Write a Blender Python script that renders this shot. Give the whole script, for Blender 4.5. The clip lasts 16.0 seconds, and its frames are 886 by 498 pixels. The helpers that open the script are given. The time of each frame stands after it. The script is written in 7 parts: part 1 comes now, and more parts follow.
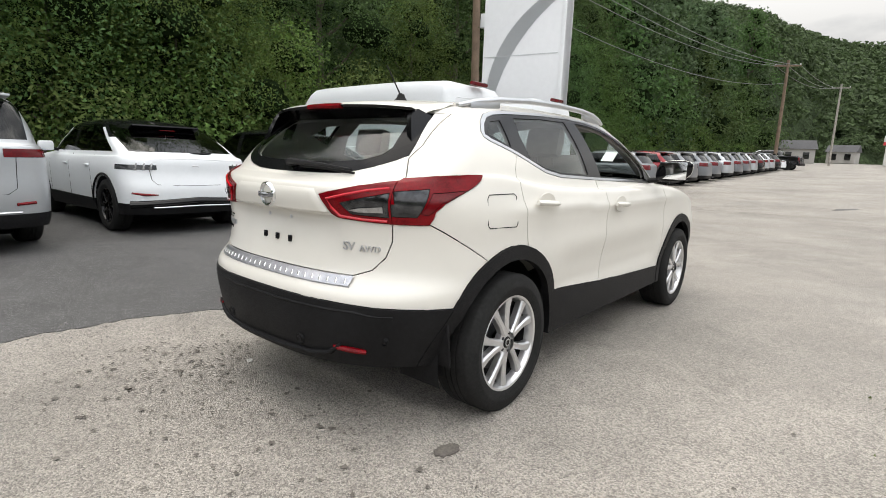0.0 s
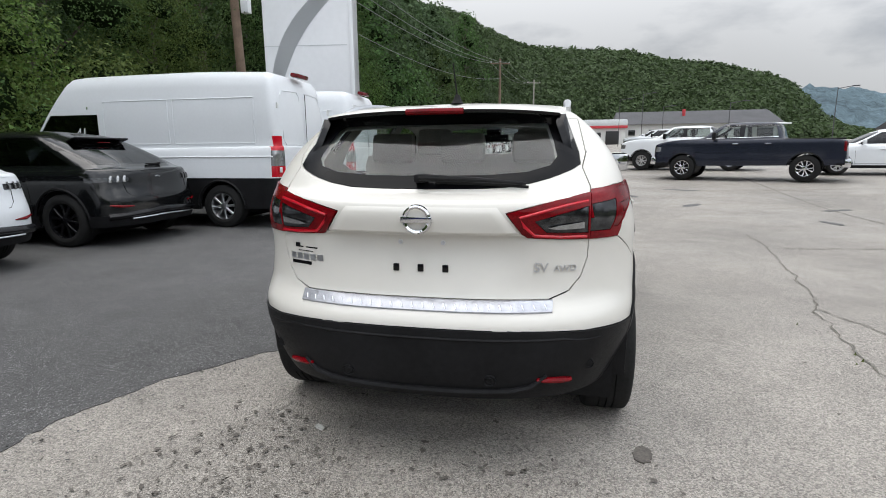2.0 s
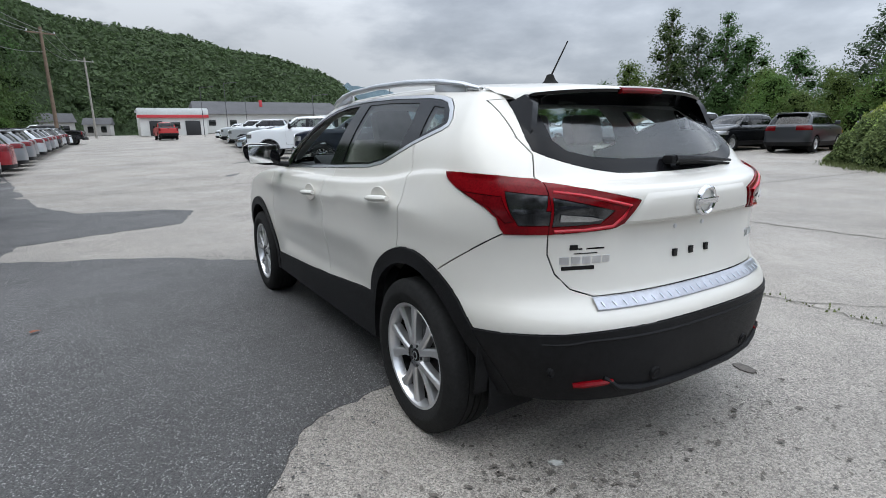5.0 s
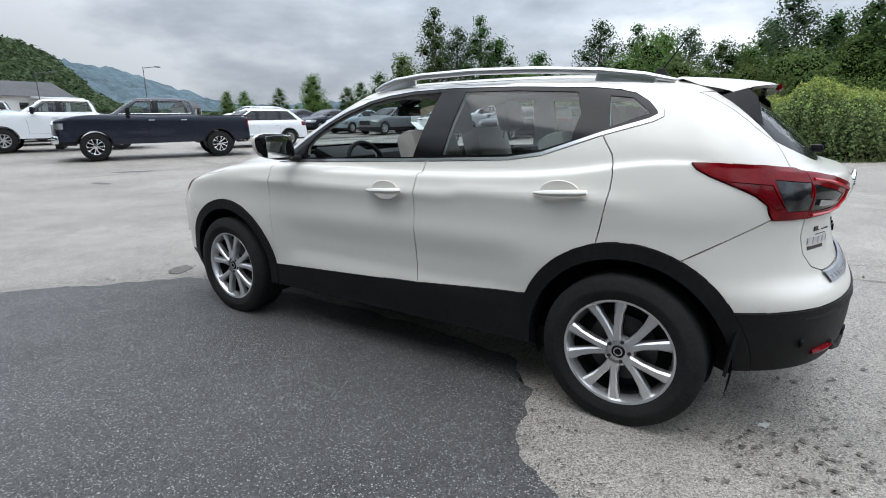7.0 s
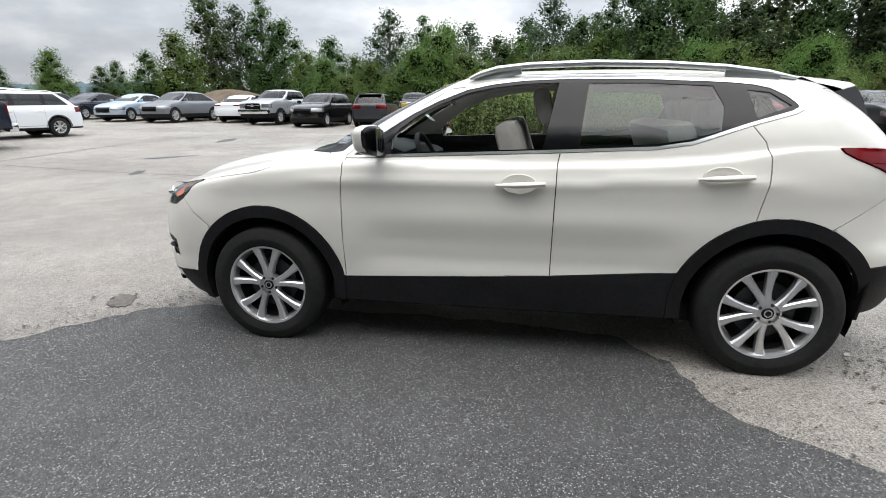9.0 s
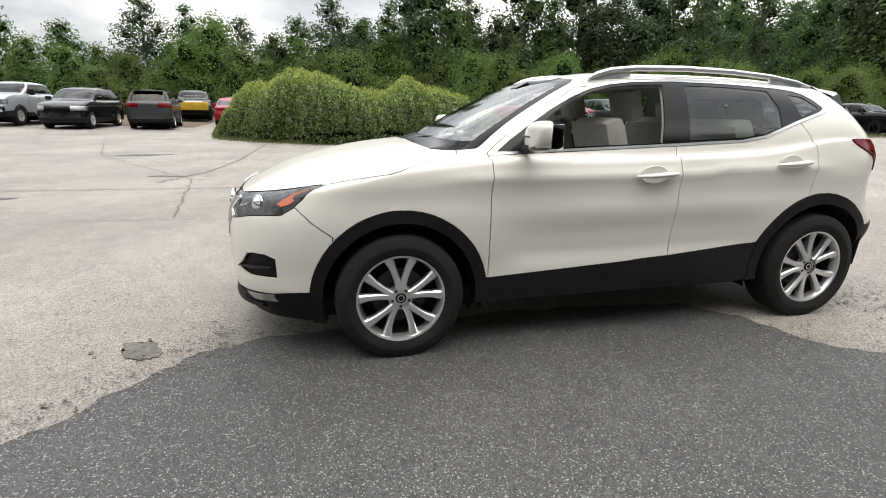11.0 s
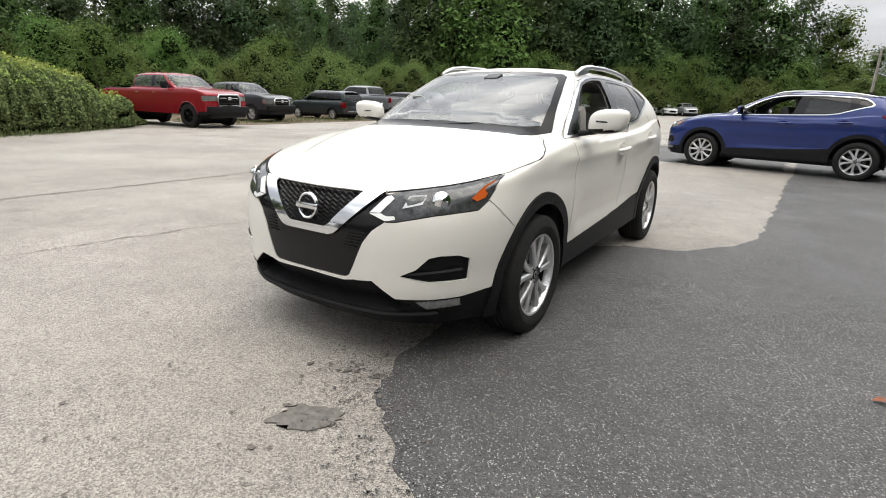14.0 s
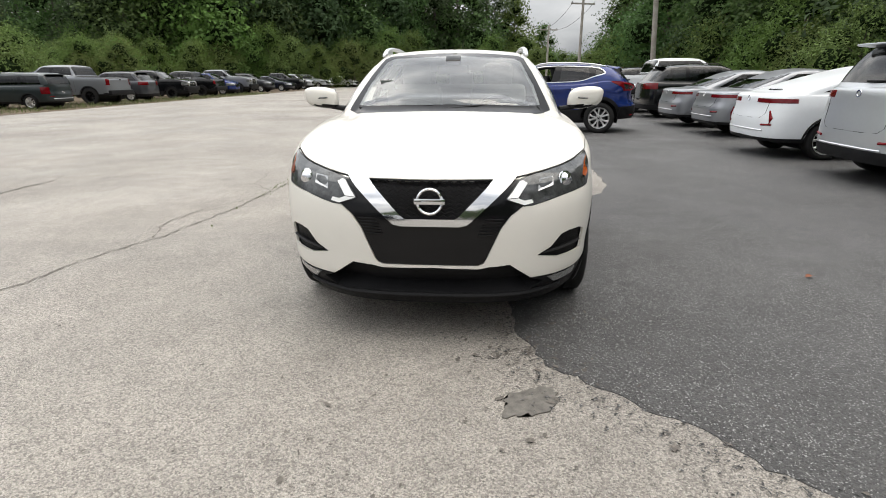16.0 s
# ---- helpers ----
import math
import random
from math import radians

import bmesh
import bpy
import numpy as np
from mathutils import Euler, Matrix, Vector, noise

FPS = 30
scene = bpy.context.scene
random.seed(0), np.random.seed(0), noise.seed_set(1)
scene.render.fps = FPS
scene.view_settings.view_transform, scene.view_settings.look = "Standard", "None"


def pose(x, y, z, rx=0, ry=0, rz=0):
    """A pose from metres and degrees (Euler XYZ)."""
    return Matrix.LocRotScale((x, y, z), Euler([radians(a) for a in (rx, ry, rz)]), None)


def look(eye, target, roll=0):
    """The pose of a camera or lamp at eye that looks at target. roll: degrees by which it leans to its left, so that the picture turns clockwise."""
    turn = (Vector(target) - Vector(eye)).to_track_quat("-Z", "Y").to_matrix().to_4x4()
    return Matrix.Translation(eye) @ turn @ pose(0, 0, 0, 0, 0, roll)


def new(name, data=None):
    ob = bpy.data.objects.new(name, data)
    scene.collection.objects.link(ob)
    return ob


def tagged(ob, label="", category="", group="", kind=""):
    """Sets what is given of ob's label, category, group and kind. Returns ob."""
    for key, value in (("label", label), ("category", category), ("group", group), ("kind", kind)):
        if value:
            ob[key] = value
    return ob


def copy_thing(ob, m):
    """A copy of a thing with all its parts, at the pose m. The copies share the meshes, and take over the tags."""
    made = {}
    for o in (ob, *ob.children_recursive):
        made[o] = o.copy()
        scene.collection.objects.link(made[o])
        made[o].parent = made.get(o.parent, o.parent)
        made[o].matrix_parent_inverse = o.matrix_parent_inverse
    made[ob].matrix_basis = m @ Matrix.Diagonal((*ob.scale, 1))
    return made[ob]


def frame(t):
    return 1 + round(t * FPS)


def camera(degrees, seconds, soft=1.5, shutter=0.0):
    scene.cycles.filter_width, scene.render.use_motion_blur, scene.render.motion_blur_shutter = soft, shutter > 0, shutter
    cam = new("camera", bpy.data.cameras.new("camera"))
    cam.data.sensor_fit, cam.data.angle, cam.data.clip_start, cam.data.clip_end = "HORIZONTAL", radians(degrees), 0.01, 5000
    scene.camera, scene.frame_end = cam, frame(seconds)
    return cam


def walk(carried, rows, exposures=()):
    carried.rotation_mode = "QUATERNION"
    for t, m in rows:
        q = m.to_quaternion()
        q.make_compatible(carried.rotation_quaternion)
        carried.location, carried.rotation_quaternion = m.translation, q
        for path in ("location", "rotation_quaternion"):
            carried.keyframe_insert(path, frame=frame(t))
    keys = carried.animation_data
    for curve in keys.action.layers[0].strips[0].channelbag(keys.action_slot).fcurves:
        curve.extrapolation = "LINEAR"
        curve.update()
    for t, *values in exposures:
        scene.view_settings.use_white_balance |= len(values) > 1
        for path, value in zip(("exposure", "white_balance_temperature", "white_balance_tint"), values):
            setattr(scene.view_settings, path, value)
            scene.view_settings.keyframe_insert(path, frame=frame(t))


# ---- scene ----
cam = camera(80.5, 16.0, 0.95)
PATH = [
    (0, (2.162, -3.467, 1.226), (0.915, -1.943, 0.879), 2.1),
    (0.5, (1.792, -3.696, 1.211), (0.772, -2.01, 0.87), 1.6),
    (1, (1.384, -3.881, 1.232), (0.57, -2.088, 0.88), 1.5),
    (1.5, (0.94, -4.008, 1.261), (0.345, -2.13, 0.917), 0.4),
    (2, (0.514, -4.025, 1.281), (0.099, -2.103, 0.915), -0.5),
    (2.5, (0.069, -4.033, 1.273), (-0.115, -2.069, 0.945), 0.1),
    (3, (-0.306, -4.009, 1.271), (-0.188, -2.048, 0.899), 0.1),
    (3.2, (-0.48, -3.965, 1.27), (-0.245, -2.011, 0.914), -0.2),
    (5.3, (-2.087, -3.112, 1.296), (-0.943, -1.53, 0.862), -0.6),
    (5.5, (-2.216, -2.993, 1.309), (-0.993, -1.471, 0.873), -0.1),
    (6, (-2.523, -2.601, 1.29), (-1.177, -1.191, 0.844), 0.3),
    (6.5, (-2.817, -2.256, 1.296), (-1.352, -0.976, 0.829), -0.1),
    (7, (-3.024, -1.887, 1.319), (-1.408, -0.809, 0.843), -0.7),
    (7.5, (-3.191, -1.48, 1.34), (-1.476, -0.582, 0.837), -0.8),
    (8, (-3.371, -1.069, 1.363), (-1.565, -0.375, 0.855), -1.4),
    (8.5, (-3.463, -0.632, 1.342), (-1.595, -0.136, 0.828), -1.2),
    (9, (-3.556, -0.2, 1.357), (-1.661, 0.154, 0.826), -0.4),
    (9.2, (-3.602, -0.011, 1.36), (-1.695, 0.282, 0.832), -0.2),
    (11.3, (-3.376, 2.068, 1.32), (-1.545, 1.466, 0.786), 0.7),
    (11.5, (-3.307, 2.246, 1.331), (-1.505, 1.565, 0.791), 0.8),
    (12, (-3.106, 2.672, 1.302), (-1.395, 1.767, 0.795), 0.8),
    (12.5, (-2.867, 3.046, 1.288), (-1.302, 1.92, 0.756), 0.7),
    (13, (-2.619, 3.417, 1.286), (-1.205, 2.12, 0.721), 1.0),
    (13.5, (-2.325, 3.76, 1.31), (-1.084, 2.292, 0.761), 1.0),
    (14, (-1.965, 4.043, 1.29), (-0.92, 2.429, 0.74), 1.7),
    (14.5, (-1.591, 4.282, 1.276), (-0.762, 2.548, 0.724), 0.9),
    (15, (-1.167, 4.456, 1.292), (-0.551, 2.647, 0.704), -0.8),
    (15.5, (-0.707, 4.579, 1.325), (-0.326, 2.718, 0.699), -0.9),
    (16, (-0.259, 4.703, 1.331), (-0.108, 2.809, 0.706), -0.2),
]
# the clip's own exposure and white balance drift a little
EXPOSURES = [(0, .53, 6850, 10), (2.5, .27, 6300, 10), (5.5, .32, 6050, 9), (7.5, .48, 6050, 9), (9, .62, 6450, 10), (11.5, .68, 6850, 10), (14.5, .58, 6850, 10), (16, .50, 6850, 10)]
walk(cam, [(t, look(eye, target, roll)) for t, eye, target, roll in PATH], EXPOSURES)

# overcast daylight: a bright layer of broken cloud before a pale sky, and a wide weak sun behind it
world = bpy.data.worlds.new("world")
scene.world = world
world.use_nodes = True
wn, wl = world.node_tree.nodes, world.node_tree.links
sky = wn.new("ShaderNodeTexSky")
sky.sky_type, sky.sun_disc = "NISHITA", False
sky.sun_elevation, sky.sun_rotation = radians(77), radians(276)
air = wn.new("ShaderNodeHueSaturation")
air.inputs["Saturation"].default_value, air.inputs["Value"].default_value = .35, 1.0
wl.new(sky.outputs[0], air.inputs["Color"])
wco, wmap, wsep = wn.new("ShaderNodeTexCoord"), wn.new("ShaderNodeMapping"), wn.new("ShaderNodeSeparateXYZ")
wmap.inputs["Scale"].default_value = (1, 1, 2.6)
wl.new(wco.outputs["Generated"], wmap.inputs[0])
cloud, veil = wn.new("ShaderNodeTexNoise"), wn.new("ShaderNodeTexNoise")
for t_, s_, d_ in ((cloud, 2.6, 7), (veil, 1.1, 4)):
    t_.inputs["Scale"].default_value, t_.inputs["Detail"].default_value, t_.inputs["Roughness"].default_value = s_, d_, .55
    wl.new(wmap.outputs[0], t_.inputs["Vector"])
both = wn.new("ShaderNodeMath")
both.operation = "ADD"
wl.new(cloud.outputs[0], both.inputs[0]), wl.new(veil.outputs[0], both.inputs[1])
half_ = wn.new("ShaderNodeMath")
half_.operation, half_.inputs[1].default_value = "MULTIPLY", .5
wl.new(both.outputs[0], half_.inputs[0])
ramp = wn.new("ShaderNodeValToRGB")
wl.new(half_.outputs[0], ramp.inputs[0])
ramp.color_ramp.elements[0].position, ramp.color_ramp.elements[0].color = .40, (2.1, 2.28, 2.55, 1)
ramp.color_ramp.elements[1].position, ramp.color_ramp.elements[1].color = .58, (6.6, 6.7, 6.8, 1)
e_ = ramp.color_ramp.elements.new(.50)
e_.color = (3.9, 4.1, 4.38, 1)
blend = wn.new("ShaderNodeMix")
blend.data_type, blend.inputs[0].default_value = "RGBA", .88
wl.new(air.outputs[0], blend.inputs[6]), wl.new(ramp.outputs[0], blend.inputs[7])
# the cloud layer is thinner and brighter overhead than along the horizon
wl.new(wco.outputs["Generated"], wsep.inputs[0])
height = wn.new("ShaderNodeMapRange")
height.interpolation_type = "SMOOTHSTEP"
for i_, v_ in enumerate((.02, .70, .50, 1.72)):
    height.inputs[i_ + 1].default_value = v_
wl.new(wsep.outputs[2], height.inputs[0])
shade = wn.new("ShaderNodeVectorMath")
shade.operation = "SCALE"
wl.new(blend.outputs[2], shade.inputs[0])
# and brighter towards the veiled sun
toward, glow, both_ = wn.new("ShaderNodeVectorMath"), wn.new("ShaderNodeMapRange"), wn.new("ShaderNodeMath")
toward.operation, both_.operation = "DOT_PRODUCT", "MULTIPLY"
toward.inputs[1].default_value = Vector((.75, -.65, .3)).normalized()
for i_, v_ in enumerate((-.35, .75, .80, 1.45)):
    glow.inputs[i_ + 1].default_value = v_
wl.new(wco.outputs["Generated"], toward.inputs[0]), wl.new(toward.outputs["Value"], glow.inputs[0])
wl.new(glow.outputs[0], both_.inputs[0]), wl.new(height.outputs[0], both_.inputs[1]), wl.new(both_.outputs[0], shade.inputs["Scale"])
wn["Background"].inputs[1].default_value = 0.16
wl.new(shade.outputs[0], wn["Background"].inputs[0])
sun = new("sun", bpy.data.lights.new("sun", "SUN"))
sun.data.energy, sun.data.angle, sun.data.color = 1.25, radians(60), (1, .95, .87)
sun.matrix_world = look((-9, 1, 40), (0, 0, 0))


def lin(tab, x):
    """Values of a small table of (at, value) rows at x, joined by straight lines."""
    a = np.array(tab, float)
    return np.interp(x, a[:, 0], a[:, 1])


def smooth(tab, x):
    """Like lin(), but with a soft curve through the rows."""
    a = np.array(tab, float)
    k, v = a[:, 0], a[:, 1]
    d = np.gradient(v, k) if len(k) > 2 else np.full(len(k), (v[-1] - v[0]) / (k[-1] - k[0]))
    s = np.diff(v) / np.diff(k)
    for j in range(len(s)):
        for e in (j, j + 1):
            d[e] = 0 if s[j] == 0 or d[e] * s[j] < 0 else math.copysign(min(abs(d[e]), 3 * abs(s[j])), s[j])
    x = np.clip(np.asarray(x, float), k[0], k[-1])
    j = np.clip(np.searchsorted(k, x) - 1, 0, len(s) - 1)
    h = k[j + 1] - k[j]
    t = (x - k[j]) / h
    return ((1 + 2 * t) * (1 - t) ** 2 * v[j] + t * (1 - t) ** 2 * h * d[j]
            + t * t * (3 - 2 * t) * v[j + 1] + t * t * (t - 1) * h * d[j + 1])


def loop(cols, yf, yr, w, lf, nf, lr, nr, bow=0.0):
    """Half a plan contour: front middle, round the corner, along the side, round to the rear middle."""
    a, b, c = cols
    one = np.ones(len(a) + len(b) + len(c))
    yf, yr, w = yf * one, yr * one, w * one
    i, j = len(a), len(a) + len(b)
    f, r = np.sin(a), np.cos(a)
    x, y = np.empty_like(one), np.empty_like(one)
    x[:i] = w[:i] * f ** (2 / nf)
    y[:i] = yf[:i] - lf * (1 - np.maximum(r, 0) ** (2 / nf))
    y[i:j] = (yf[i:j] - lf) * (1 - b) + (yr[i:j] + lr) * b
    x[i:j] = w[i:j] + bow * 4 * b * (1 - b)
    x[j:] = w[j:] * np.sin(c) ** (2 / nr)
    y[j:] = yr[j:] + lr * (1 - np.maximum(np.cos(c), 0) ** (2 / nr))
    return x, y


def car_grid(P, n=(20, 40, 20), rows=(24, 9, 13, 9)):
    """The left half of a car's outer skin as a grid of points, row by row from the sill up to the middle of the roof."""
    q = np.pi / 2
    cols = (np.linspace(0, q, n[0], endpoint=False), np.linspace(0, 1, n[1]), np.linspace(q, 0, n[2] + 1)[1:])
    wall = lambda z: loop(cols, smooth(P["yf"], z), smooth(P["yr"], z), smooth(P["w"], z), P["lf"], P["nf"], P["lr"], P["nr"], P.get("bow", 0))
    x0, y0 = wall(np.full(sum(n), 0.8 * P.get("k", 1)))
    zb, ze = smooth(P["zb"], y0), smooth(P["ze"], y0)
    out = []
    for v in np.linspace(0, 1, rows[0]):
        z = zb + v * (ze - zb)
        x, y = wall(z)
        out.append(np.stack([-x, y, z], 1))
    g, t = P["g"], P["t"]
    bx, by = loop(cols, *g)
    tx, ty = loop(cols, *t)
    base = np.stack([-bx, by, smooth(P["gz"], by)], 1)
    top = np.stack([-tx, ty, smooth(P["tz"], ty)], 1)
    edge = out[-1]
    span = np.linalg.norm((base - edge)[:, :2], axis=1)
    for s in np.linspace(0, 1, rows[1] + 1)[1:]:
        p = edge * (1 - s) + base * s
        p[:, 2] += P.get("hood", 0.05) * 4 * s * (1 - s) * span * np.where(by > 0, 1, 0.25)
        out.append(p)
    away = top * 0
    away[:, 0], away[:, 1] = -1.0, 0
    m = (n[0], n[0] + n[1])
    away[:m[0]] = np.stack([-np.sin(cols[0]), np.cos(cols[0]), 0 * cols[0] + .3], 1)
    away[m[1]:] = np.stack([-np.sin(cols[2]), -np.cos(cols[2]), 0 * cols[2] + .3], 1)
    for v in np.linspace(0, 1, rows[2] + 1)[1:]:
        out.append(base * (1 - v) + top * v + away * P.get("bulge", 0.03) * 4 * v * (1 - v))
    mid = (ty[0] + ty[-1]) / 2
    for s in np.linspace(0, 1, rows[3] + 1)[1:]:
        p = top.copy()
        p[:, 0] *= 1 - s
        p[:, 1] = mid + (ty - mid) * (1 - 0.3 * s)
        p[:, 2] = smooth(P["tz"], p[:, 1]) + P.get("crown", 0.04) * (1 - (1 - s) ** 2) * np.minimum(1, np.abs(top[:, 0]) / np.abs(top[m[0], 0]))
        out.append(p)
    G = np.array(out)
    for _ in range(P.get("soften", 2)):
        G[1:-1] = 0.5 * G[1:-1] + 0.25 * (G[:-2] + G[2:])
    G[:, 0, 0] = G[:, -1, 0] = 0
    return G


HERO = dict(
    yf=[(.15, 2.14), (.24, 2.22), (.35, 2.265), (.5, 2.27), (.65, 2.265), (.78, 2.235), (.86, 2.19), (.95, 2.1)],
    yr=[(.25, -2.06), (.33, -2.13), (.45, -2.16), (.6, -2.165), (.66, -2.15), (.70, -2.10), (.85, -2.075), (.97, -2.085), (1.04, -2.105), (1.10, -2.09), (1.2, -2.03)],
    w=[(.15, .82), (.25, .845), (.38, .85), (.46, .852), (.6, .868), (.75, .875), (.87, .868), (.93, .872), (1.0, .862), (1.08, .84), (1.2, .80)],
    lf=.72, nf=2.85, lr=.66, nr=2.65, bow=.008,
    zb=[(-2.1, .33), (-1.7, .31), (-1.2, .285), (1.2, .275), (1.7, .22), (2.2, .2)],
    ze=[(-2.1, 1.09), (-1.5, 1.14), (-1.0, 1.08), (0, 1.045), (1.0, 1.03), (1.5, .985), (1.9, .92), (2.1, .875), (2.25, .86)],
    g=(1.12, -1.98, .80, .40, 2.6, .45, 3.0),
    t=(.36, -1.62, .56, .22, 3.0, .22, 3.0),
    gz=[(-2.0, 1.12), (-1.5, 1.16), (-1.0, 1.10), (0, 1.06), (.8, 1.06), (1.0, 1.075), (1.12, 1.09)],
    tz=[(-1.62, 1.45), (-1.2, 1.495), (-.5, 1.52), (0, 1.515), (.36, 1.475)],
    hood=.045, bulge=.035, crown=.035)


def mat(name, color, rough=0.5, metal=0.0, coat=0.0, vary=0.0, scale=8.0, bump=0.0, bump_scale=200.0, rough_vary=0.0, spec=.5):
    """A plain surface with a slow and a fine variation of colour, roughness and relief."""
    m = bpy.data.materials.new(name)
    m.use_nodes = True
    n, l = m.node_tree.nodes, m.node_tree.links
    b = n["Principled BSDF"]
    b.inputs["Base Color"].default_value = (*color, 1)
    b.inputs["Roughness"].default_value = rough
    b.inputs["Metallic"].default_value = metal
    b.inputs["Specular IOR Level"].default_value = spec
    b.inputs["Coat Weight"].default_value = coat
    b.inputs["Coat Roughness"].default_value = 0.03
    co = n.new("ShaderNodeTexCoord")
    if vary or rough_vary:
        big, fine, add = n.new("ShaderNodeTexNoise"), n.new("ShaderNodeTexNoise"), n.new("ShaderNodeMath")
        big.inputs["Scale"].default_value, fine.inputs["Scale"].default_value = scale, scale * 11
        for t in (big, fine):
            t.inputs["Detail"].default_value = 5
            l.new(co.outputs["Object"], t.inputs["Vector"])
        add.operation = "ADD"
        l.new(big.outputs[0], add.inputs[0]), l.new(fine.outputs[0], add.inputs[1])
        if vary:
            ramp = n.new("ShaderNodeMapRange")
            ramp.inputs[1].default_value, ramp.inputs[2].default_value = 0.7, 1.3
            ramp.inputs[3].default_value, ramp.inputs[4].default_value = 1 - vary, 1 + vary
            mix = n.new("ShaderNodeVectorMath")
            mix.operation = "SCALE"
            mix.inputs[0].default_value = color
            l.new(add.outputs[0], ramp.inputs[0]), l.new(ramp.outputs[0], mix.inputs["Scale"])
            l.new(mix.outputs[0], b.inputs["Base Color"])
        if rough_vary:
            rr = n.new("ShaderNodeMapRange")
            rr.inputs[1].default_value, rr.inputs[2].default_value = 0.7, 1.3
            rr.inputs[3].default_value, rr.inputs[4].default_value = max(0, rough - rough_vary), min(1, rough + rough_vary)
            l.new(add.outputs[0], rr.inputs[0]), l.new(rr.outputs[0], b.inputs["Roughness"])
    if bump:
        t, k = n.new("ShaderNodeTexNoise"), n.new("ShaderNodeBump")
        t.inputs["Scale"].default_value, t.inputs["Detail"].default_value = bump_scale, 4
        k.inputs["Strength"].default_value, k.inputs["Distance"].default_value = bump, 0.004
        l.new(co.outputs["Object"], t.inputs["Vector"]), l.new(t.outputs[0], k.inputs["Height"]), l.new(k.outputs[0], b.inputs["Normal"])
    return m


def glass(name, tint, rough=0.0, ior=1.45, beads=False):
    """A thin pane: it lets tinted light through and mirrors more at a flat angle; beads leaves rain drops on it."""
    m = bpy.data.materials.new(name)
    m.use_nodes = True
    n, l = m.node_tree.nodes, m.node_tree.links
    n.remove(n["Principled BSDF"])
    tr, gl, mx, fr, up, fr2 = (n.new("ShaderNode" + k) for k in ("BsdfTransparent", "BsdfGlossy", "MixShader", "LayerWeight", "Math", "MapRange"))
    up.operation, up.inputs[1].default_value = "POWER", 4.5
    fr2.inputs[3].default_value, fr2.inputs[4].default_value = 1.6 * ((ior - 1) / (ior + 1)) ** 2, 1
    fr.inputs["Blend"].default_value = .5
    l.new(fr.outputs["Facing"], up.inputs[0]), l.new(up.outputs[0], fr2.inputs[0])
    tr.inputs[0].default_value = (*tint, 1)
    gl.inputs["Roughness"].default_value = rough
    l.new(fr2.outputs[0], mx.inputs[0]), l.new(tr.outputs[0], mx.inputs[1]), l.new(gl.outputs[0], mx.inputs[2])
    l.new(mx.outputs[0], n["Material Output"].inputs[0])
    if beads:
        co, vo, rm, bp = n.new("ShaderNodeTexCoord"), n.new("ShaderNodeTexVoronoi"), n.new("ShaderNodeMapRange"), n.new("ShaderNodeBump")
        vo.inputs["Scale"].default_value = 75
        rm.inputs[1].default_value, rm.inputs[2].default_value, rm.inputs[3].default_value, rm.inputs[4].default_value = 0.12, 0.32, 1, 0
        bp.inputs["Strength"].default_value, bp.inputs["Distance"].default_value = 0.5, 0.004
        l.new(co.outputs["Object"], vo.inputs["Vector"]), l.new(vo.outputs["Distance"], rm.inputs[0])
        l.new(rm.outputs[0], bp.inputs["Height"]), l.new(bp.outputs[0], gl.inputs["Normal"]), l.new(bp.outputs[0], fr.inputs["Normal"])
    return m


PEARL = mat("pearl_paint", (.71, .689, .638), .36, 0, .6, .012, 1.5)
PLASTIC = mat("black_plastic", (.011, .011, .012), .5, 0, 0, .3, 4, .25, 900, spec=.14)
GLOSS = mat("gloss_black", (.005, .005, .006), .13, 0, 0, spec=.3)
RUBBER = mat("rubber", (.016, .016, .016), .8, 0, 0, .3, 6, .3, 300, spec=.2)
ALLOY = mat("alloy", (.66, .66, .67), .28, .8, .3, .05, 10)
DARKALLOY = mat("dark_metal", (.06, .06, .065), .5, .7, 0, .3, 12)
CHROME = mat("chrome", (.75, .76, .78), .08, 1)
SATIN = mat("satin_metal", (.68, .69, .71), .3, 1, 0, .05, 20)
REDLENS = mat("red_lens", (.155, .002, .005), .16, 0, 0, .4, 14, spec=.22)
GUIDE = mat("red_light_guide", (.5, .008, .02), .1)
DEEPRED = mat("dark_red_lens", (.12, .003, .006), .14, 0, 0, .4, 12, spec=.35)
CLEARLENS = mat("clear_lens", (.38, .385, .39), .15, .7, .6, .35, 30)
SMOKE = mat("smoked_lens", (.045, .047, .05), .10, .5, .3, .7, 34)
TAILCLEAR = mat("ribbed_tail_lens", (.06, .062, .065), .14, .75, 0, 1.0, 30)
HEADLENS = mat("head_lamp_lens", (.07, .073, .075), .08, .35, .1, .7, 22)
AMBER = mat("amber_lens", (.45, .085, .012), .15, 0, 1)
DRL = mat("white_light_guide", (.85, .86, .85), .15, 0, 1)
SEAT = mat("seat_cloth", (.36, .345, .32), .9, 0, 0, .12, 20, .4, 700)
DASH = mat("dash_plastic", (.03, .03, .032), .7, 0, 0, .2, 10, .2, 500, spec=.2)
HEADLINER = mat("headliner", (.5, .49, .46), .9, 0, 0, .05, 10)
PANE = glass("clear_glass", (.80, .86, .83), ior=1.75)
TINT = glass("tinted_glass", (.66, .72, .70), ior=1.5)
DARKPANE = glass("dark_glass", (.10, .11, .115), ior=1.45)
WETPANE = glass("wet_glass", (.84, .89, .88), ior=1.5, beads=True)
SHIELD = glass("windscreen_glass", (.72, .80, .78), ior=1.95)
FRIT = mat("glass_frit", (.006, .006, .007), .18, 0, 0, spec=.12)


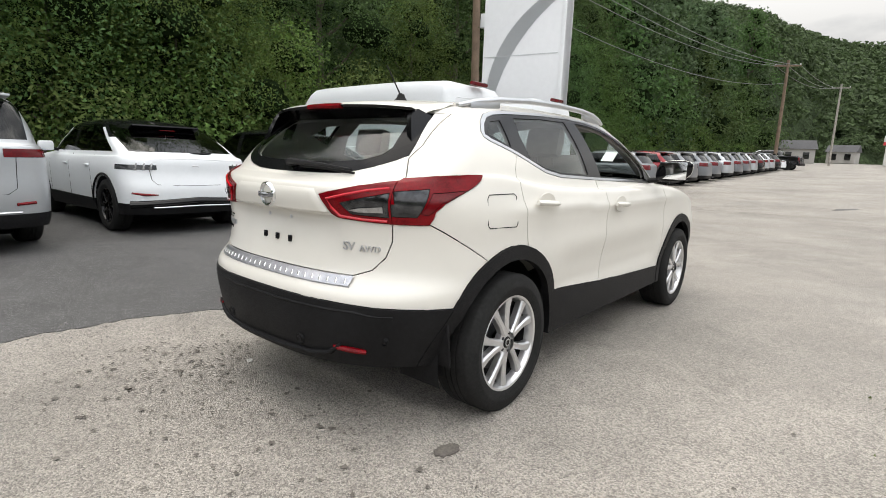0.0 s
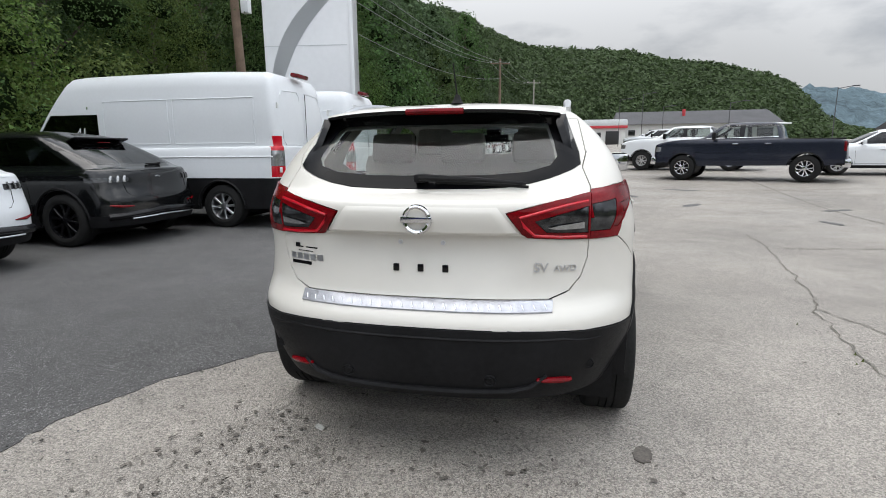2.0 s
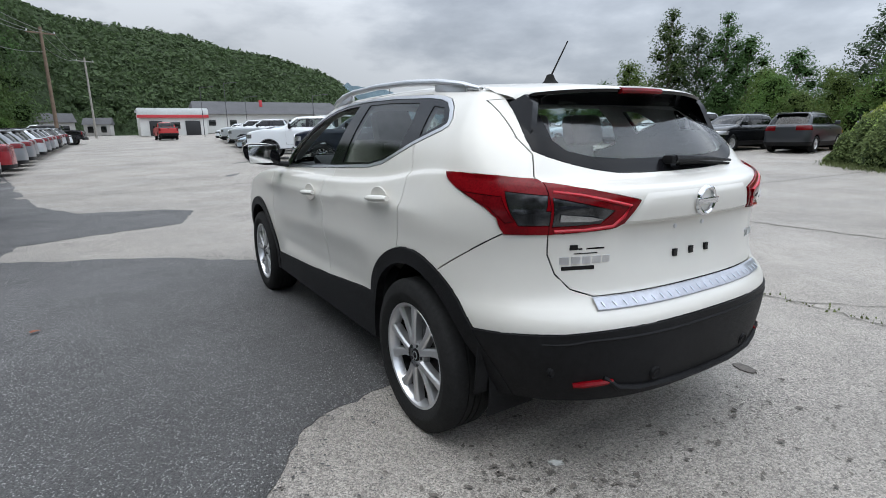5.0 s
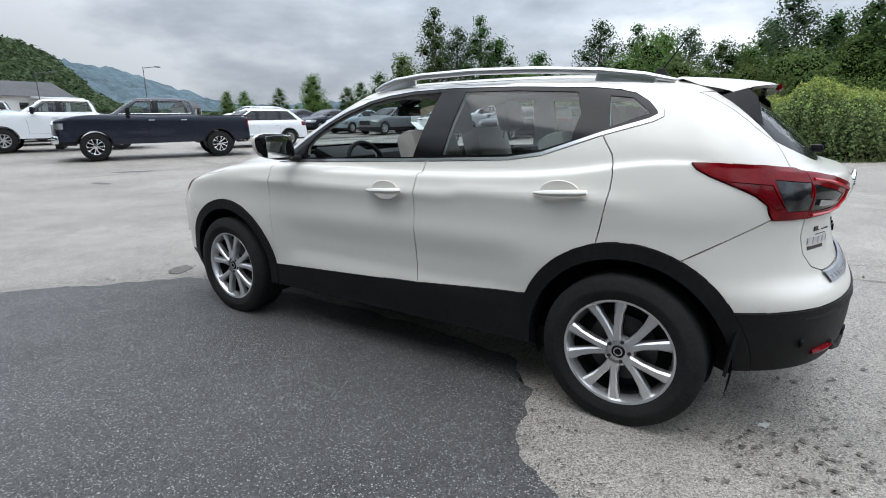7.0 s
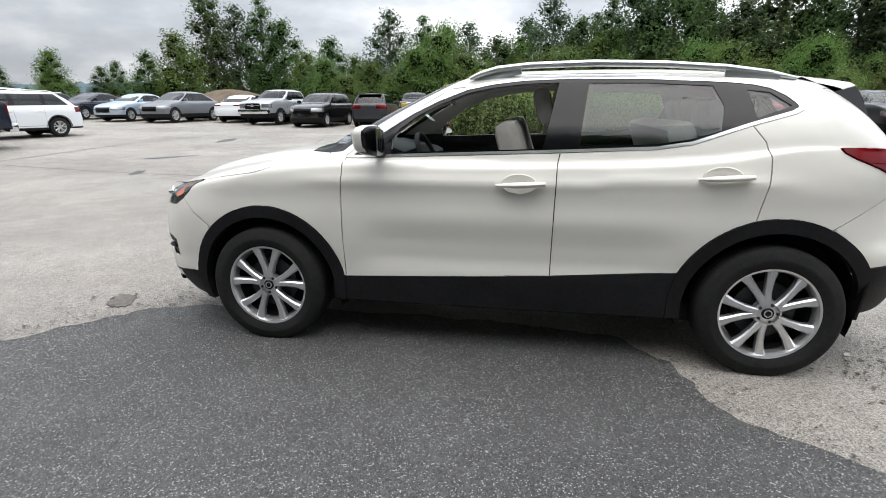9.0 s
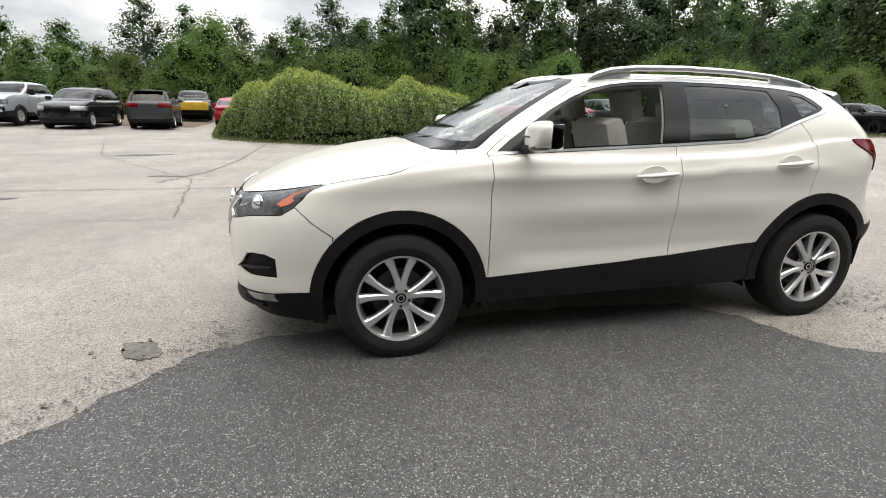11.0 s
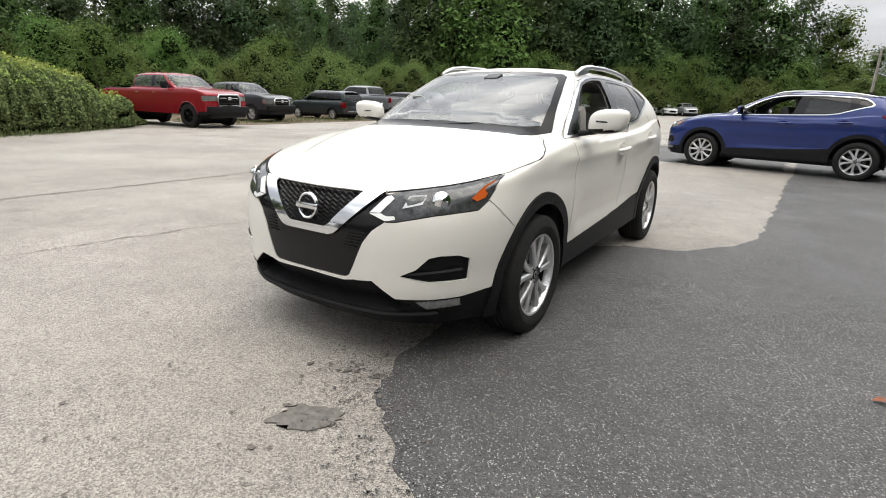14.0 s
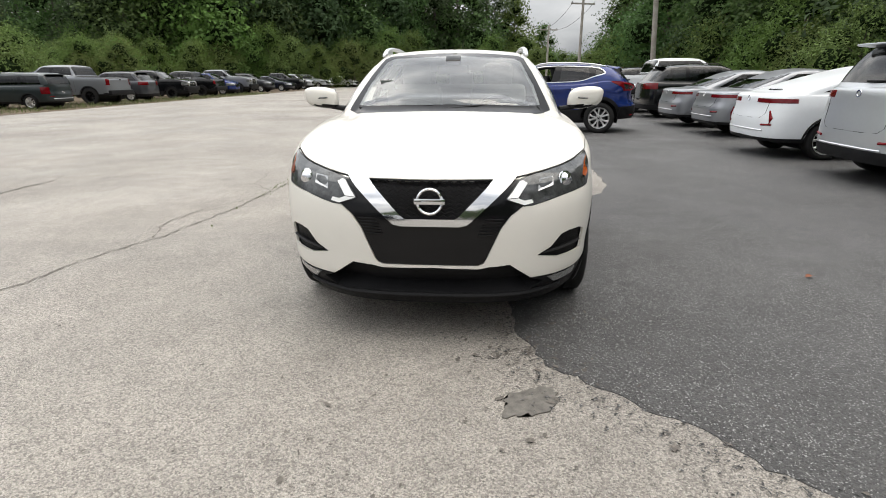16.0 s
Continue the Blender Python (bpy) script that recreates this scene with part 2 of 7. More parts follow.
def part(name, bm, material, parent=None, label="", smooth_angle=38, m=None):
    """Links a bmesh as one mesh object under a thing or a part."""
    data = bpy.data.meshes.new(name)
    bm.to_mesh(data)
    bm.free()
    for one in material if isinstance(material, (list, tuple)) else [material]:
        data.materials.append(one)
    for p in data.polygons:
        p.use_smooth = True
    data.set_sharp_from_angle(angle=radians(smooth_angle))
    ob = new(name, data)
    if parent:
        ob.parent = parent
    if m is not None:
        ob.matrix_basis = m
    if label:
        tagged(ob, label)
    return ob


def box(size, at=(0, 0, 0), bevel=0.0, rot=(0, 0, 0), bm=None, seg=2):
    """A block with rounded edges, added to bm."""
    own = bmesh.new()
    bmesh.ops.create_cube(own, size=1)
    bmesh.ops.scale(own, vec=size, verts=own.verts)
    if bevel:
        bmesh.ops.bevel(own, geom=own.edges[:], offset=min(bevel, min(size) * .49), segments=seg, affect="EDGES", profile=.6)
    bmesh.ops.transform(own, matrix=pose(*at, *rot), verts=own.verts)
    return join(bm, own)


def join(bm, own):
    if bm is None:
        return own
    tmp = bpy.data.meshes.new("tmp")
    own.to_mesh(tmp)
    own.free()
    bm.from_mesh(tmp)
    bpy.data.meshes.remove(tmp)
    return bm


def rod(r, p, q, seg=12, bm=None, r2=None):
    """A round bar from p to q."""
    p, q = Vector(p), Vector(q)
    own = bmesh.new()
    bmesh.ops.create_cone(own, cap_ends=True, segments=seg, radius1=r, radius2=r if r2 is None else r2, depth=(q - p).length)
    turn = (q - p).to_track_quat("Z", "Y").to_matrix().to_4x4()
    bmesh.ops.transform(own, matrix=Matrix.Translation((p + q) / 2) @ turn, verts=own.verts)
    return join(bm, own)


def lathe(profile, seg=48, axis="x", bm=None, m=None):
    """Turns a profile of (radius, along) points round an axis."""
    own = bmesh.new()
    rings = []
    for r, a in profile:
        ring = []
        for k in range(seg):
            t = 2 * math.pi * k / seg
            p = (a, r * math.cos(t), r * math.sin(t)) if axis == "x" else (r * math.cos(t), r * math.sin(t), a)
            ring.append(own.verts.new(p))
        rings.append(ring)
    for a, b in zip(rings, rings[1:]):
        for k in range(seg):
            own.faces.new((a[k], a[(k + 1) % seg], b[(k + 1) % seg], b[k]))
    bmesh.ops.recalc_face_normals(own, faces=own.faces[:])
    if m is not None:
        bmesh.ops.transform(own, matrix=m, verts=own.verts)
    return join(bm, own)


def tube(points, r, seg=8, bm=None, flat=1.0):
    """A round or flattened bar along a run of points."""
    own = bmesh.new()
    pts = [Vector(p) for p in points]
    rings = []
    for i, p in enumerate(pts):
        d = (pts[min(i + 1, len(pts) - 1)] - pts[max(i - 1, 0)]).normalized()
        side = d.cross(Vector((0, 0, 1)))
        side = side.normalized() if side.length > 1e-3 else Vector((1, 0, 0))
        up = side.cross(d)
        rr = r[i] if isinstance(r, (list, tuple)) else r
        rings.append([own.verts.new(p + side * rr * math.cos(2 * math.pi * k / seg) + up * rr * flat * math.sin(2 * math.pi * k / seg)) for k in range(seg)])
    for a, b in zip(rings, rings[1:]):
        for k in range(seg):
            own.faces.new((a[k], a[(k + 1) % seg], b[(k + 1) % seg], b[k]))
    own.faces.new(rings[0]), own.faces.new(rings[-1])
    bmesh.ops.recalc_face_normals(own, faces=own.faces[:])
    return join(bm, own)


def mirror_bm(bm):
    """A copy of bm on the other side of the plane x = 0."""
    own = bm.copy()
    bmesh.ops.scale(own, vec=(-1, 1, 1), verts=own.verts)
    bmesh.ops.reverse_faces(own, faces=own.faces[:])
    return own


def empty(name, label, category, group="", m=None):
    ob = tagged(new(name), label, category, group)
    ob.empty_display_size = 0.2
    if m is not None:
        ob.matrix_basis = m
    return ob


# ---- ground ----
def rise(x, y):
    """Height of the lot, which climbs gently towards the far end."""
    d = np.minimum(.5 * x + .87 * y - 8, 90)
    return .030 * np.where(d <= 0, 0, np.where(d < 6, np.maximum(d, 0) ** 2 / 12, d - 3))


def asphalt(name, base, pale_amount, light, grit, dark_spots):
    m = bpy.data.materials.new(name)
    m.use_nodes = True
    n, l = m.node_tree.nodes, m.node_tree.links
    b = n["Principled BSDF"]
    co = n.new("ShaderNodeTexCoord")

    def noise_tex(scale, detail=6, rough=.6):
        t = n.new("ShaderNodeTexNoise")
        t.inputs["Scale"].default_value, t.inputs["Detail"].default_value, t.inputs["Roughness"].default_value = scale, detail, rough
        l.new(co.outputs["Object"], t.inputs["Vector"])
        return t

    def span(src, a, b_, c, d):
        r = n.new("ShaderNodeMapRange")
        for i, v in enumerate((a, b_, c, d)):
            r.inputs[i + 1].default_value = v
        l.new(src, r.inputs[0])
        return r.outputs[0]

    def mul(a, b_):
        r = n.new("ShaderNodeMath")
        r.operation = "MULTIPLY"
        l.new(a, r.inputs[0]), l.new(b_, r.inputs[1])
        return r.outputs[0]

    stones = n.new("ShaderNodeTexVoronoi")
    stones.inputs["Scale"].default_value = grit
    l.new(co.outputs["Object"], stones.inputs["Vector"])
    sep = n.new("ShaderNodeSeparateColor")
    l.new(stones.outputs["Color"], sep.inputs[0])
    chips, chip_sep = n.new("ShaderNodeTexVoronoi"), n.new("ShaderNodeSeparateColor")
    chips.inputs["Scale"].default_value = grit * 1.25
    l.new(co.outputs["Object"], chips.inputs["Vector"]), l.new(chips.outputs["Color"], chip_sep.inputs[0])
    patches = span(noise_tex(.35, 8, .62).outputs[0], .35, .65, .80, 1.17)
    mid = span(noise_tex(3.1, 8, .68).outputs[0], .3, .7, .86, 1.14)
    fine = span(noise_tex(grit * 1.6, 3).outputs[0], .28, .72, .52, 1.48)
    tone = mul(mul(patches, mid), mul(fine, span(sep.outputs[0], 0, 1, .50, 1.50)))
    spots = span(noise_tex(1.7, 5, .55).outputs[0], .64, .72, 1, dark_spots)
    tone = mul(tone, spots)
    col = n.new("ShaderNodeVectorMath")
    col.operation = "SCALE"
    col.inputs[0].default_value = base
    l.new(tone, col.inputs["Scale"])
    pale = n.new("ShaderNodeMix")
    pale.data_type = "RGBA"
    pale.inputs[7].default_value = (*light, 1)
    l.new(span(chip_sep.outputs[1], .92, .95, 0, pale_amount), pale.inputs[0])
    l.new(col.outputs[0], pale.inputs[6])
    l.new(pale.outputs[2], b.inputs["Base Color"])
    l.new(span(noise_tex(.5, 4).outputs[0], .35, .65, .46, .70), b.inputs["Roughness"])
    bump = n.new("ShaderNodeBump")
    bump.inputs["Strength"].default_value, bump.inputs["Distance"].default_value = .8, .007
    l.new(span(stones.outputs["Distance"], 0, .9, 1, 0), bump.inputs["Height"])
    l.new(bump.outputs[0], b.inputs["Normal"])
    return m


OLD = asphalt("old_asphalt", (.278, .256, .229), .55, (.52, .49, .44), 150, .74)
NEW = asphalt("new_asphalt", (.067, .066, .066), .75, (.42, .42, .41), 155, .74)
STAIN = mat("oil_stain", (.115, .102, .09), .8, 0, 0, .45, 9)
SPECK = mat("paint_fleck", (.5, .5, .48), .7, 0, 0, .3, 40)
DAMP = mat("damp_patch", (.125, .116, .104), .85, 0, 0, .4, 30)
CRACK = mat("crack_filling", (.15, .138, .12), .95, 0, 0, .5, 30)
GRASS = mat("grass", (.12, .15, .05), .8, 0, 0, .4, 6)
SOIL = mat("soil", (.115, .085, .055), .95, 0, 0, .35, 1.2, .6, 20)
LEAFDRY = mat("dry_leaf", (.22, .07, .03), .7, 0, 0, .3, 30)


def sheet(name, xs, ys, lift, material, label, kind="structure", wobble=0.0):
    bm = bmesh.new()
    rows = [[bm.verts.new((x, y, float(rise(x, y)) + lift)) for x in xs] for y in ys]
    for a, b in zip(rows, rows[1:]):
        for i in range(len(a) - 1):
            bm.faces.new((a[i], a[i + 1], b[i + 1], b[i]))
    ob = part(name, bm, material)
    return tagged(ob, label, "ground", kind=kind)


def steps(reach, near, n):
    """Coordinates that lie close together near the middle and far apart at the edges."""
    t = np.linspace(-1, 1, n)
    return np.sign(t) * (near * np.abs(t) + (reach - near) * np.abs(t) ** 4)


sheet("ground", steps(1500, 60, 81), steps(1500, 60, 81), 0.0, OLD, "worn light grey asphalt lot with cracks and damp spots")


def ragged(points, amount, seed, step=.05):
    """A closed outline with an uneven edge."""
    rnd = random.Random(seed)
    out = []
    for p, q in zip(points, points[1:] + points[:1]):
        p, q = Vector(p), Vector(q)
        k = max(1, int((q - p).length / step)) if (q - p).length < 12 else 8
        for i in range(k):
            c = p.lerp(q, i / k)
            w = amount * (noise.noise(Vector((c.x * 3, c.y * 3, seed))) + .7 * noise.noise(Vector((c.x * 11, c.y * 11, seed))) + .5 * noise.noise(Vector((c.x * 34, c.y * 34, seed))))
            d = (q - p).normalized()
            out.append((c.x - d.y * w, c.y + d.x * w))
    return out


def slab(name, outline, top, material, label, parent=None, kind="structure", category="ground"):
    """A thin layer that follows the lot's height."""
    bm = bmesh.new()
    v = [bm.verts.new((x, y, float(rise(x, y)) + top)) for x, y in outline]
    w = [bm.verts.new((x, y, float(rise(x, y)) - .003)) for x, y in outline]
    f = bm.faces.new(v)
    if f.normal.z < 0:
        f.normal_flip()
    for i in range(len(v)):
        j = (i + 1) % len(v)
        bm.faces.new((v[i], w[i], w[j], v[j]))
    bmesh.ops.triangulate(bm, faces=[f])
    ob = part(name, bm, material, parent)
    return tagged(ob, label, category, kind=kind)


edge = [(-2.2, -14), (-2.1, -9), (-2.0, -7.5), (-1.92, -3.8), (-1.86, -2.6), (-1.84, -2.2), (-1.68, -1.65), (-1.45, -1.28), (-1.18, -1.02), (-.85, -.95), (-.5, -.7), (-.38, .5), (-.42, 1.7),
        (-.43, 2.1), (-.60, 2.48), (-.87, 2.70), (-1.18, 2.92), (-1.40, 3.2), (-1.75, 3.45), (-2.5, 3.8), (-3.2, 4.2), (-3.1, 5.2), (-2.2, 5.6), (-1.1, 5.95), (-.75, 7.6), (-1.2, 8.1), (-2.6, 8.6), (-3.4, 10.5), (-4.2, 15), (-5.5, 22), (-16, 24), (-16, -40), (-3.2, -40), (-2.4, -20)]
slab("asphalt_patch", ragged(edge, .05, 3), .004, NEW, "darker newer asphalt laid over the old lot")
slab("asphalt_patch", ragged([(1.2, -9.5), (2.2, -11), (2.0, -15), (-1.9, -14), (-1.9, -9.5)], .12, 9, .2), .004, NEW, "darker newer asphalt laid over the old lot")
rs = random.Random(4)


def blot(x, y, r, k=.6, m=STAIN, name="stain", label="dark oil stain soaked into the asphalt", top=.0062):
    n = 40
    ph = rs.random() * 6.28
    pts = []
    for i in range(n):
        a = 2 * math.pi * i / n
        q = r * (.85 + .28 * noise.noise(Vector((math.cos(a) * 1.5 + x * 7, math.sin(a) * 1.5 + y * 7, 1))) + .22 * noise.noise(Vector((math.cos(a) * 5 + x * 7, math.sin(a) * 5 + y * 7, 2))))
        px, py = q * math.cos(a), q * k * math.sin(a)
        pts.append((x + px * math.cos(ph) - py * math.sin(ph), y + px * math.sin(ph) + py * math.cos(ph)))
    return slab(name, pts, top, m, label, category="stain")


blot(.91, -1.86, .075), blot(-.48, 2.75, .17, .6, DAMP)
blot(-.547, -1.915, .034, .5, SPECK, "paint_speck", "small white paint speck on the asphalt")


def scatter(name, n, where, size, material, label, seed):
    """Many small flat blots in one mesh."""
    rnd = random.Random(seed)
    bm = bmesh.new()
    for _ in range(n):
        x, y = where(rnd)
        r = size * (.35 + 1.1 * rnd.random() ** 2)
        k, ph, m = .25 + .5 * rnd.random(), rnd.random() * 6.28, 9
        vs = []
        for i in range(m):
            a = 2 * math.pi * i / m
            q = r * (.45 + .9 * rnd.random())
            px, py = q * math.cos(a), q * k * math.sin(a)
            X, Y = x + px * math.cos(ph) - py * math.sin(ph), y + px * math.sin(ph) + py * math.cos(ph)
            vs.append(bm.verts.new((X, Y, float(rise(X, Y)) + .0090)))
        f = bm.faces.new(vs)
        f.normal_update()
        if f.normal.z < 0:
            f.normal_flip()
    return tagged(part(name, bm, material), label, "stains", kind="stuff")


scatter("drip_stains", 420, lambda r: (r.gauss(-.15, .75), r.gauss(-2.25, .34)), .013, STAIN, "scattered small dark drips on the asphalt behind the car", 5)
scatter("drip_stains", 260, lambda r: (r.gauss(-.75, .2), r.gauss(-2.15, .32)), .013, STAIN, "scattered small dark drips on the asphalt behind the car", 6)
scatter("drip_stains", 150, lambda r: (r.gauss(-.55, .22), r.gauss(2.25, .33)), .016, STAIN, "scattered small dark drips on the asphalt before the car", 7)
scatter("drip_stains", 420, lambda r: (r.uniform(-1.6, 6), r.uniform(-6, 9)), .010, STAIN, "scattered small dark drips on the asphalt", 8)
scatter("drip_stains", 120, lambda r: (r.gauss(.25, .5), r.gauss(3.3, .6)), .013, STAIN, "scattered small dark drips on the asphalt", 12)


def along(r, a, b):
    """A place beside one stretch of the newer asphalt's edge."""
    i = r.randrange(a, b)
    p, q, t = edge[i], edge[i + 1], r.random()
    return p[0] + (q[0] - p[0]) * t + abs(r.gauss(0, .16)), p[1] + (q[1] - p[1]) * t + r.gauss(0, .12)


scatter("asphalt_crumbs", 1500, lambda r: along(r, 12, 19), .0075, NEW, "loose dark crumbs along the edge of the newer asphalt", 31)
scatter("asphalt_crumbs", 700, lambda r: along(r, 3, 9), .0075, NEW, "loose dark crumbs along the edge of the newer asphalt", 32)
for x, y, r in ((3.6, 9, .5), (6.2, 8.2, .45), (9, 9.5, .7), (4.2, 13, .6), (12, 6, .8), (2.6, 11.2, .4), (7.5, 4.4, .4), (14, 11, .9), (5.2, 6.2, .35), (1.5, 16, .6), (3.1, 22, .8)):
    blot(x, y, r, .3, NEW, "tar_patch", "thin dark tar patch on the lot", .005)


def crack(points, width, seed, label="branching crack in the asphalt"):
    """A dark jagged line let into the ground, as a thin strip."""
    rnd = random.Random(seed)
    run = []
    for p, q in zip(points, points[1:]):
        p, q = Vector(p), Vector(q)
        k = max(2, int((q - p).length / .06))
        d = (q - p).normalized()
        for i in range(k):
            c = p.lerp(q, i / k)
            o = .05 * noise.noise(Vector((c.x * 5, c.y * 5, seed))) + .035 * noise.noise(Vector((c.x * 19, c.y * 19, seed)))
            run.append((c.x - d.y * o, c.y + d.x * o, d))
    bm = bmesh.new()
    prev = None
    for x, y, d in run:
        w = width * (.3 + 1.0 * rnd.random())
        a = bm.verts.new((x - d.y * w, y + d.x * w, float(rise(x, y)) + .0060))
        b = bm.verts.new((x + d.y * w, y - d.x * w, float(rise(x, y)) + .0060))
        if prev:
            f = bm.faces.new((prev[0], a, b, prev[1]))
            f.normal_update()
            if f.normal.z < 0:
                f.normal_flip()
        prev = (a, b)
    return tagged(part("crack", bm, CRACK), label, "crack", kind="structure")


crack([(3.35, 4.6), (3.27, 3.6), (2.92, 1.9), (2.80, 1.1), (2.58, .55), (2.42, -.3), (2.36, -1.1), (2.30, -2.0), (2.34, -3.6), (2.6, -6)], .007, 1)
crack([(2.58, .55), (2.8, .1), (2.72, -.5), (2.36, -1.1)], .006, 2)
crack([(2.34, -1.4), (2.75, -1.9), (2.9, -2.8)], .006, 5)
crack([(20, 3.0), (14, 3.3), (10.3, 3.5), (8.4, 3.75), (6.5, 4.4)], .03, 3, "grass-grown joint in the asphalt")
crack([(5.6, -2), (5.8, 3.9), (5.95, 5.6), (6.1, 8.3), (7.3, 17.8)], .02, 4)
crack([(-3, 12.4), (1, 12.9), (6, 12.6), (12, 13.2), (19, 12.4)], .03, 8)
crack([(3.3, 3.4), (7, 3.9), (12, 7), (17, 8.5)], .015, 9)


def tufts(name, n, where, h, seed, label):
    rnd = random.Random(seed)
    bm = bmesh.new()
    for _ in range(n):
        x, y = where(rnd)
        a, hh, w = rnd.random() * 6.28, h * (.4 + rnd.random()), .006 + .006 * rnd.random()
        z = float(rise(x, y))
        dx, dy = math.cos(a), math.sin(a)
        lean = (rnd.random() - .5) * hh
        v = [bm.verts.new(p) for p in ((x - dx * w, y - dy * w, z), (x + dx * w, y + dy * w, z), (x + dy * lean * .4 + dx * w * .6, y - dx * lean * .4 + dy * w * .6, z + hh * .6), (x + dy * lean, y - dx * lean, z + hh))]
        bm.faces.new(v)
    return tagged(part(name, bm, GRASS), label, "grass", kind="stuff")


tufts("crack_grass", 60, lambda r: (2.35 + r.gauss(0, .04), -1.6 + r.gauss(0, .5)), .02, 11, "sparse grass growing out of the crack")
tufts("verge_grass", 5000, lambda r: ((lambda t: (15.7 + 3.5 * (t - .45) ** 2 * 4 + r.gauss(0, .35) + .2, 5.3 - 12.4 * t))(r.random())), .13, 12, "long grass along the foot of the hedge")
tufts("verge_grass", 6000, lambda r: (18.2 + abs(r.gauss(0, 2.2)), r.uniform(-42, -9)), .16, 13, "short grass under the parked cars")
slab("verge", ragged([(17.6, -9.3), (18.4, -30), (19.5, -80), (60, -80), (60, -9.3)], .25, 14, .4), .012, SOIL, "strip of bare soil and gravel beside the lot")
slab("verge", ragged([(25.5, 7.2), (25.8, 40), (60, 60), (60, 7.2)], .3, 15, .5), .012, SOIL, "strip of bare soil and gravel beside the lot")
leaf = bmesh.new()
lv = [leaf.verts.new((.05 * math.cos(a) * (1 + .35 * math.cos(3 * a)), .035 * math.sin(a), .012 + .012 * abs(math.sin(a)))) for a in np.linspace(0, 6.2, 12)]
leaf.faces.new(lv)
bmesh.ops.scale(leaf, vec=(.62, .62, .8), verts=leaf.verts)
tagged(part("fallen_leaf", leaf, LEAFDRY, m=pose(-2.51, 1.145, .006, 0, 0, 30)), "small red-brown dry leaf fallen on the asphalt", "leaf")


# ---- cars: a skin that is cut into its panels ----
VIEWS = dict(side=(1, 2), face=(0, 2), top=(0, 1))


def skin_bm(G):
    r, c, _ = G.shape
    bm = bmesh.new()
    v = [[bm.verts.new(G[i, j]) for j in range(c)] for i in range(r)]
    for i in range(r - 1):
        for j in range(c - 1):
            bm.faces.new((v[i][j], v[i][j + 1], v[i + 1][j + 1], v[i + 1][j]))
    bmesh.ops.remove_doubles(bm, verts=bm.verts[:], dist=1e-5)
    bm.normal_update()
    return bm


def within(poly, a, b):
    odd = False
    for (x0, y0), (x1, y1) in zip(poly, poly[1:] + poly[:1]):
        if (y0 > b) != (y1 > b) and a < (x1 - x0) * (b - y0) / (y1 - y0) + x0:
            odd = not odd
    return odd


def score(bm, poly, view, want):
    """Cuts the skin along the outline of poly, as seen in that view."""
    i, j = VIEWS[view]
    pl = [p[0] for p in poly], [p[1] for p in poly]
    box_lo, box_hi = (min(pl[0]) - .002, min(pl[1]) - .002), (max(pl[0]) + .002, max(pl[1]) + .002)

    def bounds(f):
        a = [v.co[i] for v in f.verts]
        lo, hi = min(a), max(a)
        if hi < box_lo[0] or lo > box_hi[0]:
            return None
        b = [v.co[j] for v in f.verts]
        lob, hib = min(b), max(b)
        if hib < box_lo[1] or lob > box_hi[1] or not want(f.calc_center_median()):
            return None
        return lo, hi, lob, hib

    near = {}
    for f in bm.faces:
        r = bounds(f)
        if r:
            near[f] = r
    for p, q in zip(poly, poly[1:] + (poly[:1] if len(poly) > 2 else [])):
        lo = (min(p[0], q[0]) - .002, min(p[1], q[1]) - .002)
        hi = (max(p[0], q[0]) + .002, max(p[1], q[1]) + .002)
        faces = [f for f, r in near.items() if r[1] >= lo[0] and r[0] <= hi[0] and r[3] >= lo[1] and r[2] <= hi[1]]
        n, o = Vector((0, 0, 0)), Vector((0, 0, 0))
        n[i], n[j] = q[1] - p[1], p[0] - q[0]
        o[i], o[j] = p
        if faces and n.length > 1e-6:
            geom = list({e for f in faces for e in f.edges}) + list({v for f in faces for v in f.verts}) + faces
            made = bmesh.ops.bisect_plane(bm, geom=geom, dist=1e-5, plane_co=o, plane_no=n.normalized())["geom"]
            for f in faces:
                near.pop(f, None)
            for f in faces + [g for g in made if isinstance(g, bmesh.types.BMFace)]:
                if f.is_valid and f not in near:
                    r = bounds(f)
                    if r:
                        near[f] = r


def carve(bm, regions):
    """Cuts all regions (name, view, outline, which faces) and gives each face the name of the last region that holds it."""
    for _, view, poly, want in regions:
        score(bm, poly, view, want)
    bm.faces.ensure_lookup_table()
    names = ["body"]
    layer = bm.faces.layers.int.new("panel")
    for name, view, poly, want in regions:
        i, j = VIEWS[view]
        if name not in names:
            names.append(name)
        k = names.index(name)
        lo, hi = np.min(poly, 0), np.max(poly, 0)
        for f in bm.faces:
            c = f.calc_center_median()
            if lo[0] <= c[i] <= hi[0] and lo[1] <= c[j] <= hi[1] and want(c) and within(poly, c[i], c[j]):
                f[layer] = k
    return names, layer


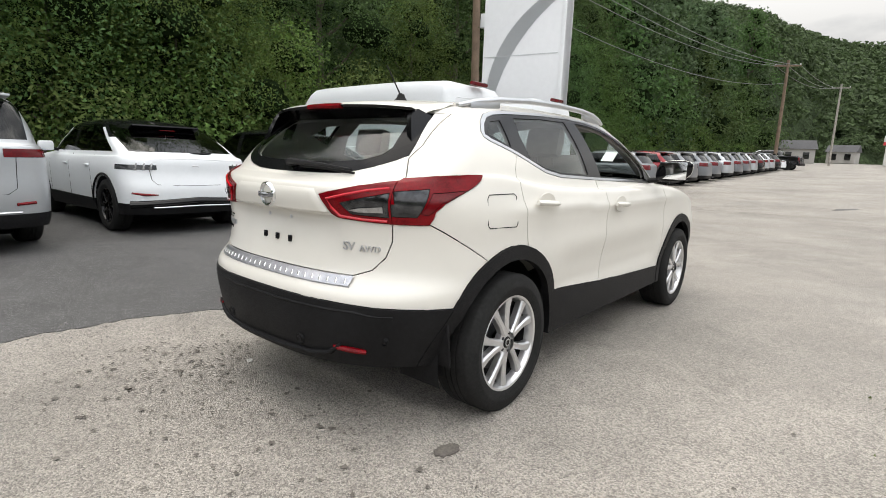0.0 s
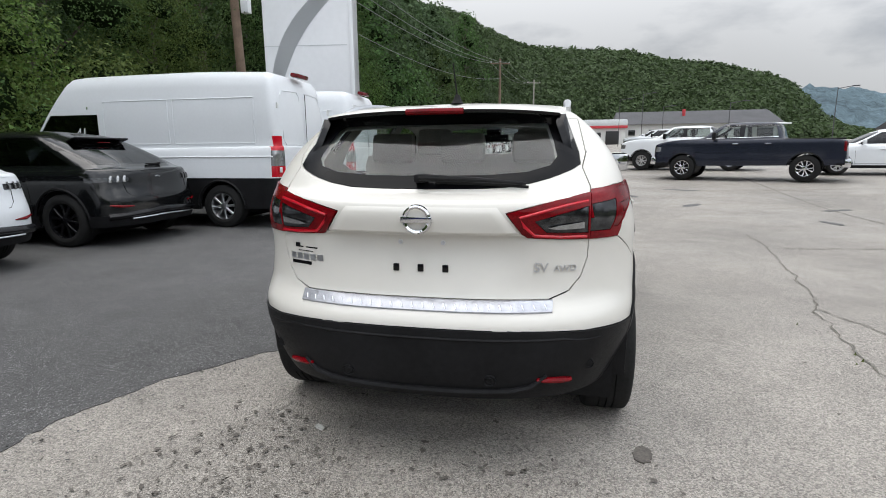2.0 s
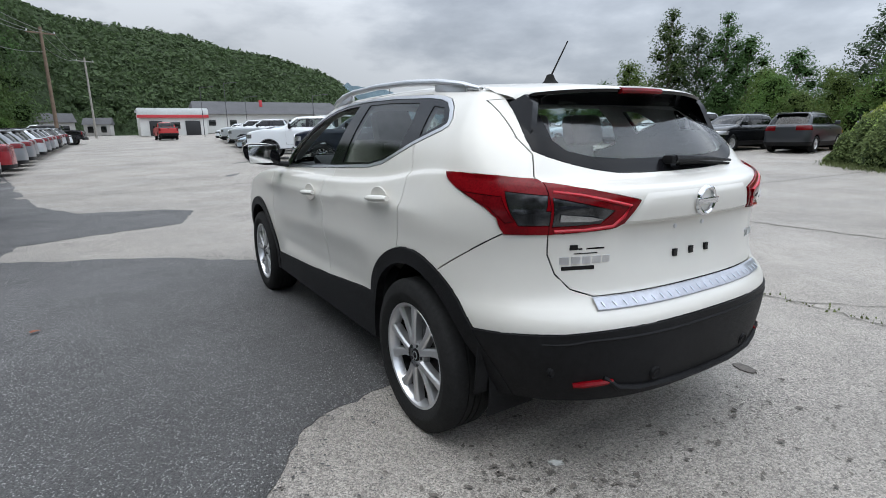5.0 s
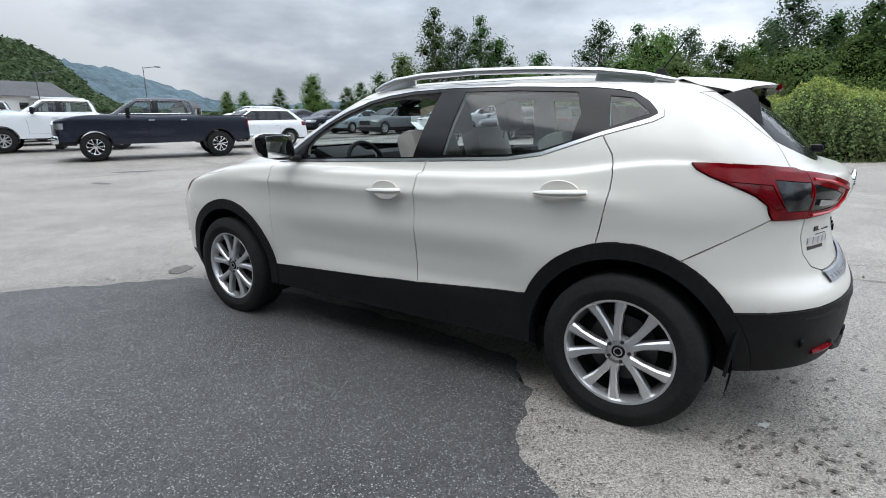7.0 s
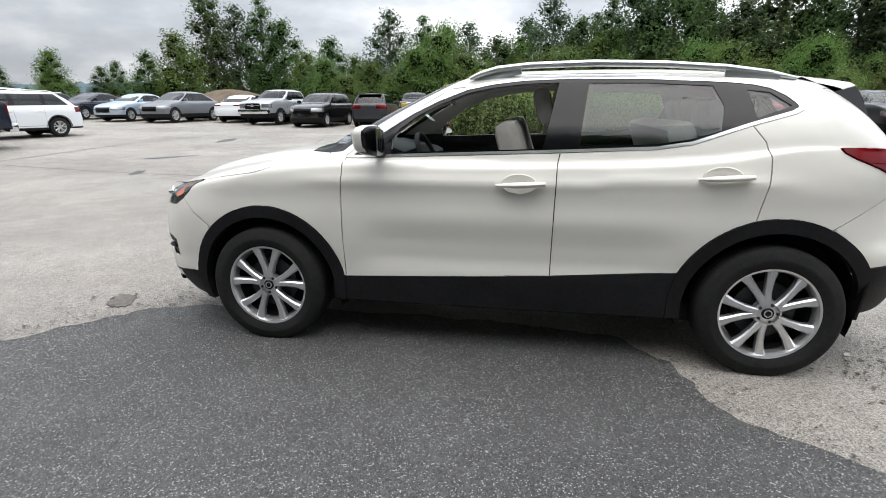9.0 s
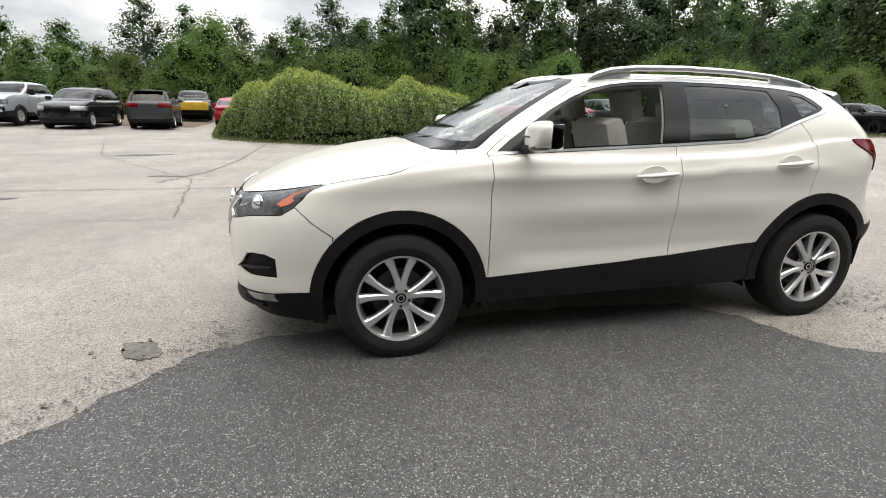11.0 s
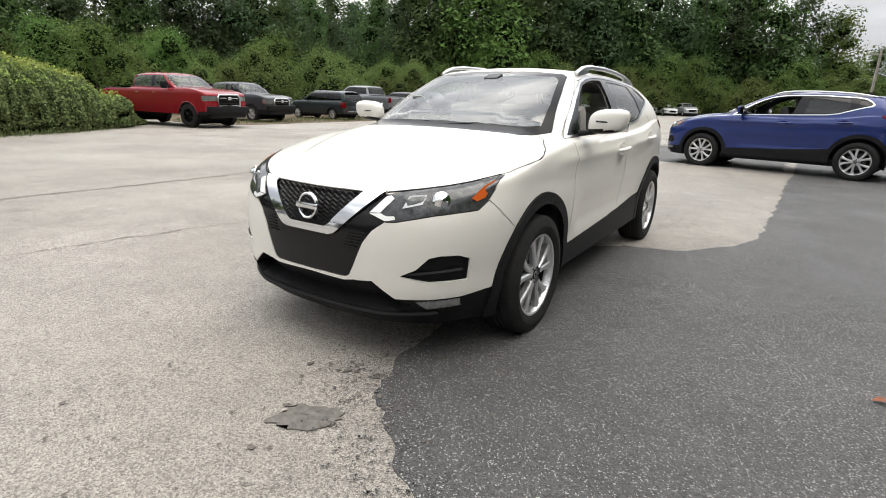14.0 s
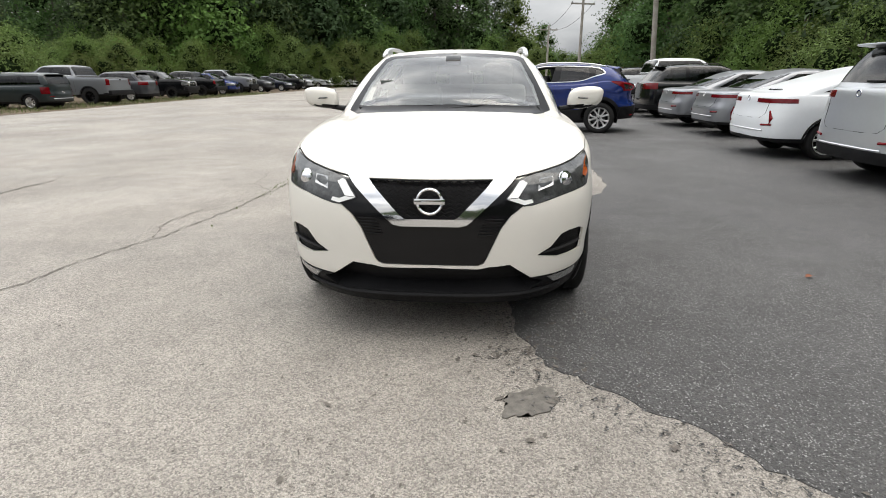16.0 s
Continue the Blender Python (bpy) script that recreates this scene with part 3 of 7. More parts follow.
def panel(bm, names, layer, which, gap=.0027, rim=.012, proud=0.0, both=True):
    """The faces of those names as a bmesh of their own, drawn in by the gap, lifted by proud, with a folded rim."""
    want = {names.index(w) for w in which if w in names}
    own, seen = bmesh.new(), {}
    for f in bm.faces:
        if f[layer] in want:
            vs = []
            for v in f.verts:
                if v not in seen:
                    seen[v] = own.verts.new(v.co)
                vs.append(seen[v])
            try:
                own.faces.new(vs)
            except ValueError:
                pass
    own.normal_update()
    if both:
        other = mirror_bm(own)
        own = join(own, other)
        mid = [v for v in own.verts if abs(v.co.x) < 1e-4]
        bmesh.ops.remove_doubles(own, verts=mid, dist=3e-4)
    own.normal_update()
    edges = [e for e in own.edges if len(e.link_faces) == 1]
    verts = {v for e in edges for v in e.verts}
    move = {}
    for v in verts:
        d = Vector((0, 0, 0))
        for e in v.link_edges:
            if len(e.link_faces) == 1:
                t = (e.verts[1].co - e.verts[0].co).normalized()
                f = e.link_faces[0]
                w = f.normal.cross(t)
                if w.dot(f.calc_center_median() - v.co) < 0:
                    w = -w
                d += w
        if d.length > 1e-6:
            move[v] = d.normalized() * gap
    normals = {v: v.normal.copy() for v in own.verts}
    for v in own.verts:
        v.co += normals[v] * proud
    for v, d in move.items():
        v.co += d
    if rim and edges:
        made = bmesh.ops.extrude_edge_only(own, edges=edges)["geom"]
        old = {}
        for g in made:
            if isinstance(g, bmesh.types.BMVert):
                old[g] = min((e.other_vert(g) for e in g.link_edges if e.other_vert(g) in verts), key=lambda o: (o.co - g.co).length, default=None)
        for g, o in old.items():
            if o is not None:
                g.co -= normals[o] * (rim + proud)
    return own


def surf_at(bm_tree, origin, way):
    hit = bm_tree.ray_cast(Vector(origin), Vector(way))
    return hit[0], hit[1]


def arc(c, r, a0, a1, n):
    return [(c[0] + r * math.cos(radians(a0 + (a1 - a0) * k / n)), c[1] + r * math.sin(radians(a0 + (a1 - a0) * k / n))) for k in range(n + 1)]


def twin(name, make, material, parent, label=""):
    """A part on the left and the same part on the right."""
    left = make()
    right = mirror_bm(left)
    return part(name, left, material, parent, label), part(name, right, material, parent, label)


def wheel(parent, at, side, r=.345, rim=.24, width=.205, spokes=5, style="alloy", spin=0.0, detail=True, parts_=False):
    """A wheel > tyre, hub cap, brake disc, lug nuts. side: -1 on the left."""
    w = width / 2
    n = 72 if detail else 32
    barrel = lathe([(rim - .05, -w * .9), (rim - .035, -w * .5), (rim - .03, w * .4), (rim - .018, w * .82), (rim - .004, w * .9), (rim, w * .97), (rim - .002, w * 1.0), (rim - .012, w * .97), (rim - .02, w * .78)], n)
    arms = []
    for k in range(spokes):
        for s in (-1, 1):
            a = 2 * math.pi * (k / spokes) + spin
            if spokes <= 6:
                inner, outer, tilt = a + s * .13, a + s * .30, .5
            else:
                inner = outer = a
                if s > 0:
                    continue
            own = bmesh.new()
            path = ((.052, .9, .019), (.11, .87, .0165), (.17, .86, .0185), (rim - .012, .88, .027))
            rows = []
            for q, (rad, out, half) in enumerate(path):
                t = q / 3
                ang = inner * (1 - t ** .8) + outer * t ** .8
                x = w * out
                u, v = Vector((0, math.cos(ang), math.sin(ang))), Vector((0, -math.sin(ang), math.cos(ang)))
                c = u * rad + Vector((x, 0, 0))
                rows.append([own.verts.new(c + v * a_ * half + Vector((b_, 0, 0))) for a_, b_ in ((-1.0, -.038), (-1.0, -.008), (-.6, 0), (.6, 0), (1.0, -.008), (1.0, -.038))])
            for p, z in zip(rows, rows[1:]):
                for i in range(5):
                    own.faces.new((p[i], p[i + 1], z[i + 1], z[i]))
            bmesh.ops.recalc_face_normals(own, faces=own.faces[:])
            if detail or parts_:
                arms.append(own)
            else:
                barrel = join(barrel, own)
    hub = lathe([(.001, w * .80), (.06, w * .80), (.066, w * .78), (.07, w * .5)], 32)
    barrel = join(barrel, hub)
    bmesh.ops.recalc_face_normals(barrel, faces=barrel.faces[:])
    tyre = lathe([(rim - .012, -w * .92), (rim + .01, -w * 1.06), (rim + .045, -w * 1.13), (r - .025, -w * 1.08), (r - .006, -w * .95), (r, -w * .8),
                  (r, -w * .34), (r - .007, -w * .33), (r - .007, -w * .29), (r, -w * .28), (r + .001, -w * .04), (r - .007, -w * .03), (r - .007, w * .03), (r + .001, w * .04),
                  (r, w * .28), (r - .007, w * .29), (r - .007, w * .33), (r, w * .34), (r, w * .8), (r - .006, w * .95), (r - .025, w * 1.08), (rim + .05, w * 1.13), (rim + .046, w * 1.145), (rim + .038, w * 1.13), (rim + .012, w * 1.07), (rim - .006, w * .96)], n)
    disc = lathe([(.05, w * .2), (.15, w * .2), (.15, w * .05), (.05, w * .05)], 40 if detail else 16)
    m = pose(*at) @ (Matrix.Identity(4) if side > 0 else Matrix.Rotation(math.pi, 4, "Z"))
    met = dict(alloy=ALLOY, dark=GLOSS, chrome=CHROME, steel=SATIN)[style]
    ob = part("wheel", barrel, met, parent, "", m=m)
    part("tyre", tyre, RUBBER, ob)
    for own in arms:
        part("spoke", own, met, ob)
    if detail:
        part("brake_disc", disc, DARKALLOY, ob)
        # added black backing that stands in for the shade behind the spokes
        part("brake_shield", lathe([(.04, -w * .15), (rim - .04, -w * .15), (rim - .038, w * .30), (rim - .034, w * .55)], n), PLASTIC, ob)
        part("hub_cap", lathe([(.001, w * .86), (.026, w * .855), (.029, w * .83), (.03, w * .78)], 28), GLOSS, ob)
        part("hub_badge", lathe([(.014, w * .868), (.02, w * .868), (.02, w * .85), (.014, w * .85)], 24), SATIN, ob)
        for k in range(5):
            a = 2 * math.pi * (k / 5) + spin + math.pi / 5
            nut = rod(.0085, (w * .62, .047 * math.cos(a), .047 * math.sin(a)), (w * .845, .047 * math.cos(a), .047 * math.sin(a)), 6, None)
            part("lug_nut", nut, DARKALLOY, ob)
    else:
        disc.free()
    return ob


# ---- the white crossover in the middle of the lot ----
ANY = lambda c: True
SIDE = lambda c: c.x < -.36
NOSE = lambda c: c.y > 1.35
TAIL = lambda c: c.y < -1.45


def crossover():
    car = empty("crossover_car", "pearl white compact crossover with black plastic cladding and alloy wheels", "car")
    G = car_grid(HERO, (26, 64, 26), (40, 12, 18, 10))
    # the tailgate's sunken plate field, the doors' soft hollow over the sill
    x, y, z = G[..., 0], G[..., 1], G[..., 2]
    ease = lambda a, lo, hi: np.clip((a - lo) / (hi - lo), 0, 1) ** 2 * (3 - 2 * np.clip((a - lo) / (hi - lo), 0, 1))
    field = ease(-np.abs(x), -.44, -.36) * (z < .962) * ease(z, .74, .95) * (y < -1.8)
    G[..., 1] += .030 * field
    hollow = ease(z, .44, .56) * ease(-z, -.80, -.62) * ease(y, -1.05, -.7) * ease(-y, -.85, -.6) * (x < -.6)
    G[..., 0] += .022 * hollow
    crease = np.exp(-((z - .965 - .02 * (y < -.5)) / .03) ** 2) * ease(y, -1.5, -1.2) * ease(-y, -1.25, -.9) * (x < -.6)
    G[..., 0] -= .012 * crease
    # raised middle of the hood, corners drawn in towards the ground
    G[..., 2] += .024 * ease(.36 + .26 * np.clip((2.1 - y) / .95, 0, 1) - np.abs(x), -.035, .035) * (y > .95) * ease(z, .84, .90) * ease(-y, -2.15, -1.9)
    G[..., 0] *= 1 - .10 * ease(-z, -.56, -.27) * ease(-y, 1.42, 1.64)
    G[..., 0] *= 1 - .07 * ease(-z, -.42, -.20) * ease(y, 1.65, 1.95)
    bm = skin_bm(G)
    from mathutils.bvhtree import BVHTree
    whole = bm.copy()
    whole.normal_update()
    whole.faces.ensure_lookup_table()
    whole_tree = BVHTree.FromBMesh(whole)
    fw, rw = (1.35, .335), (-1.35, .335)
    dlo = [(.865, 1.078), (.28, 1.098), (-.30, 1.117), (-.76, 1.136), (-.93, 1.161), (-1.19, 1.250), (-1.39, 1.306), (-1.425, 1.325), (-1.42, 1.352),
           (-1.37, 1.40), (-1.30, 1.440), (-1.22, 1.458), (-1.10, 1.472), (-.73, 1.492), (-.35, 1.500), (-.10, 1.492), (.08, 1.474), (.216, 1.446), (.36, 1.392), (.50, 1.325), (.63, 1.248), (.76, 1.165)]
    trim = [(.815, 1.094), (.28, 1.113), (-.30, 1.132), (-.76, 1.151), (-.925, 1.176), (-1.18, 1.263), (-1.37, 1.318), (-1.402, 1.335), (-1.395, 1.35),
            (-1.355, 1.388), (-1.29, 1.425), (-1.215, 1.443), (-1.10, 1.456), (-.73, 1.476), (-.35, 1.484), (-.10, 1.477), (.075, 1.459), (.208, 1.432), (.35, 1.379), (.485, 1.312), (.61, 1.237), (.735, 1.156)]
    fglass = [(.60, 1.112), (-.205, 1.136), (-.278, 1.466), (-.10, 1.461), (.07, 1.443), (.20, 1.417), (.335, 1.365), (.465, 1.30), (.56, 1.232), (.60, 1.18)]
    rglass = [(-.388, 1.150), (-.43, 1.462), (-.72, 1.458), (-1.03, 1.440), (-1.072, 1.342), (-1.055, 1.228), (-.92, 1.188), (-.76, 1.163)]
    qglass = [(-1.185, 1.418), (-1.285, 1.406), (-1.372, 1.342), (-1.215, 1.286)]
    fdoor = [(.862, 1.09), (.858, 1.0), (.868, .88), (.870, .62), (.868, .420), (-.269, .476), (-.274, .76), (-.282, 1.05), (-.297, 1.125), (-.35, 1.505), (.3, 1.44), (.76, 1.17)]
    rdoor = [(-.269, .476), (-.274, .76), (-.282, 1.05), (-.297, 1.125), (-.35, 1.505), (-1.10, 1.475), (-1.195, 1.250), (-1.250, 1.175), (-1.270, 1.10), (-1.268, 1.03), (-1.255, .95), (-1.225, .80), (-.93, .527)]
    sill = [(.98, .415), (.867, .420), (-.269, .476), (-.93, .527), (-1.05, .53), (-1.05, .1), (.98, .1)]
    fflare = arc(fw, .478, -15, 195, 30) + [(.90, .1), (1.81, .1)]
    fhole = arc(fw, .412, -20, 200, 30) + [(.96, .1), (1.74, .1)]
    rflare = arc(rw, .487, -2, 188, 30) + [(-1.80, .1), (-.86, .1)]
    rhole = arc(rw, .418, -20, 200, 30) + [(-1.745, .1), (-.955, .1)]
    tail_out = [(-1.560, 1.150), (-1.66, 1.152), (-1.80, 1.143), (-1.92, 1.122), (-2.2, 1.095), (-2.2, .944), (-1.845, .944), (-1.832, .97), (-1.825, 1.0), (-1.785, 1.035), (-1.72, 1.066), (-1.63, 1.102), (-1.58, 1.128)]
    tail_in = [(-.645, 1.118), (-.50, 1.092), (-.335, 1.052), (-.39, .975), (-.415, .956), (-.645, .944)]
    clear_out = [(-1.835, 1.090), (-2.1, 1.058), (-2.1, .978), (-1.885, .976)]
    shade_out = [(-1.68, 1.084), (-1.83, 1.072), (-1.875, .99), (-1.85, .985), (-1.80, 1.035)]
    clear_in = [(-.636, 1.070), (-.44, 1.022), (-.485, .978), (-.636, .972)]
    gate = [(.01, .717), (-.50, .717), (-.575, .745), (-.62, .80), (-.642, .87), (-.645, .944), (-.645, 1.118), (-.648, 1.14), (-.615, 1.215), (-.63, 1.27), (-.60, 1.42), (.01, 1.45)]
    rglass_back = [(.01, 1.134), (-.20, 1.136), (-.32, 1.141), (-.42, 1.157), (-.50, 1.178), (-.575, 1.207), (-.608, 1.228), (-.60, 1.28), (-.57, 1.36), (-.545, 1.42), (.01, 1.45)]
    rclear_back = [(.01, 1.185), (-.25, 1.188), (-.40, 1.20), (-.49, 1.225), (-.515, 1.26), (-.50, 1.32), (-.47, 1.40), (.01, 1.42)]
    rbump = [(-1.84, .944), (-1.706, .862), (-1.566, .775), (-1.70, .585), (-2.3, .6), (-2.3, .944)]
    rclad = [(-1.72, .586), (-1.90, .596), (-2.05, .603), (-2.14, .612), (-2.3, .622), (-2.3, .05), (-1.70, .05)]
    fbump = [(1.87, .835), (1.79, .758), (1.697, .688), (1.70, .60), (1.79, .335), (1.79, .05), (2.4, .05), (2.4, .835)]
    flow = [(.01, .425), (-.235, .420), (-.30, .432), (-.395, .440), (-.505, .362), (-.645, .366), (-.75, .374), (-.82, .392), (-.95, .40), (-.95, .05), (.01, .05)]
    mouth = [(.01, .425), (-.235, .420), (-.30, .432), (-.395, .440), (-.505, .362), (-.57, .335), (-.50, .287), (-.30, .277), (.01, .272)]
    head = [(-.812, .945), (-.818, .88), (-.812, .835), (-.795, .797), (-.66, .776), (-.50, .738), (-.455, .735), (-.363, .768), (-.385, .80), (-.43, .854), (-.49, .870), (-.58, .885), (-.68, .903), (-.76, .926)]
    black_v = [(.01, .442), (-.235, .442), (-.262, .452), (-.275, .47), (-.345, .63), (-.39, .69), (-.455, .740), (-.363, .768), (-.385, .80), (-.43, .854), (-.32, .853), (.01, .850)]
    chrome_v = [(.01, .640), (-.145, .640), (-.18, .648), (-.205, .668), (-.42, .862), (-.305, .852), (-.14, .690), (-.120, .677), (.01, .677)]
    mesh_v = [(.01, .677), (-.120, .677), (-.14, .690), (-.305, .852), (.01, .852)]
    slot = [(-.535, .482), (-.60, .515), (-.655, .576), (-.70, .588), (-.755, .588), (-.785, .57), (-.775, .467), (-.65, .461)]
    fog = [(-.592, .355), (-.68, .362), (-.752, .370), (-.745, .327), (-.63, .314)]
    hood_edge = [(.01, .853), (-.32, .856), (-.43, .865), (-.49, .876), (-.58, .889), (-.68, .907), (-.76, .930), (-.812, .949), (-.9, .99), (-.9, 1.3), (.01, 1.3)]
    hood = [(.01, 2.4), (-.83, 2.4), (-.822, 1.66), (-.846, 1.52), (-.856, 1.40), (-.85, 1.34), (-.82, 1.25), (-.75, 1.12), (-.705, 1.02), (-.66, 1.0), (-.45, 1.075), (.01, 1.125)]
    shield = [(.01, 1.118), (-.20, 1.116), (-.38, 1.112), (-.53, 1.105), (-.64, 1.095), (-.705, 1.11), (-.700, 1.13), (-.655, 1.236), (-.605, 1.352), (-.545, 1.468), (-.50, 1.488), (-.25, 1.508), (.01, 1.515)]
    clear_ws = [(.01, 1.155), (-.35, 1.150), (-.55, 1.142), (-.635, 1.145), (-.60, 1.27), (-.52, 1.44), (-.47, 1.466), (.01, 1.492)]
    roof = [(.01, .60), (-.40, .56), (-.515, .40), (-.545, .0), (-.55, -.6), (-.535, -1.15), (-.51, -1.43), (-.25, -1.46), (.01, -1.46)]
    fuel = [(-1.338, .925), (-1.33, 1.055), (-1.345, 1.066), (-1.545, 1.066), (-1.56, 1.05), (-1.572, .935), (-1.56, .920), (-1.35, .912)]
    regions = [
        ("roof", "top", roof, lambda c: c.z > 1.38), ("hood_up", "face", hood_edge, NOSE), ("front_bumper", "side", fbump, ANY),
        ("hood", "top", hood, lambda c: c.z > .85 and c.y > .9 and (c.y < 1.5 or c.z > np.interp(-c.x, (0, .32, .43, .49, .58, .68, .76, .812, .9), (.853, .856, .865, .876, .889, .907, .930, .949, .99)))),
        ("rear_bumper", "side", rbump, ANY), ("front_door", "side", fdoor, SIDE), ("rear_door", "side", rdoor, SIDE),
        ("tailgate", "face", gate, TAIL), ("back_frit", "face", rglass_back, TAIL), ("back_glass", "face", rclear_back, TAIL),
        ("tail_outer", "side", tail_out, lambda c: c.x < -.645), ("tail_inner", "face", tail_in, TAIL), ("clear_out", "side", clear_out, lambda c: c.x < -.652), ("shade_out", "side", shade_out, SIDE), ("clear_in", "face", clear_in, TAIL),
        ("rear_cladding", "side", rclad, ANY), ("front_lower", "face", flow, NOSE), ("front_mouth", "face", mouth, NOSE),
        ("black_v", "face", black_v, NOSE), ("mesh_v", "face", mesh_v, NOSE), ("chrome_v", "face", chrome_v, NOSE), ("headlight", "face", head, lambda c: c.y > 1.5 and c.z < .95),
        ("slot", "face", slot, NOSE), ("fog", "face", fog, NOSE),
        ("windscreen_frit", "face", shield, lambda c: -.1 < c.y < 1.3), ("windscreen", "face", clear_ws, lambda c: -.1 < c.y < 1.3),
        ("chrome_trim", "side", dlo, SIDE), ("pillar", "side", trim, SIDE), ("front_glass", "side", fglass, SIDE), ("rear_glass", "side", rglass, SIDE), ("quarter_glass", "side", qglass, SIDE),
        ("sill", "side", sill, SIDE), ("front_flare", "side", fflare, SIDE), ("rear_flare", "side", rflare, SIDE), ("hole", "side", fhole, SIDE), ("hole", "side", rhole, SIDE),
    ]
    names, layer = carve(bm, regions)
    hood_k, up_k, body_k = names.index("hood"), names.index("hood_up"), 0
    for f in bm.faces:
        if f[layer] == up_k:
            f[layer] = body_k
    from mathutils.bvhtree import BVHTree
    tree = BVHTree.FromBMesh(bm)
    P = lambda *w, **k: panel(bm, names, layer, w, **k)
    part("body_shell", P("body"), PEARL, car)
    part("hood", P("hood", gap=.0045), PEARL, car)
    part("roof", P("roof", gap=.003), PEARL, car)
    part("front_bumper", P("front_bumper"), PEARL, car)
    part("rear_bumper", P("rear_bumper"), PEARL, car)
    gate_ob = part("tailgate", P("tailgate"), PEARL, car)
    part("rear_window", P("back_glass", gap=0, rim=0), WETPANE, gate_ob, "rear window beaded with rain")
    part("window_border", P("back_frit", gap=.001, rim=.004), FRIT, gate_ob)
    part("windscreen", P("windscreen", gap=0, rim=0), SHIELD, car)
    part("windscreen_border", P("windscreen_frit", gap=.001, rim=.004), FRIT, car)
    doors = {}
    for key in ("front_door", "rear_door"):
        doors[key] = twin(key, lambda: P(key, both=False), PEARL, car)
    # window surrounds belong to the doors and the quarter
    def strip(name, ids, lo, hi, mt, parents, **kw):
        own = P(*ids, both=False, **kw)
        bad = [f for f in own.faces if not lo <= f.calc_center_median().y < hi]
        bmesh.ops.delete(own, geom=bad, context="FACES")
        right = mirror_bm(own)
        part(name, own, mt, parents[0]), part(name, right, mt, parents[1])
    for f_lo, f_hi, par in ((-.325, 9, doors["front_door"]), (-1.145, -.325, doors["rear_door"]), (-9, -1.145, (car, car))):
        strip("window_frame", ("pillar",), f_lo, f_hi, GLOSS, par, gap=.0008, rim=.006)
        strip("chrome_trim", ("chrome_trim",), f_lo, f_hi, SATIN, par, gap=.0005, rim=.006, proud=.003)
    for key, ids, mt, par in (("door_glass", "rear_glass", TINT, doors["rear_door"]), ("quarter_glass", "quarter_glass", TINT, (car, car))):
        own = P(ids, both=False, gap=0, rim=0, proud=-.004)
        right = mirror_bm(own)
        part(key, own, mt, par[0]), part(key, right, mt, par[1])
    for key, mt in (("sill", PLASTIC), ("front_flare", PLASTIC), ("rear_flare", PLASTIC)):
        nm = {"sill": "sill_cladding"}.get(key, "wheel_arch_flare")
        twin(nm, lambda: P(key, both=False, gap=.001, rim=.03, proud=.010 if key != "sill" else .006), mt, car)
    part("rear_cladding", P("rear_cladding", gap=.001, rim=.02, proud=.008), PLASTIC, car, "black plastic lower rear bumper")
    low = part("front_spoiler", P("front_lower", gap=.001, rim=.04, proud=-.004), PLASTIC, car, "black plastic lower front bumper")
    part("air_intake", P("front_mouth", gap=.001, rim=.001, proud=-.10), PLASTIC, car)
    def on_tail(x, z):
        p, nn = surf_at(tree, (-abs(x) - 1e-4, -4, z), (0, 1, 0))
        return Vector((x, p.y, z)), Vector((-nn.x if x > 0 else nn.x, nn.y, nn.z))
    def back_patch(pts, lift=.004, thick=.006):
        own = bmesh.new()
        v = [own.verts.new(on_tail(x, z)[0] + Vector((0, -lift, 0))) for x, z in pts]
        f = own.faces.new(v)
        for g in bmesh.ops.extrude_face_region(own, geom=[f])["geom"]:
            if isinstance(g, bmesh.types.BMVert):
                g.co += Vector((0, -thick, 0))
        bmesh.ops.recalc_face_normals(own, faces=own.faces[:])
        return own
    # tail lamps
    for key, ids, mt in (("tail_lamp", ("tail_outer",), REDLENS), ("boot_lamp", ("tail_inner",), REDLENS)):
        pair = twin(key, lambda: P(*ids, both=False, gap=.0015, rim=.012, proud=.008), mt, car if key == "tail_lamp" else gate_ob, "glossy red lamp lens")
        if key == "boot_lamp":
            for s, ob in zip((-1, 1), pair):
                part("light_guide", tube([on_tail(s * x, z_)[0] + Vector((0, -.011, 0)) for x, z_ in ((.635, 1.092), (.56, 1.080), (.47, 1.058), (.385, 1.036), (.405, 1.0), (.44, .966), (.54, .958), (.635, .956))], .0065, 6), GUIDE, ob)
                part("reflector_strip", back_patch([(s * .625, 1.015), (s * .625, .990), (s * .53, .988), (s * .49, .994), (s * .53, 1.004)], .016, .003), CLEARLENS, ob)
        inner = ("clear_out", "shade_out") if key == "tail_lamp" else ("clear_in",)
        for one in inner:
            for s, ob in zip((0, 1), pair):
                own = P(one, both=False, gap=.001, rim=.004, proud=.006)
                part("clear_lens" if "clear" in one else "dark_lens", mirror_bm(own) if s else own, TAILCLEAR if "clear" in one else DEEPRED, ob)
    # head lamps: a smoked lens with reflector, projector, light guide and amber corner seen in it
    for s, ob in zip((-1, 1), twin("head_lamp", lambda: P("headlight", both=False, gap=.002, rim=.012, proud=.001), HEADLENS, car, "clear head lamp with a smoked inside")):
        def on(points, lift=.006):
            out = []
            for x, z in points:
                p, nn = surf_at(tree, (x, 4, z), (0, -1, 0))
                out.append((p + nn * math.copysign(lift, nn.y)) if p is not None else Vector((x, 2.1, z)))
            return out
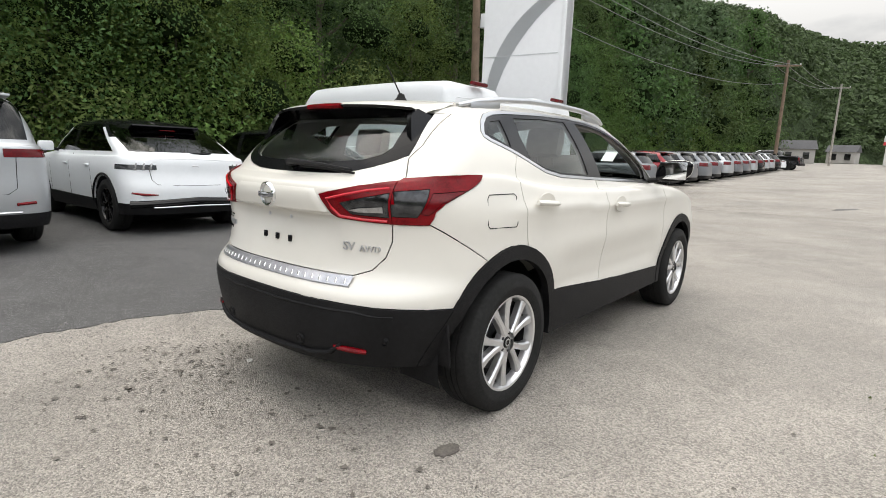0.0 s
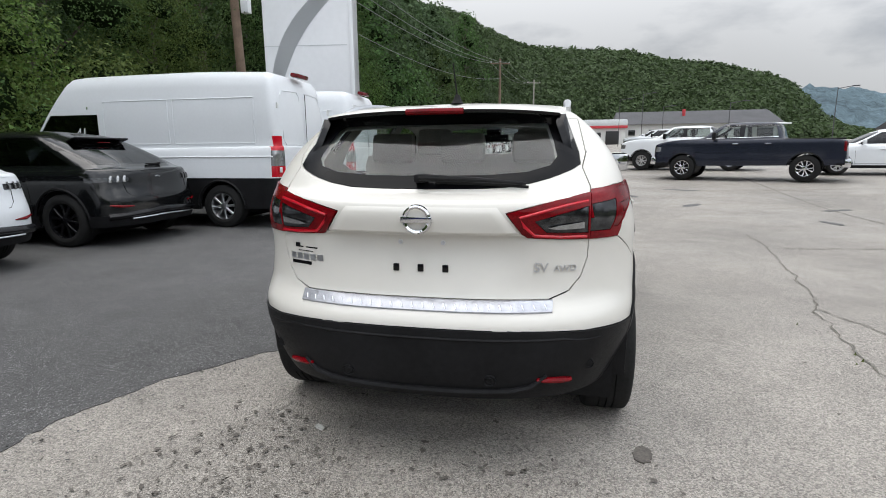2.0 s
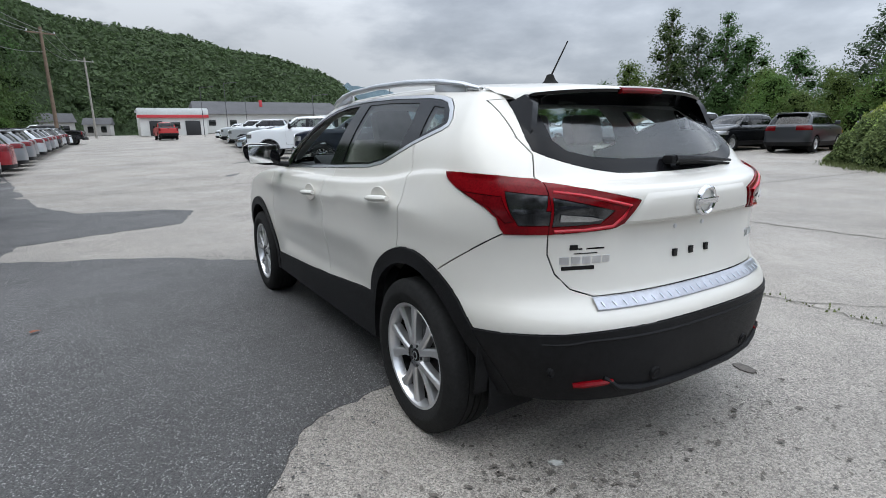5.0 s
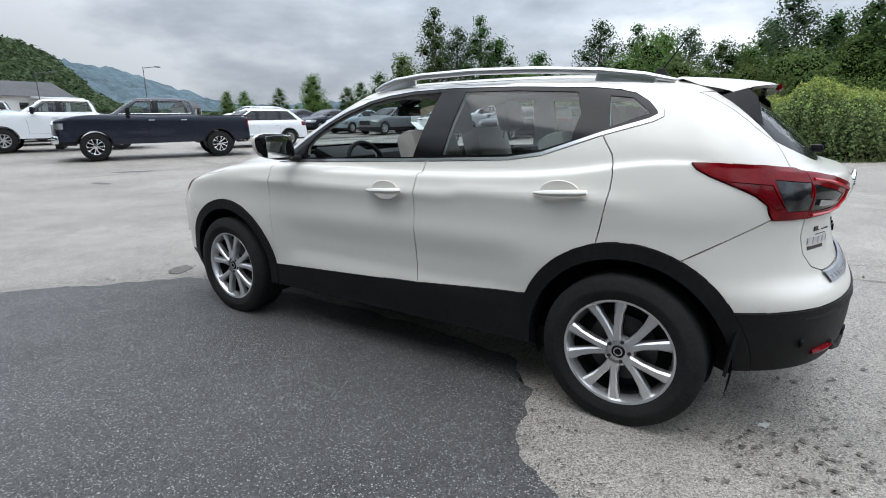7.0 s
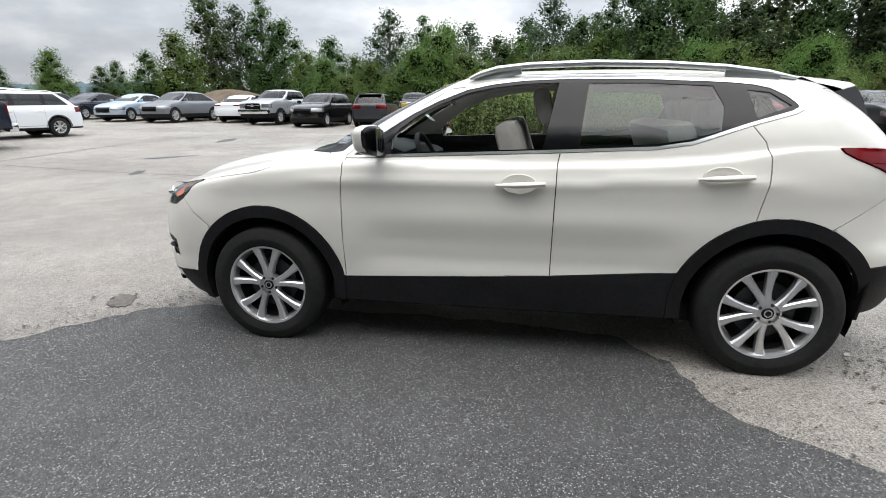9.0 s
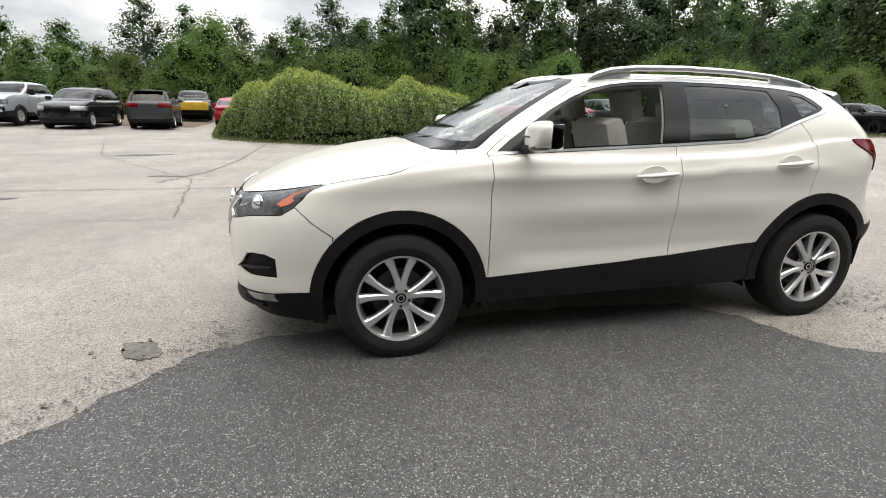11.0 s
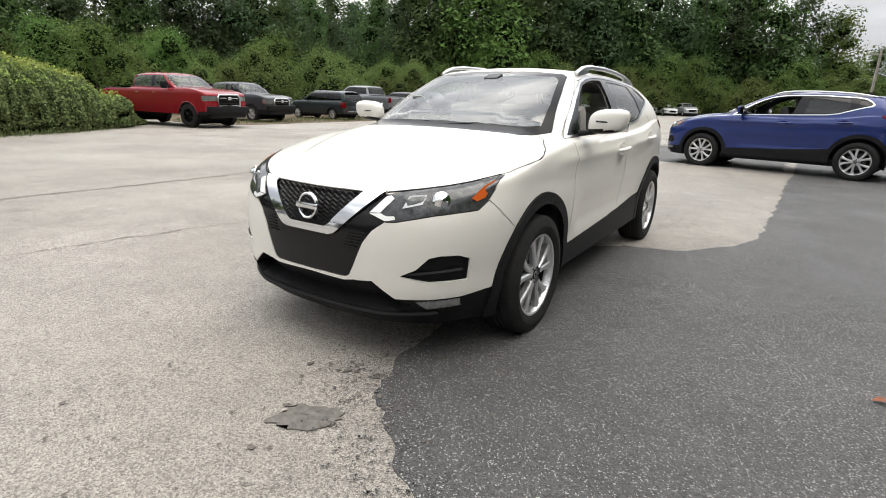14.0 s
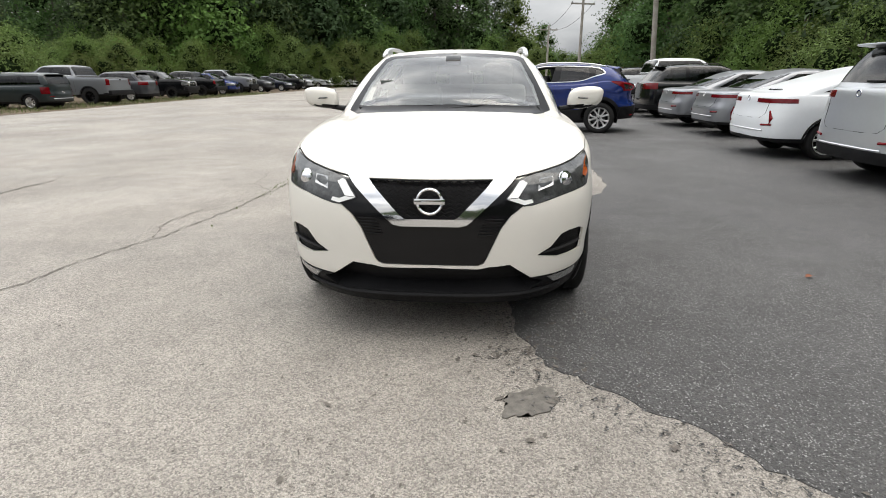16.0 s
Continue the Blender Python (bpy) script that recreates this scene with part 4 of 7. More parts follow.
        def patch(pts, lift, thick=.006):
            own = bmesh.new()
            v = [own.verts.new(p) for p in on(pts, lift)]
            f = own.faces.new(v)
            if f.normal.y < 0:
                f.normal_flip()
            made = bmesh.ops.extrude_face_region(own, geom=[f])["geom"]
            for g in made:
                if isinstance(g, bmesh.types.BMVert):
                    g.co += Vector((0, thick, 0))
            bmesh.ops.recalc_face_normals(own, faces=own.faces[:])
            return own if s < 0 else mirror_bm(own)
        part("light_guide", patch([(-.372, .768), (-.455, .741), (-.50, .750), (-.492, .765), (-.455, .761), (-.425, .772)], .003), DRL, ob)
        part("light_guide", patch([(-.372, .772), (-.425, .776), (-.470, .838), (-.448, .850), (-.43, .846), (-.395, .80)], .003), DRL, ob)
        part("turn_lens", patch([(-.803, .925), (-.800, .850), (-.784, .836), (-.764, .850), (-.782, .900)], .003), AMBER, ob, "amber corner lens")
        c = on([(-.665, .842)], .002)[0]
        part("projector_lens", lathe([(.001, .022), (.018, .018), (.03, .006), (.036, .004), (.042, .002), (.043, -.005)], 24, "z", None, pose(c.x * -s, c.y, c.z, -75, 0, 38 * -s)), CHROME, ob)
        part("reflector", patch([(-.52, .80), (-.60, .822), (-.60, .862), (-.53, .855)], .002, .004), CLEARLENS, ob)
    # the dark gap along the front edge of the hood
    seam = []
    for x, z_ in ((-.80, .944), (-.72, .916), (-.64, .897), (-.55, .881), (-.47, .869), (-.40, .859), (-.30, .853), (-.15, .851), (0, .850)):
        q_, n_ = surf_at(tree, (min(x, -1e-3), 4, z_), (0, -1, 0))
        if q_ is not None:
            seam.append(q_ + n_ * math.copysign(.0005, n_.y))
    part("hood_seam", tube(seam + [Vector((-v.x, v.y, v.z)) for v in reversed(seam[:-1])], .0045, 6), RUBBER, car)
    # grille
    part("grille_panel", P("black_v", gap=.001, rim=.02, proud=-.004), GLOSS, car)
    v_bar = part("grille_bar", P("chrome_v", gap=.001, rim=.02, proud=.014), CHROME, car, "chrome V-shaped grille bar")
    part("grille_back", P("mesh_v", gap=0, rim=0, proud=-.02), PLASTIC, car)
    for row in range(9):
        z = .690 + row * .019
        half = .125 + (z - .677) * 1.06 - .006
        pts = []
        k = max(6, int(half / .022) * 2)
        for q in range(k + 1):
            x = -half + 2 * half * q / k
            p, nn = surf_at(tree, (-abs(x) - 1e-4, 4, z), (0, -1, 0))
            zz = z + (.0075 if (q + row) % 2 else -.0075)
            if p is not None:
                pts.append((x, p.y - .004, min(zz, .850)))
        if len(pts) > 2:
            part("grille_bar", tube(pts, .0035, 5), GLOSS, car)
    badge = lathe([(.052, 0), (.054, .012), (.060, .016), (.066, .012), (.068, 0)], 40, "z")
    box((.15, .028, .014), (0, 0, .012), .004, (0, 0, 0), badge)
    p, nn = surf_at(tree, (-.002, 4, .762), (0, -1, 0))
    part("emblem", badge, CHROME, car, "round chrome emblem with a cross bar", m=pose(0, p.y + .012, .762, -84, 0, 0))
    for z in (.60, .615, .63, .645, .66, .675):
        for s in (-1, 1):
            x0, x1 = .235 + (z - .60) * .45, .312 + (z - .60) * .60
            pts = []
            for q in range(4):
                x = -(x0 + (x1 - x0) * q / 3)
                pp, _ = surf_at(tree, (x, 4, z), (0, -1, 0))
                pts.append((x * -s, pp.y + .002, z))
            part("grille_slat", tube(pts, .003, 5), PLASTIC, car)
    # bumper slots and fog lamps
    for s, ob in zip((-1, 1), twin("bumper_slot", lambda: P("slot", both=False, gap=.001, rim=.05, proud=-.02), PLASTIC, car)):
        pts = []
        for q in range(5):
            x = -.56 - .2 * q / 4
            pp, _ = surf_at(tree, (x, 4, .492 + .022 * q / 4), (0, -1, 0))
            pts.append((x * -s, pp.y - .006, .492 + .028 * q / 4))
        part("blade", tube(pts, [.005, .012, .014, .014, .012], 6, None, .6), PLASTIC, ob)
    twin("fog_lamp", lambda: P("fog", both=False, gap=.002, rim=.02, proud=.003), CLEARLENS, car, "clear fog lamp in the lower bumper")
    # reflectors, sensors, clips, step plate, plate squares
    for s in (-1, 1):
        part("reflector", tube([on_tail(s * x, z_)[0] + Vector((0, -.010, 0)) for x, z_ in ((.462, .412), (.49, .410), (.525, .407), (.56, .403), (.590, .399))], [.008, .015, .017, .017, .013], 8, None, .8), REDLENS, car, "red bumper reflector")
        c, nn = on_tail(s * .655, .458)
        part("sensor", lathe([(.001, .006), (.013, .005), (.016, 0), (.02, .003), (.022, -.006)], 20, "z", None, Matrix.Translation(c + nn * -.008 * (1 if nn.y > 0 else -1)) @ Vector((0, -1, 0)).to_track_quat("Z", "Y").to_matrix().to_4x4()), PLASTIC, car)
        c, nn = on_tail(s * .287, .414)
        part("clip", lathe([(.001, .004), (.012, .006), (.018, .002), (.024, .006), (.026, -.006)], 20, "z", None, Matrix.Translation(c + Vector((0, -.009, 0))) @ Vector((0, -1, -.2)).to_track_quat("Z", "Y").to_matrix().to_4x4()), PLASTIC, car)
    tray = bmesh.new()
    rows = []
    for q in range(25):
        x = -.515 + 1.03 * q / 24
        a, _ = on_tail(x, .712)
        b, _ = on_tail(x, .676)
        rows.append([tray.verts.new(a + Vector((0, -.004, .006))), tray.verts.new(a + Vector((0, -.012, .004))), tray.verts.new(b + Vector((0, -.010, .004))), tray.verts.new(b + Vector((0, -.004, -.004)))])
    for a, b in zip(rows, rows[1:]):
        for i in range(3):
            tray.faces.new((a[i], a[i + 1], b[i + 1], b[i]))
    bmesh.ops.recalc_face_normals(tray, faces=tray.faces[:])
    step = part("step_plate", tray, mat("tread_plate", (.42, .43, .47), .38, .9, 0, .2, 30, .4, 90), car, "brushed metal step plate on the bumper")
    for q in range(24):
        x = -.49 + .98 * q / 23
        a, _ = on_tail(x, .700)
        b, _ = on_tail(x, .684)
        part("tread_rib", rod(.004, a + Vector((-.004, -.013, .002)), b + Vector((.004, -.012, .002)), 6), CHROME, step)
    for x in (-.1, 0, .1):
        c, _ = on_tail(x, .83)
        part("plate_plug", box((.024, .010, .030), c + Vector((0, -.004, 0)), .003), GLOSS, gate_ob)
    for x in (-.085, .088):
        c, _ = on_tail(x, .93)
        part("plate_screw", lathe([(.001, .004), (.008, .004), (.01, 0)], 14, "z", None, Matrix.Translation(c) @ Vector((0, -1, 0)).to_track_quat("Z", "Y").to_matrix().to_4x4()), SATIN, gate_ob)
    ring = lathe([(.040, 0), (.042, .010), (.050, .014), (.056, .010), (.058, 0)], 40, "z")
    box((.125, .024, .012), (0, 0, .010), .004, (0, 0, 0), ring)
    c, _ = on_tail(0, 1.028)
    part("emblem", ring, CHROME, gate_ob, "round chrome emblem with a cross bar", m=pose(0, c.y - .010, 1.028, 94, 0, 0))
    gar = bmesh.new()
    grid_g = []
    for q in range(31):
        u = -1 + 2 * q / 30
        col = []
        for k in range(10):
            t = k / 9
            x, z_ = u * (.385 - .085 * t), .966 + .108 * t
            out = .014 * (1 - .55 * t) * min(1, (1 - abs(u)) / .05) * min(1, (1 - t) / .12 + .25)
            col.append(gar.verts.new(on_tail(x, z_)[0] + Vector((0, -out - .001, 0))))
        low_v = gar.verts.new(col[0].co + Vector((0, .020, -.002)))
        grid_g.append([low_v] + col)
    for a, b in zip(grid_g, grid_g[1:]):
        for i in range(10):
            gar.faces.new((a[i], b[i], b[i + 1], a[i + 1]))
    bmesh.ops.recalc_face_normals(gar, faces=gar.faces[:])
    part("plate_garnish", gar, PEARL, gate_ob)
    lip = [on_tail(x, .964)[0] + Vector((0, -.003, 0)) for x in np.linspace(-.40, .40, 17)]
    part("handle_lip", tube(lip, .005, 6), PEARL, gate_ob)
    # trim lettering as it can be read, the rest as bars
    def letters(text, size, x, z, m=SATIN):
        cu = bpy.data.curves.new("letters", "FONT")
        cu.body, cu.size, cu.extrude, cu.align_x = text, size, .003, "LEFT"
        tmp = bpy.data.objects.new("letters", cu)
        data = bpy.data.meshes.new_from_object(tmp)
        bpy.data.objects.remove(tmp)
        own = bmesh.new()
        own.from_mesh(data)
        bpy.data.meshes.remove(data)
        for v in own.verts:
            px = x + v.co.x
            s_, _ = on_tail(px, z + v.co.y)
            v.co = Vector((px, s_.y - .001 - .006 * (v.co.z + .003) / .006, z + v.co.y))
        own.normal_update()
        return part("lettering", own, m, gate_ob)
    letters("SV", .052, .44, .822)
    letters("AWD", .036, .515, .822)
    def bar(x0, x1, z, h, m):
        part("badge_bar", back_patch([(x0, z - h / 2), (x1, z - h / 2), (x1, z + h / 2), (x0, z + h / 2)], 0, .003), m, gate_ob)
    for k in range(5):
        bar(-.605 + k * .037, -.605 + k * .037 + .028, .848, .026, SATIN)
    bar(-.60, -.49, .820, .014, GLOSS)
    bar(-.575, -.455, .888, .006, GLOSS), bar(-.56, -.48, .872, .003, GLOSS), bar(-.575, -.55, .896, .016, GLOSS)
    # rear wiper
    a, b = on_tail(-.02, 1.172)[0], on_tail(.40, 1.155)[0]
    arm = tube([a + Vector((0, -.035, .008)), a + Vector((.06, -.04, .006)), a + Vector((.24, -.03, .0)), b + Vector((0, -.022, .002))], [.02, .017, .011, .007], 8, None, .8)
    part("rear_wiper", join(arm, box((.05, .05, .035), a + Vector((.0, -.02, .004)), .012)), PLASTIC, gate_ob)
    part("wiper_blade", tube([a + Vector((.06, -.016, -.014)), a + Vector((.2, -.016, -.016)), b + Vector((.01, -.012, -.012))], .006, 6), RUBBER, gate_ob)
    # roof spoiler
    sp = bmesh.new()
    rows = []
    for q in range(33):
        u = -1 + 2 * q / 32
        x = .548 * math.copysign(abs(u) ** .85, u)
        k = abs(u)
        y_tr, z_tr = -1.795 + .09 * k ** 2.2, 1.462 - .022 * k ** 2.4
        if k > .94:
            z_tr -= .02 * (k - .94) / .06
            y_tr += .05 * (k - .94) / .06
        y0 = -1.38 - .06 * k ** 2
        top, _ = surf_at(tree, (-abs(x) * .93 - 1e-4, y0, 3), (0, 0, -1))
        z0 = top.z + .001
        low = (1.40 if k < .85 else 1.40 - .11 * (k - .85) / .15)
        prof = [(y0, z0), (y0 - .015, z0 + .004), (y0 * .6 + y_tr * .4, z0 * .55 + z_tr * .45 + .012 * (1 - k ** 4)), (y_tr * .75 + y0 * .25, z_tr * .75 + z0 * .25 + .008 * (1 - k ** 4)), (y_tr + .02, z_tr + .004), (y_tr, z_tr - .006), (y_tr + .006, z_tr - .018), (y_tr + .06, z_tr - .028), (-1.69 + .03 * k, low), (-1.60, low)]
        rows.append([sp.verts.new((x * (1 if i < 8 else 1.02), a, b)) for i, (a, b) in enumerate(prof)])
    for a, b in zip(rows, rows[1:]):
        for i in range(len(a) - 1):
            f = sp.faces.new((a[i], a[i + 1], b[i + 1], b[i]))
            f.material_index = 0 if i < 5 else 1
    bmesh.ops.recalc_face_normals(sp, faces=sp.faces[:])
    part("roof_spoiler", sp, [PEARL, GLOSS], gate_ob, "white roof spoiler with a black underside")
    brake = tube([(-.125, -1.788, 1.449), (0, -1.794, 1.450), (.125, -1.788, 1.449)], .015, 8, None, .9)
    part("brake_light", brake, REDLENS, gate_ob, "red high-level brake light")
    fin = bmesh.new()
    q0 = [(-.548, -1.60, 1.405), (-.590, -1.70, 1.315), (-.600, -1.775, 1.255), (-.575, -1.770, 1.29), (-.535, -1.735, 1.40), (-.545, -1.70, 1.432)]
    vs = [fin.verts.new(v) for v in q0]
    fin.faces.new(vs)
    made = bmesh.ops.extrude_face_region(fin, geom=fin.faces[:])["geom"]
    for g in made:
        if isinstance(g, bmesh.types.BMVert):
            g.co += Vector((.03, .004, 0))
    bmesh.ops.recalc_face_normals(fin, faces=fin.faces[:])
    right = mirror_bm(fin)
    part("spoiler_fin", fin, GLOSS, gate_ob), part("spoiler_fin", right, GLOSS, gate_ob)
    # antenna
    base, _ = surf_at(tree, (-.001, -1.25, 3), (0, 0, -1))
    ant = lathe([(.001, .05), (.012, .045), (.02, .02), (.034, 0)], 20, "z", None, Matrix.Translation(base) @ Matrix.Scale(1.7, 4, (0, 1, 0)))
    part("antenna", rod(.0045, base + Vector((0, .0, .03)), base + Vector((0, -.115, .185)), 8, ant, .003), RUBBER, car)
    # roof rails
    pts = [(-.578, .20, 1.497), (-.574, .14, 1.522), (-.570, .05, 1.546), (-.566, -.12, 1.562), (-.564, -.45, 1.568), (-.562, -.80, 1.557), (-.559, -1.10, 1.534), (-.555, -1.30, 1.506), (-.552, -1.43, 1.478)]
    rail = tube([(x_, y_, z_ - .005) for x_, y_, z_ in pts], [.012, .019, .021, .021, .021, .021, .021, .019, .012], 12, None, .80)
    twin("roof_rail", lambda: rail.copy(), SATIN, car, "satin metal roof rail")
    rail.free()
    for y, zz in ((.05, 1.512), (-1.22, 1.490)):
        for s in (-1, 1):
            part("rail_foot", box((.024, .26, .05), (s * .562, y, zz), .010, (9 if y < 0 else -11, 0, 0)), SATIN, car)
    # door handles with hollows
    for key, y0, y1, z0, z1 in (("front_door", .02, -.225, .960, .973), ("rear_door", -.945, -1.185, 1.006, 1.020)):
        for s in (-1, 1):
            par = doors[key][0 if s < 0 else 1]
            ym, zm = y0 * .45 + y1 * .55, (z0 + z1) / 2
            p, nn = surf_at(tree, (-3, ym + .02, zm), (1, 0, 0))
            cup = lathe([(.001, -.006), (.03, -.004), (.05, .0), (.058, .0025), (.062, -.002)], 32, "z", None, Matrix.Translation(Vector((p.x * -s, ym + .02, zm))) @ Vector((s, 0, 0)).to_track_quat("Z", "Y").to_matrix().to_4x4() @ Matrix.Diagonal((1.5, .85, .8, 1)))
            part("handle_cup", cup, PEARL, par)
            run = []
            for q in range(7):
                t = q / 6
                yy, zz = y0 * (1 - t) + y1 * t, z0 * (1 - t) + z1 * t
                pp, _ = surf_at(tree, (-3, yy, zz), (1, 0, 0))
                out = (.010, .026, .034, .036, .035, .032, .026)[q]
                run.append(((pp.x - out) * -s, yy, zz))
            h = tube(run, [.007, .013, .0165, .018, .018, .018, .013], 10, None, .85)
            part("door_handle", h, PEARL, par)
    # fuel flap
    own = bmesh.new()
    pts = []
    for yy, zz in fuel:
        pp, nn = surf_at(tree, (-3, yy, zz), (1, 0, 0))
        pts.append(pp)
    gap_line = tube([(-p.x + .0012, p.y, p.z) for p in pts] + [(-pts[0].x + .0012, pts[0].y, pts[0].z)], .0022, 5)
    own.free()
    part("fuel_flap_seam", gap_line, RUBBER, car)
    # ledge and skid bar of the lower rear bumper, lip and intake bars of the front one
    part("skid_bar", tube([on_tail(x, z_)[0] + Vector((0, -.012, 0)) for x, z_ in ((-.50, .430), (-.44, .382), (-.36, .366), (-.18, .362), (0, .361), (.18, .362), (.36, .366), (.44, .382), (.50, .430))], [.008, .016, .018, .018, .018, .018, .018, .016, .008], 8, None, .8), PLASTIC, car)
    part("bumper_ledge", tube([on_tail(x, .578 - .012 * (abs(x) > .6))[0] + Vector((0, -.006, 0)) for x in np.linspace(-.70, .70, 21)], .007, 6), PLASTIC, car)
    nose = lambda x, z_: surf_at(tree, (-abs(x) - 1e-4, 4, z_), (0, -1, 0))[0]
    part("front_lip", tube([Vector((x, nose(x, .285).y - .004, .272 + .075 * max(0, abs(x) - .45))) for x in np.linspace(-.66, .66, 25)], .019, 8, None, .8), PLASTIC, car, "black plastic front lip")
    # mirrors
    for s in (-1, 1):
        shell = bmesh.new()
        bmesh.ops.create_uvsphere(shell, u_segments=28, v_segments=16, radius=1)
        for v in shell.verts:
            x, y, z = v.co
            x, y, z = (math.copysign(abs(c) ** .62, c) for c in (x, y, z))
            yy = y * (.085 if y > 0 else .03)
            v.co = Vector((x * .125 - .012 * z, yy * (1 - .25 * abs(x) * (x < 0)) + .012 * x * x, z * .078 * (1 - .12 * (x < 0) * abs(x)) - .01 * x))
        bmesh.ops.transform(shell, matrix=pose(-.985, .635, 1.185, 0, 0, -8), verts=shell.verts)
        shell.normal_update()
        for f in shell.faces:
            f.material_index = 1 if f.calc_center_median().z < 1.135 or f.normal.y < -.55 else 0
        ob = part("door_mirror", shell if s < 0 else mirror_bm(shell), [PEARL, GLOSS], doors["front_door"][0 if s < 0 else 1], "white door mirror with a black foot")
        if s > 0:
            shell.free()
        part("mirror_glass", box((.205, .006, .125), (s * .985, .597, 1.185), .02, (0, 0, 8 * -s)), CHROME, ob)
        foot_m = tube([(-.80, .66, 1.105), (-.86, .655, 1.112), (-.92, .645, 1.125)], [.032, .026, .03], 10, None, .7)
        part("mirror_foot", foot_m if s < 0 else mirror_bm(foot_m), PLASTIC, ob)
        if s > 0:
            foot_m.free()
        turn = tube([(s * 1.10, .655, 1.178), (s * 1.05, .70, 1.180), (s * .96, .722, 1.184), (s * .92, .722, 1.186)], .0055, 6)
        part("turn_strip", turn, SMOKE, ob)
    # front wipers
    for run in (((.62, .955, 1.118), (.40, 1.03, 1.128), (.10, 1.055, 1.138)), ((.10, 1.10, 1.108), (-.2, 1.055, 1.135), (-.50, .965, 1.150))):
        part("front_wiper", tube([Vector(p) + Vector((0, .012, .012)) for p in run], [.010, .008, .005], 8, None, .7), PLASTIC, car)
    # mud flaps
    for s in (-1, 1):
        for (yf, zt, lean) in ((-1.76, .52, -.012), (.905, .40, .0)):
            flap = box((.13, .014, .21 if yf < 0 else .16), (s * .765, yf + lean, zt - (.10 if yf < 0 else .08)), .005, (8 if yf < 0 else -6, 0, 0))
            part("mud_flap", flap, PLASTIC, car)
    # wheels and dark wheel houses
    for x, s in ((-.775, -1), (.775, 1)):
        for y, sp_ in ((1.355, .3), (-1.35, .62)):
            wheel(car, (x, y, .337), s, spin=sp_)
            house = lathe([(.43, .0), (.43, -.24), (.02, -.24)], 40, "x")
            bmesh.ops.transform(house, matrix=pose(x, y, .335) @ (Matrix.Rotation(math.pi, 4, "Z") if s < 0 else Matrix.Identity(4)), verts=house.verts)
            bmesh.ops.delete(house, geom=[v for v in house.verts if v.co.z < .19], context="VERTS")
            part("wheel_house", house, PLASTIC, car)
    # floor pan, inner lining, dash and seats
    lining = P("body", "front_door", "rear_door", "roof", "hood", "tailgate", "front_bumper", "rear_bumper", "pillar", "chrome_trim", "sill", "front_flare", "rear_flare", "rear_cladding", "front_lower", "back_frit", "windscreen_frit", "tail_outer", "tail_inner", "headlight", "black_v", "slot", "mesh_v", "chrome_v", "fog", "clear_in", "clear_out", "shade_out", gap=0, rim=0, proud=-.026)
    for f in lining.faces:
        f.material_index = 1 if f.calc_center_median().z > 1.12 else 0
    part("inner_lining", lining, [DASH, HEADLINER], car)
    part("floor_pan", box((1.46, 3.5, .12), (0, .05, .27), .04), PLASTIC, car)
    part("engine_block", box((1.3, .75, .45), (0, 1.55, .55), .08), PLASTIC, car)
    dash = box((1.36, .42, .20), (0, .78, .98), .07, (12, 0, 0))
    box((.42, .20, .07), (-.36, .68, 1.10), .03, (20, 0, 0), dash)
    box((.26, .5, .30), (0, .35, .72), .05, (0, 0, 0), dash)
    box((.24, .03, .15), (0, .585, 1.03), .012, (-15, 0, 0), dash)
    part("dashboard", dash, DASH, car)
    c = [Vector((.18 * math.cos(t), .18 * math.sin(t), 0)) for t in np.linspace(0, 2 * math.pi, 41)]
    ringm = pose(-.36, .47, 1.02, 66, 0, 0)
    sw = tube([ringm @ p for p in c], .015, 8)
    for a in (200, 270, 340):
        sw = rod(.014, ringm @ Vector((0, 0, 0)), ringm @ Vector((.17 * math.cos(radians(a)), .17 * math.sin(radians(a)), 0)), 8, sw)
    sw = join(sw, lathe([(.001, .03), (.05, .02), (.06, -.02)], 20, "z", None, ringm))
    part("steering_wheel", sw, DASH, car)
    def seat(x, y, w):
        s_ = box((w, .52, .17), (x, y + .20, .66), .06, (6, 0, 0))
        box((w * .96, .15, .60), (x, y - .10, .98), .065, (-17, 0, 0), s_)
        box((w * .52, .10, .20), (x, y - .225, 1.345), .045, (-14, 0, 0), s_)
        for e in (-.06, .06):
            rod(.006, (x + e, y - .205, 1.2), (x + e, y - .222, 1.29), 8, s_)
        part("seat", s_, SEAT, car)
    seat(-.36, .02, .50), seat(.36, .02, .50)
    rear_s = box((1.28, .48, .18), (0, -.68, .66), .06, (5, 0, 0))
    box((1.26, .16, .58), (0, -.98, .98), .06, (-18, 0, 0), rear_s)
    for x in (-.40, 0, .40):
        box((.25, .09, .17), (x, -1.095, 1.30), .04, (-12, 0, 0), rear_s)
    part("rear_seat", rear_s, SEAT, car)
    part("cargo_cover", box((1.22, .62, .02), (0, -1.45, 1.06), .008), DASH, car)
    part("rear_view_mirror", box((.24, .03, .065), (0, .40, 1.385), .012, (0, 0, 0)), GLOSS, car)
    part("camera_box", box((.12, .10, .05), (0, .38, 1.45), .015, (-25, 0, 0)), GLOSS, car)
    part("paper_sticker", box((.10, .0015, .12), (.47, .66, 1.275), 0, (-52, 0, 0)), DRL, car)
    part("exhaust_can", rod(.06, (-.3, -1.85, .40), (.3, -1.85, .40), 20), DARKALLOY, car)
    # the painted panels take the shading of the uncut skin
    from mathutils.interpolate import poly_3d_calc
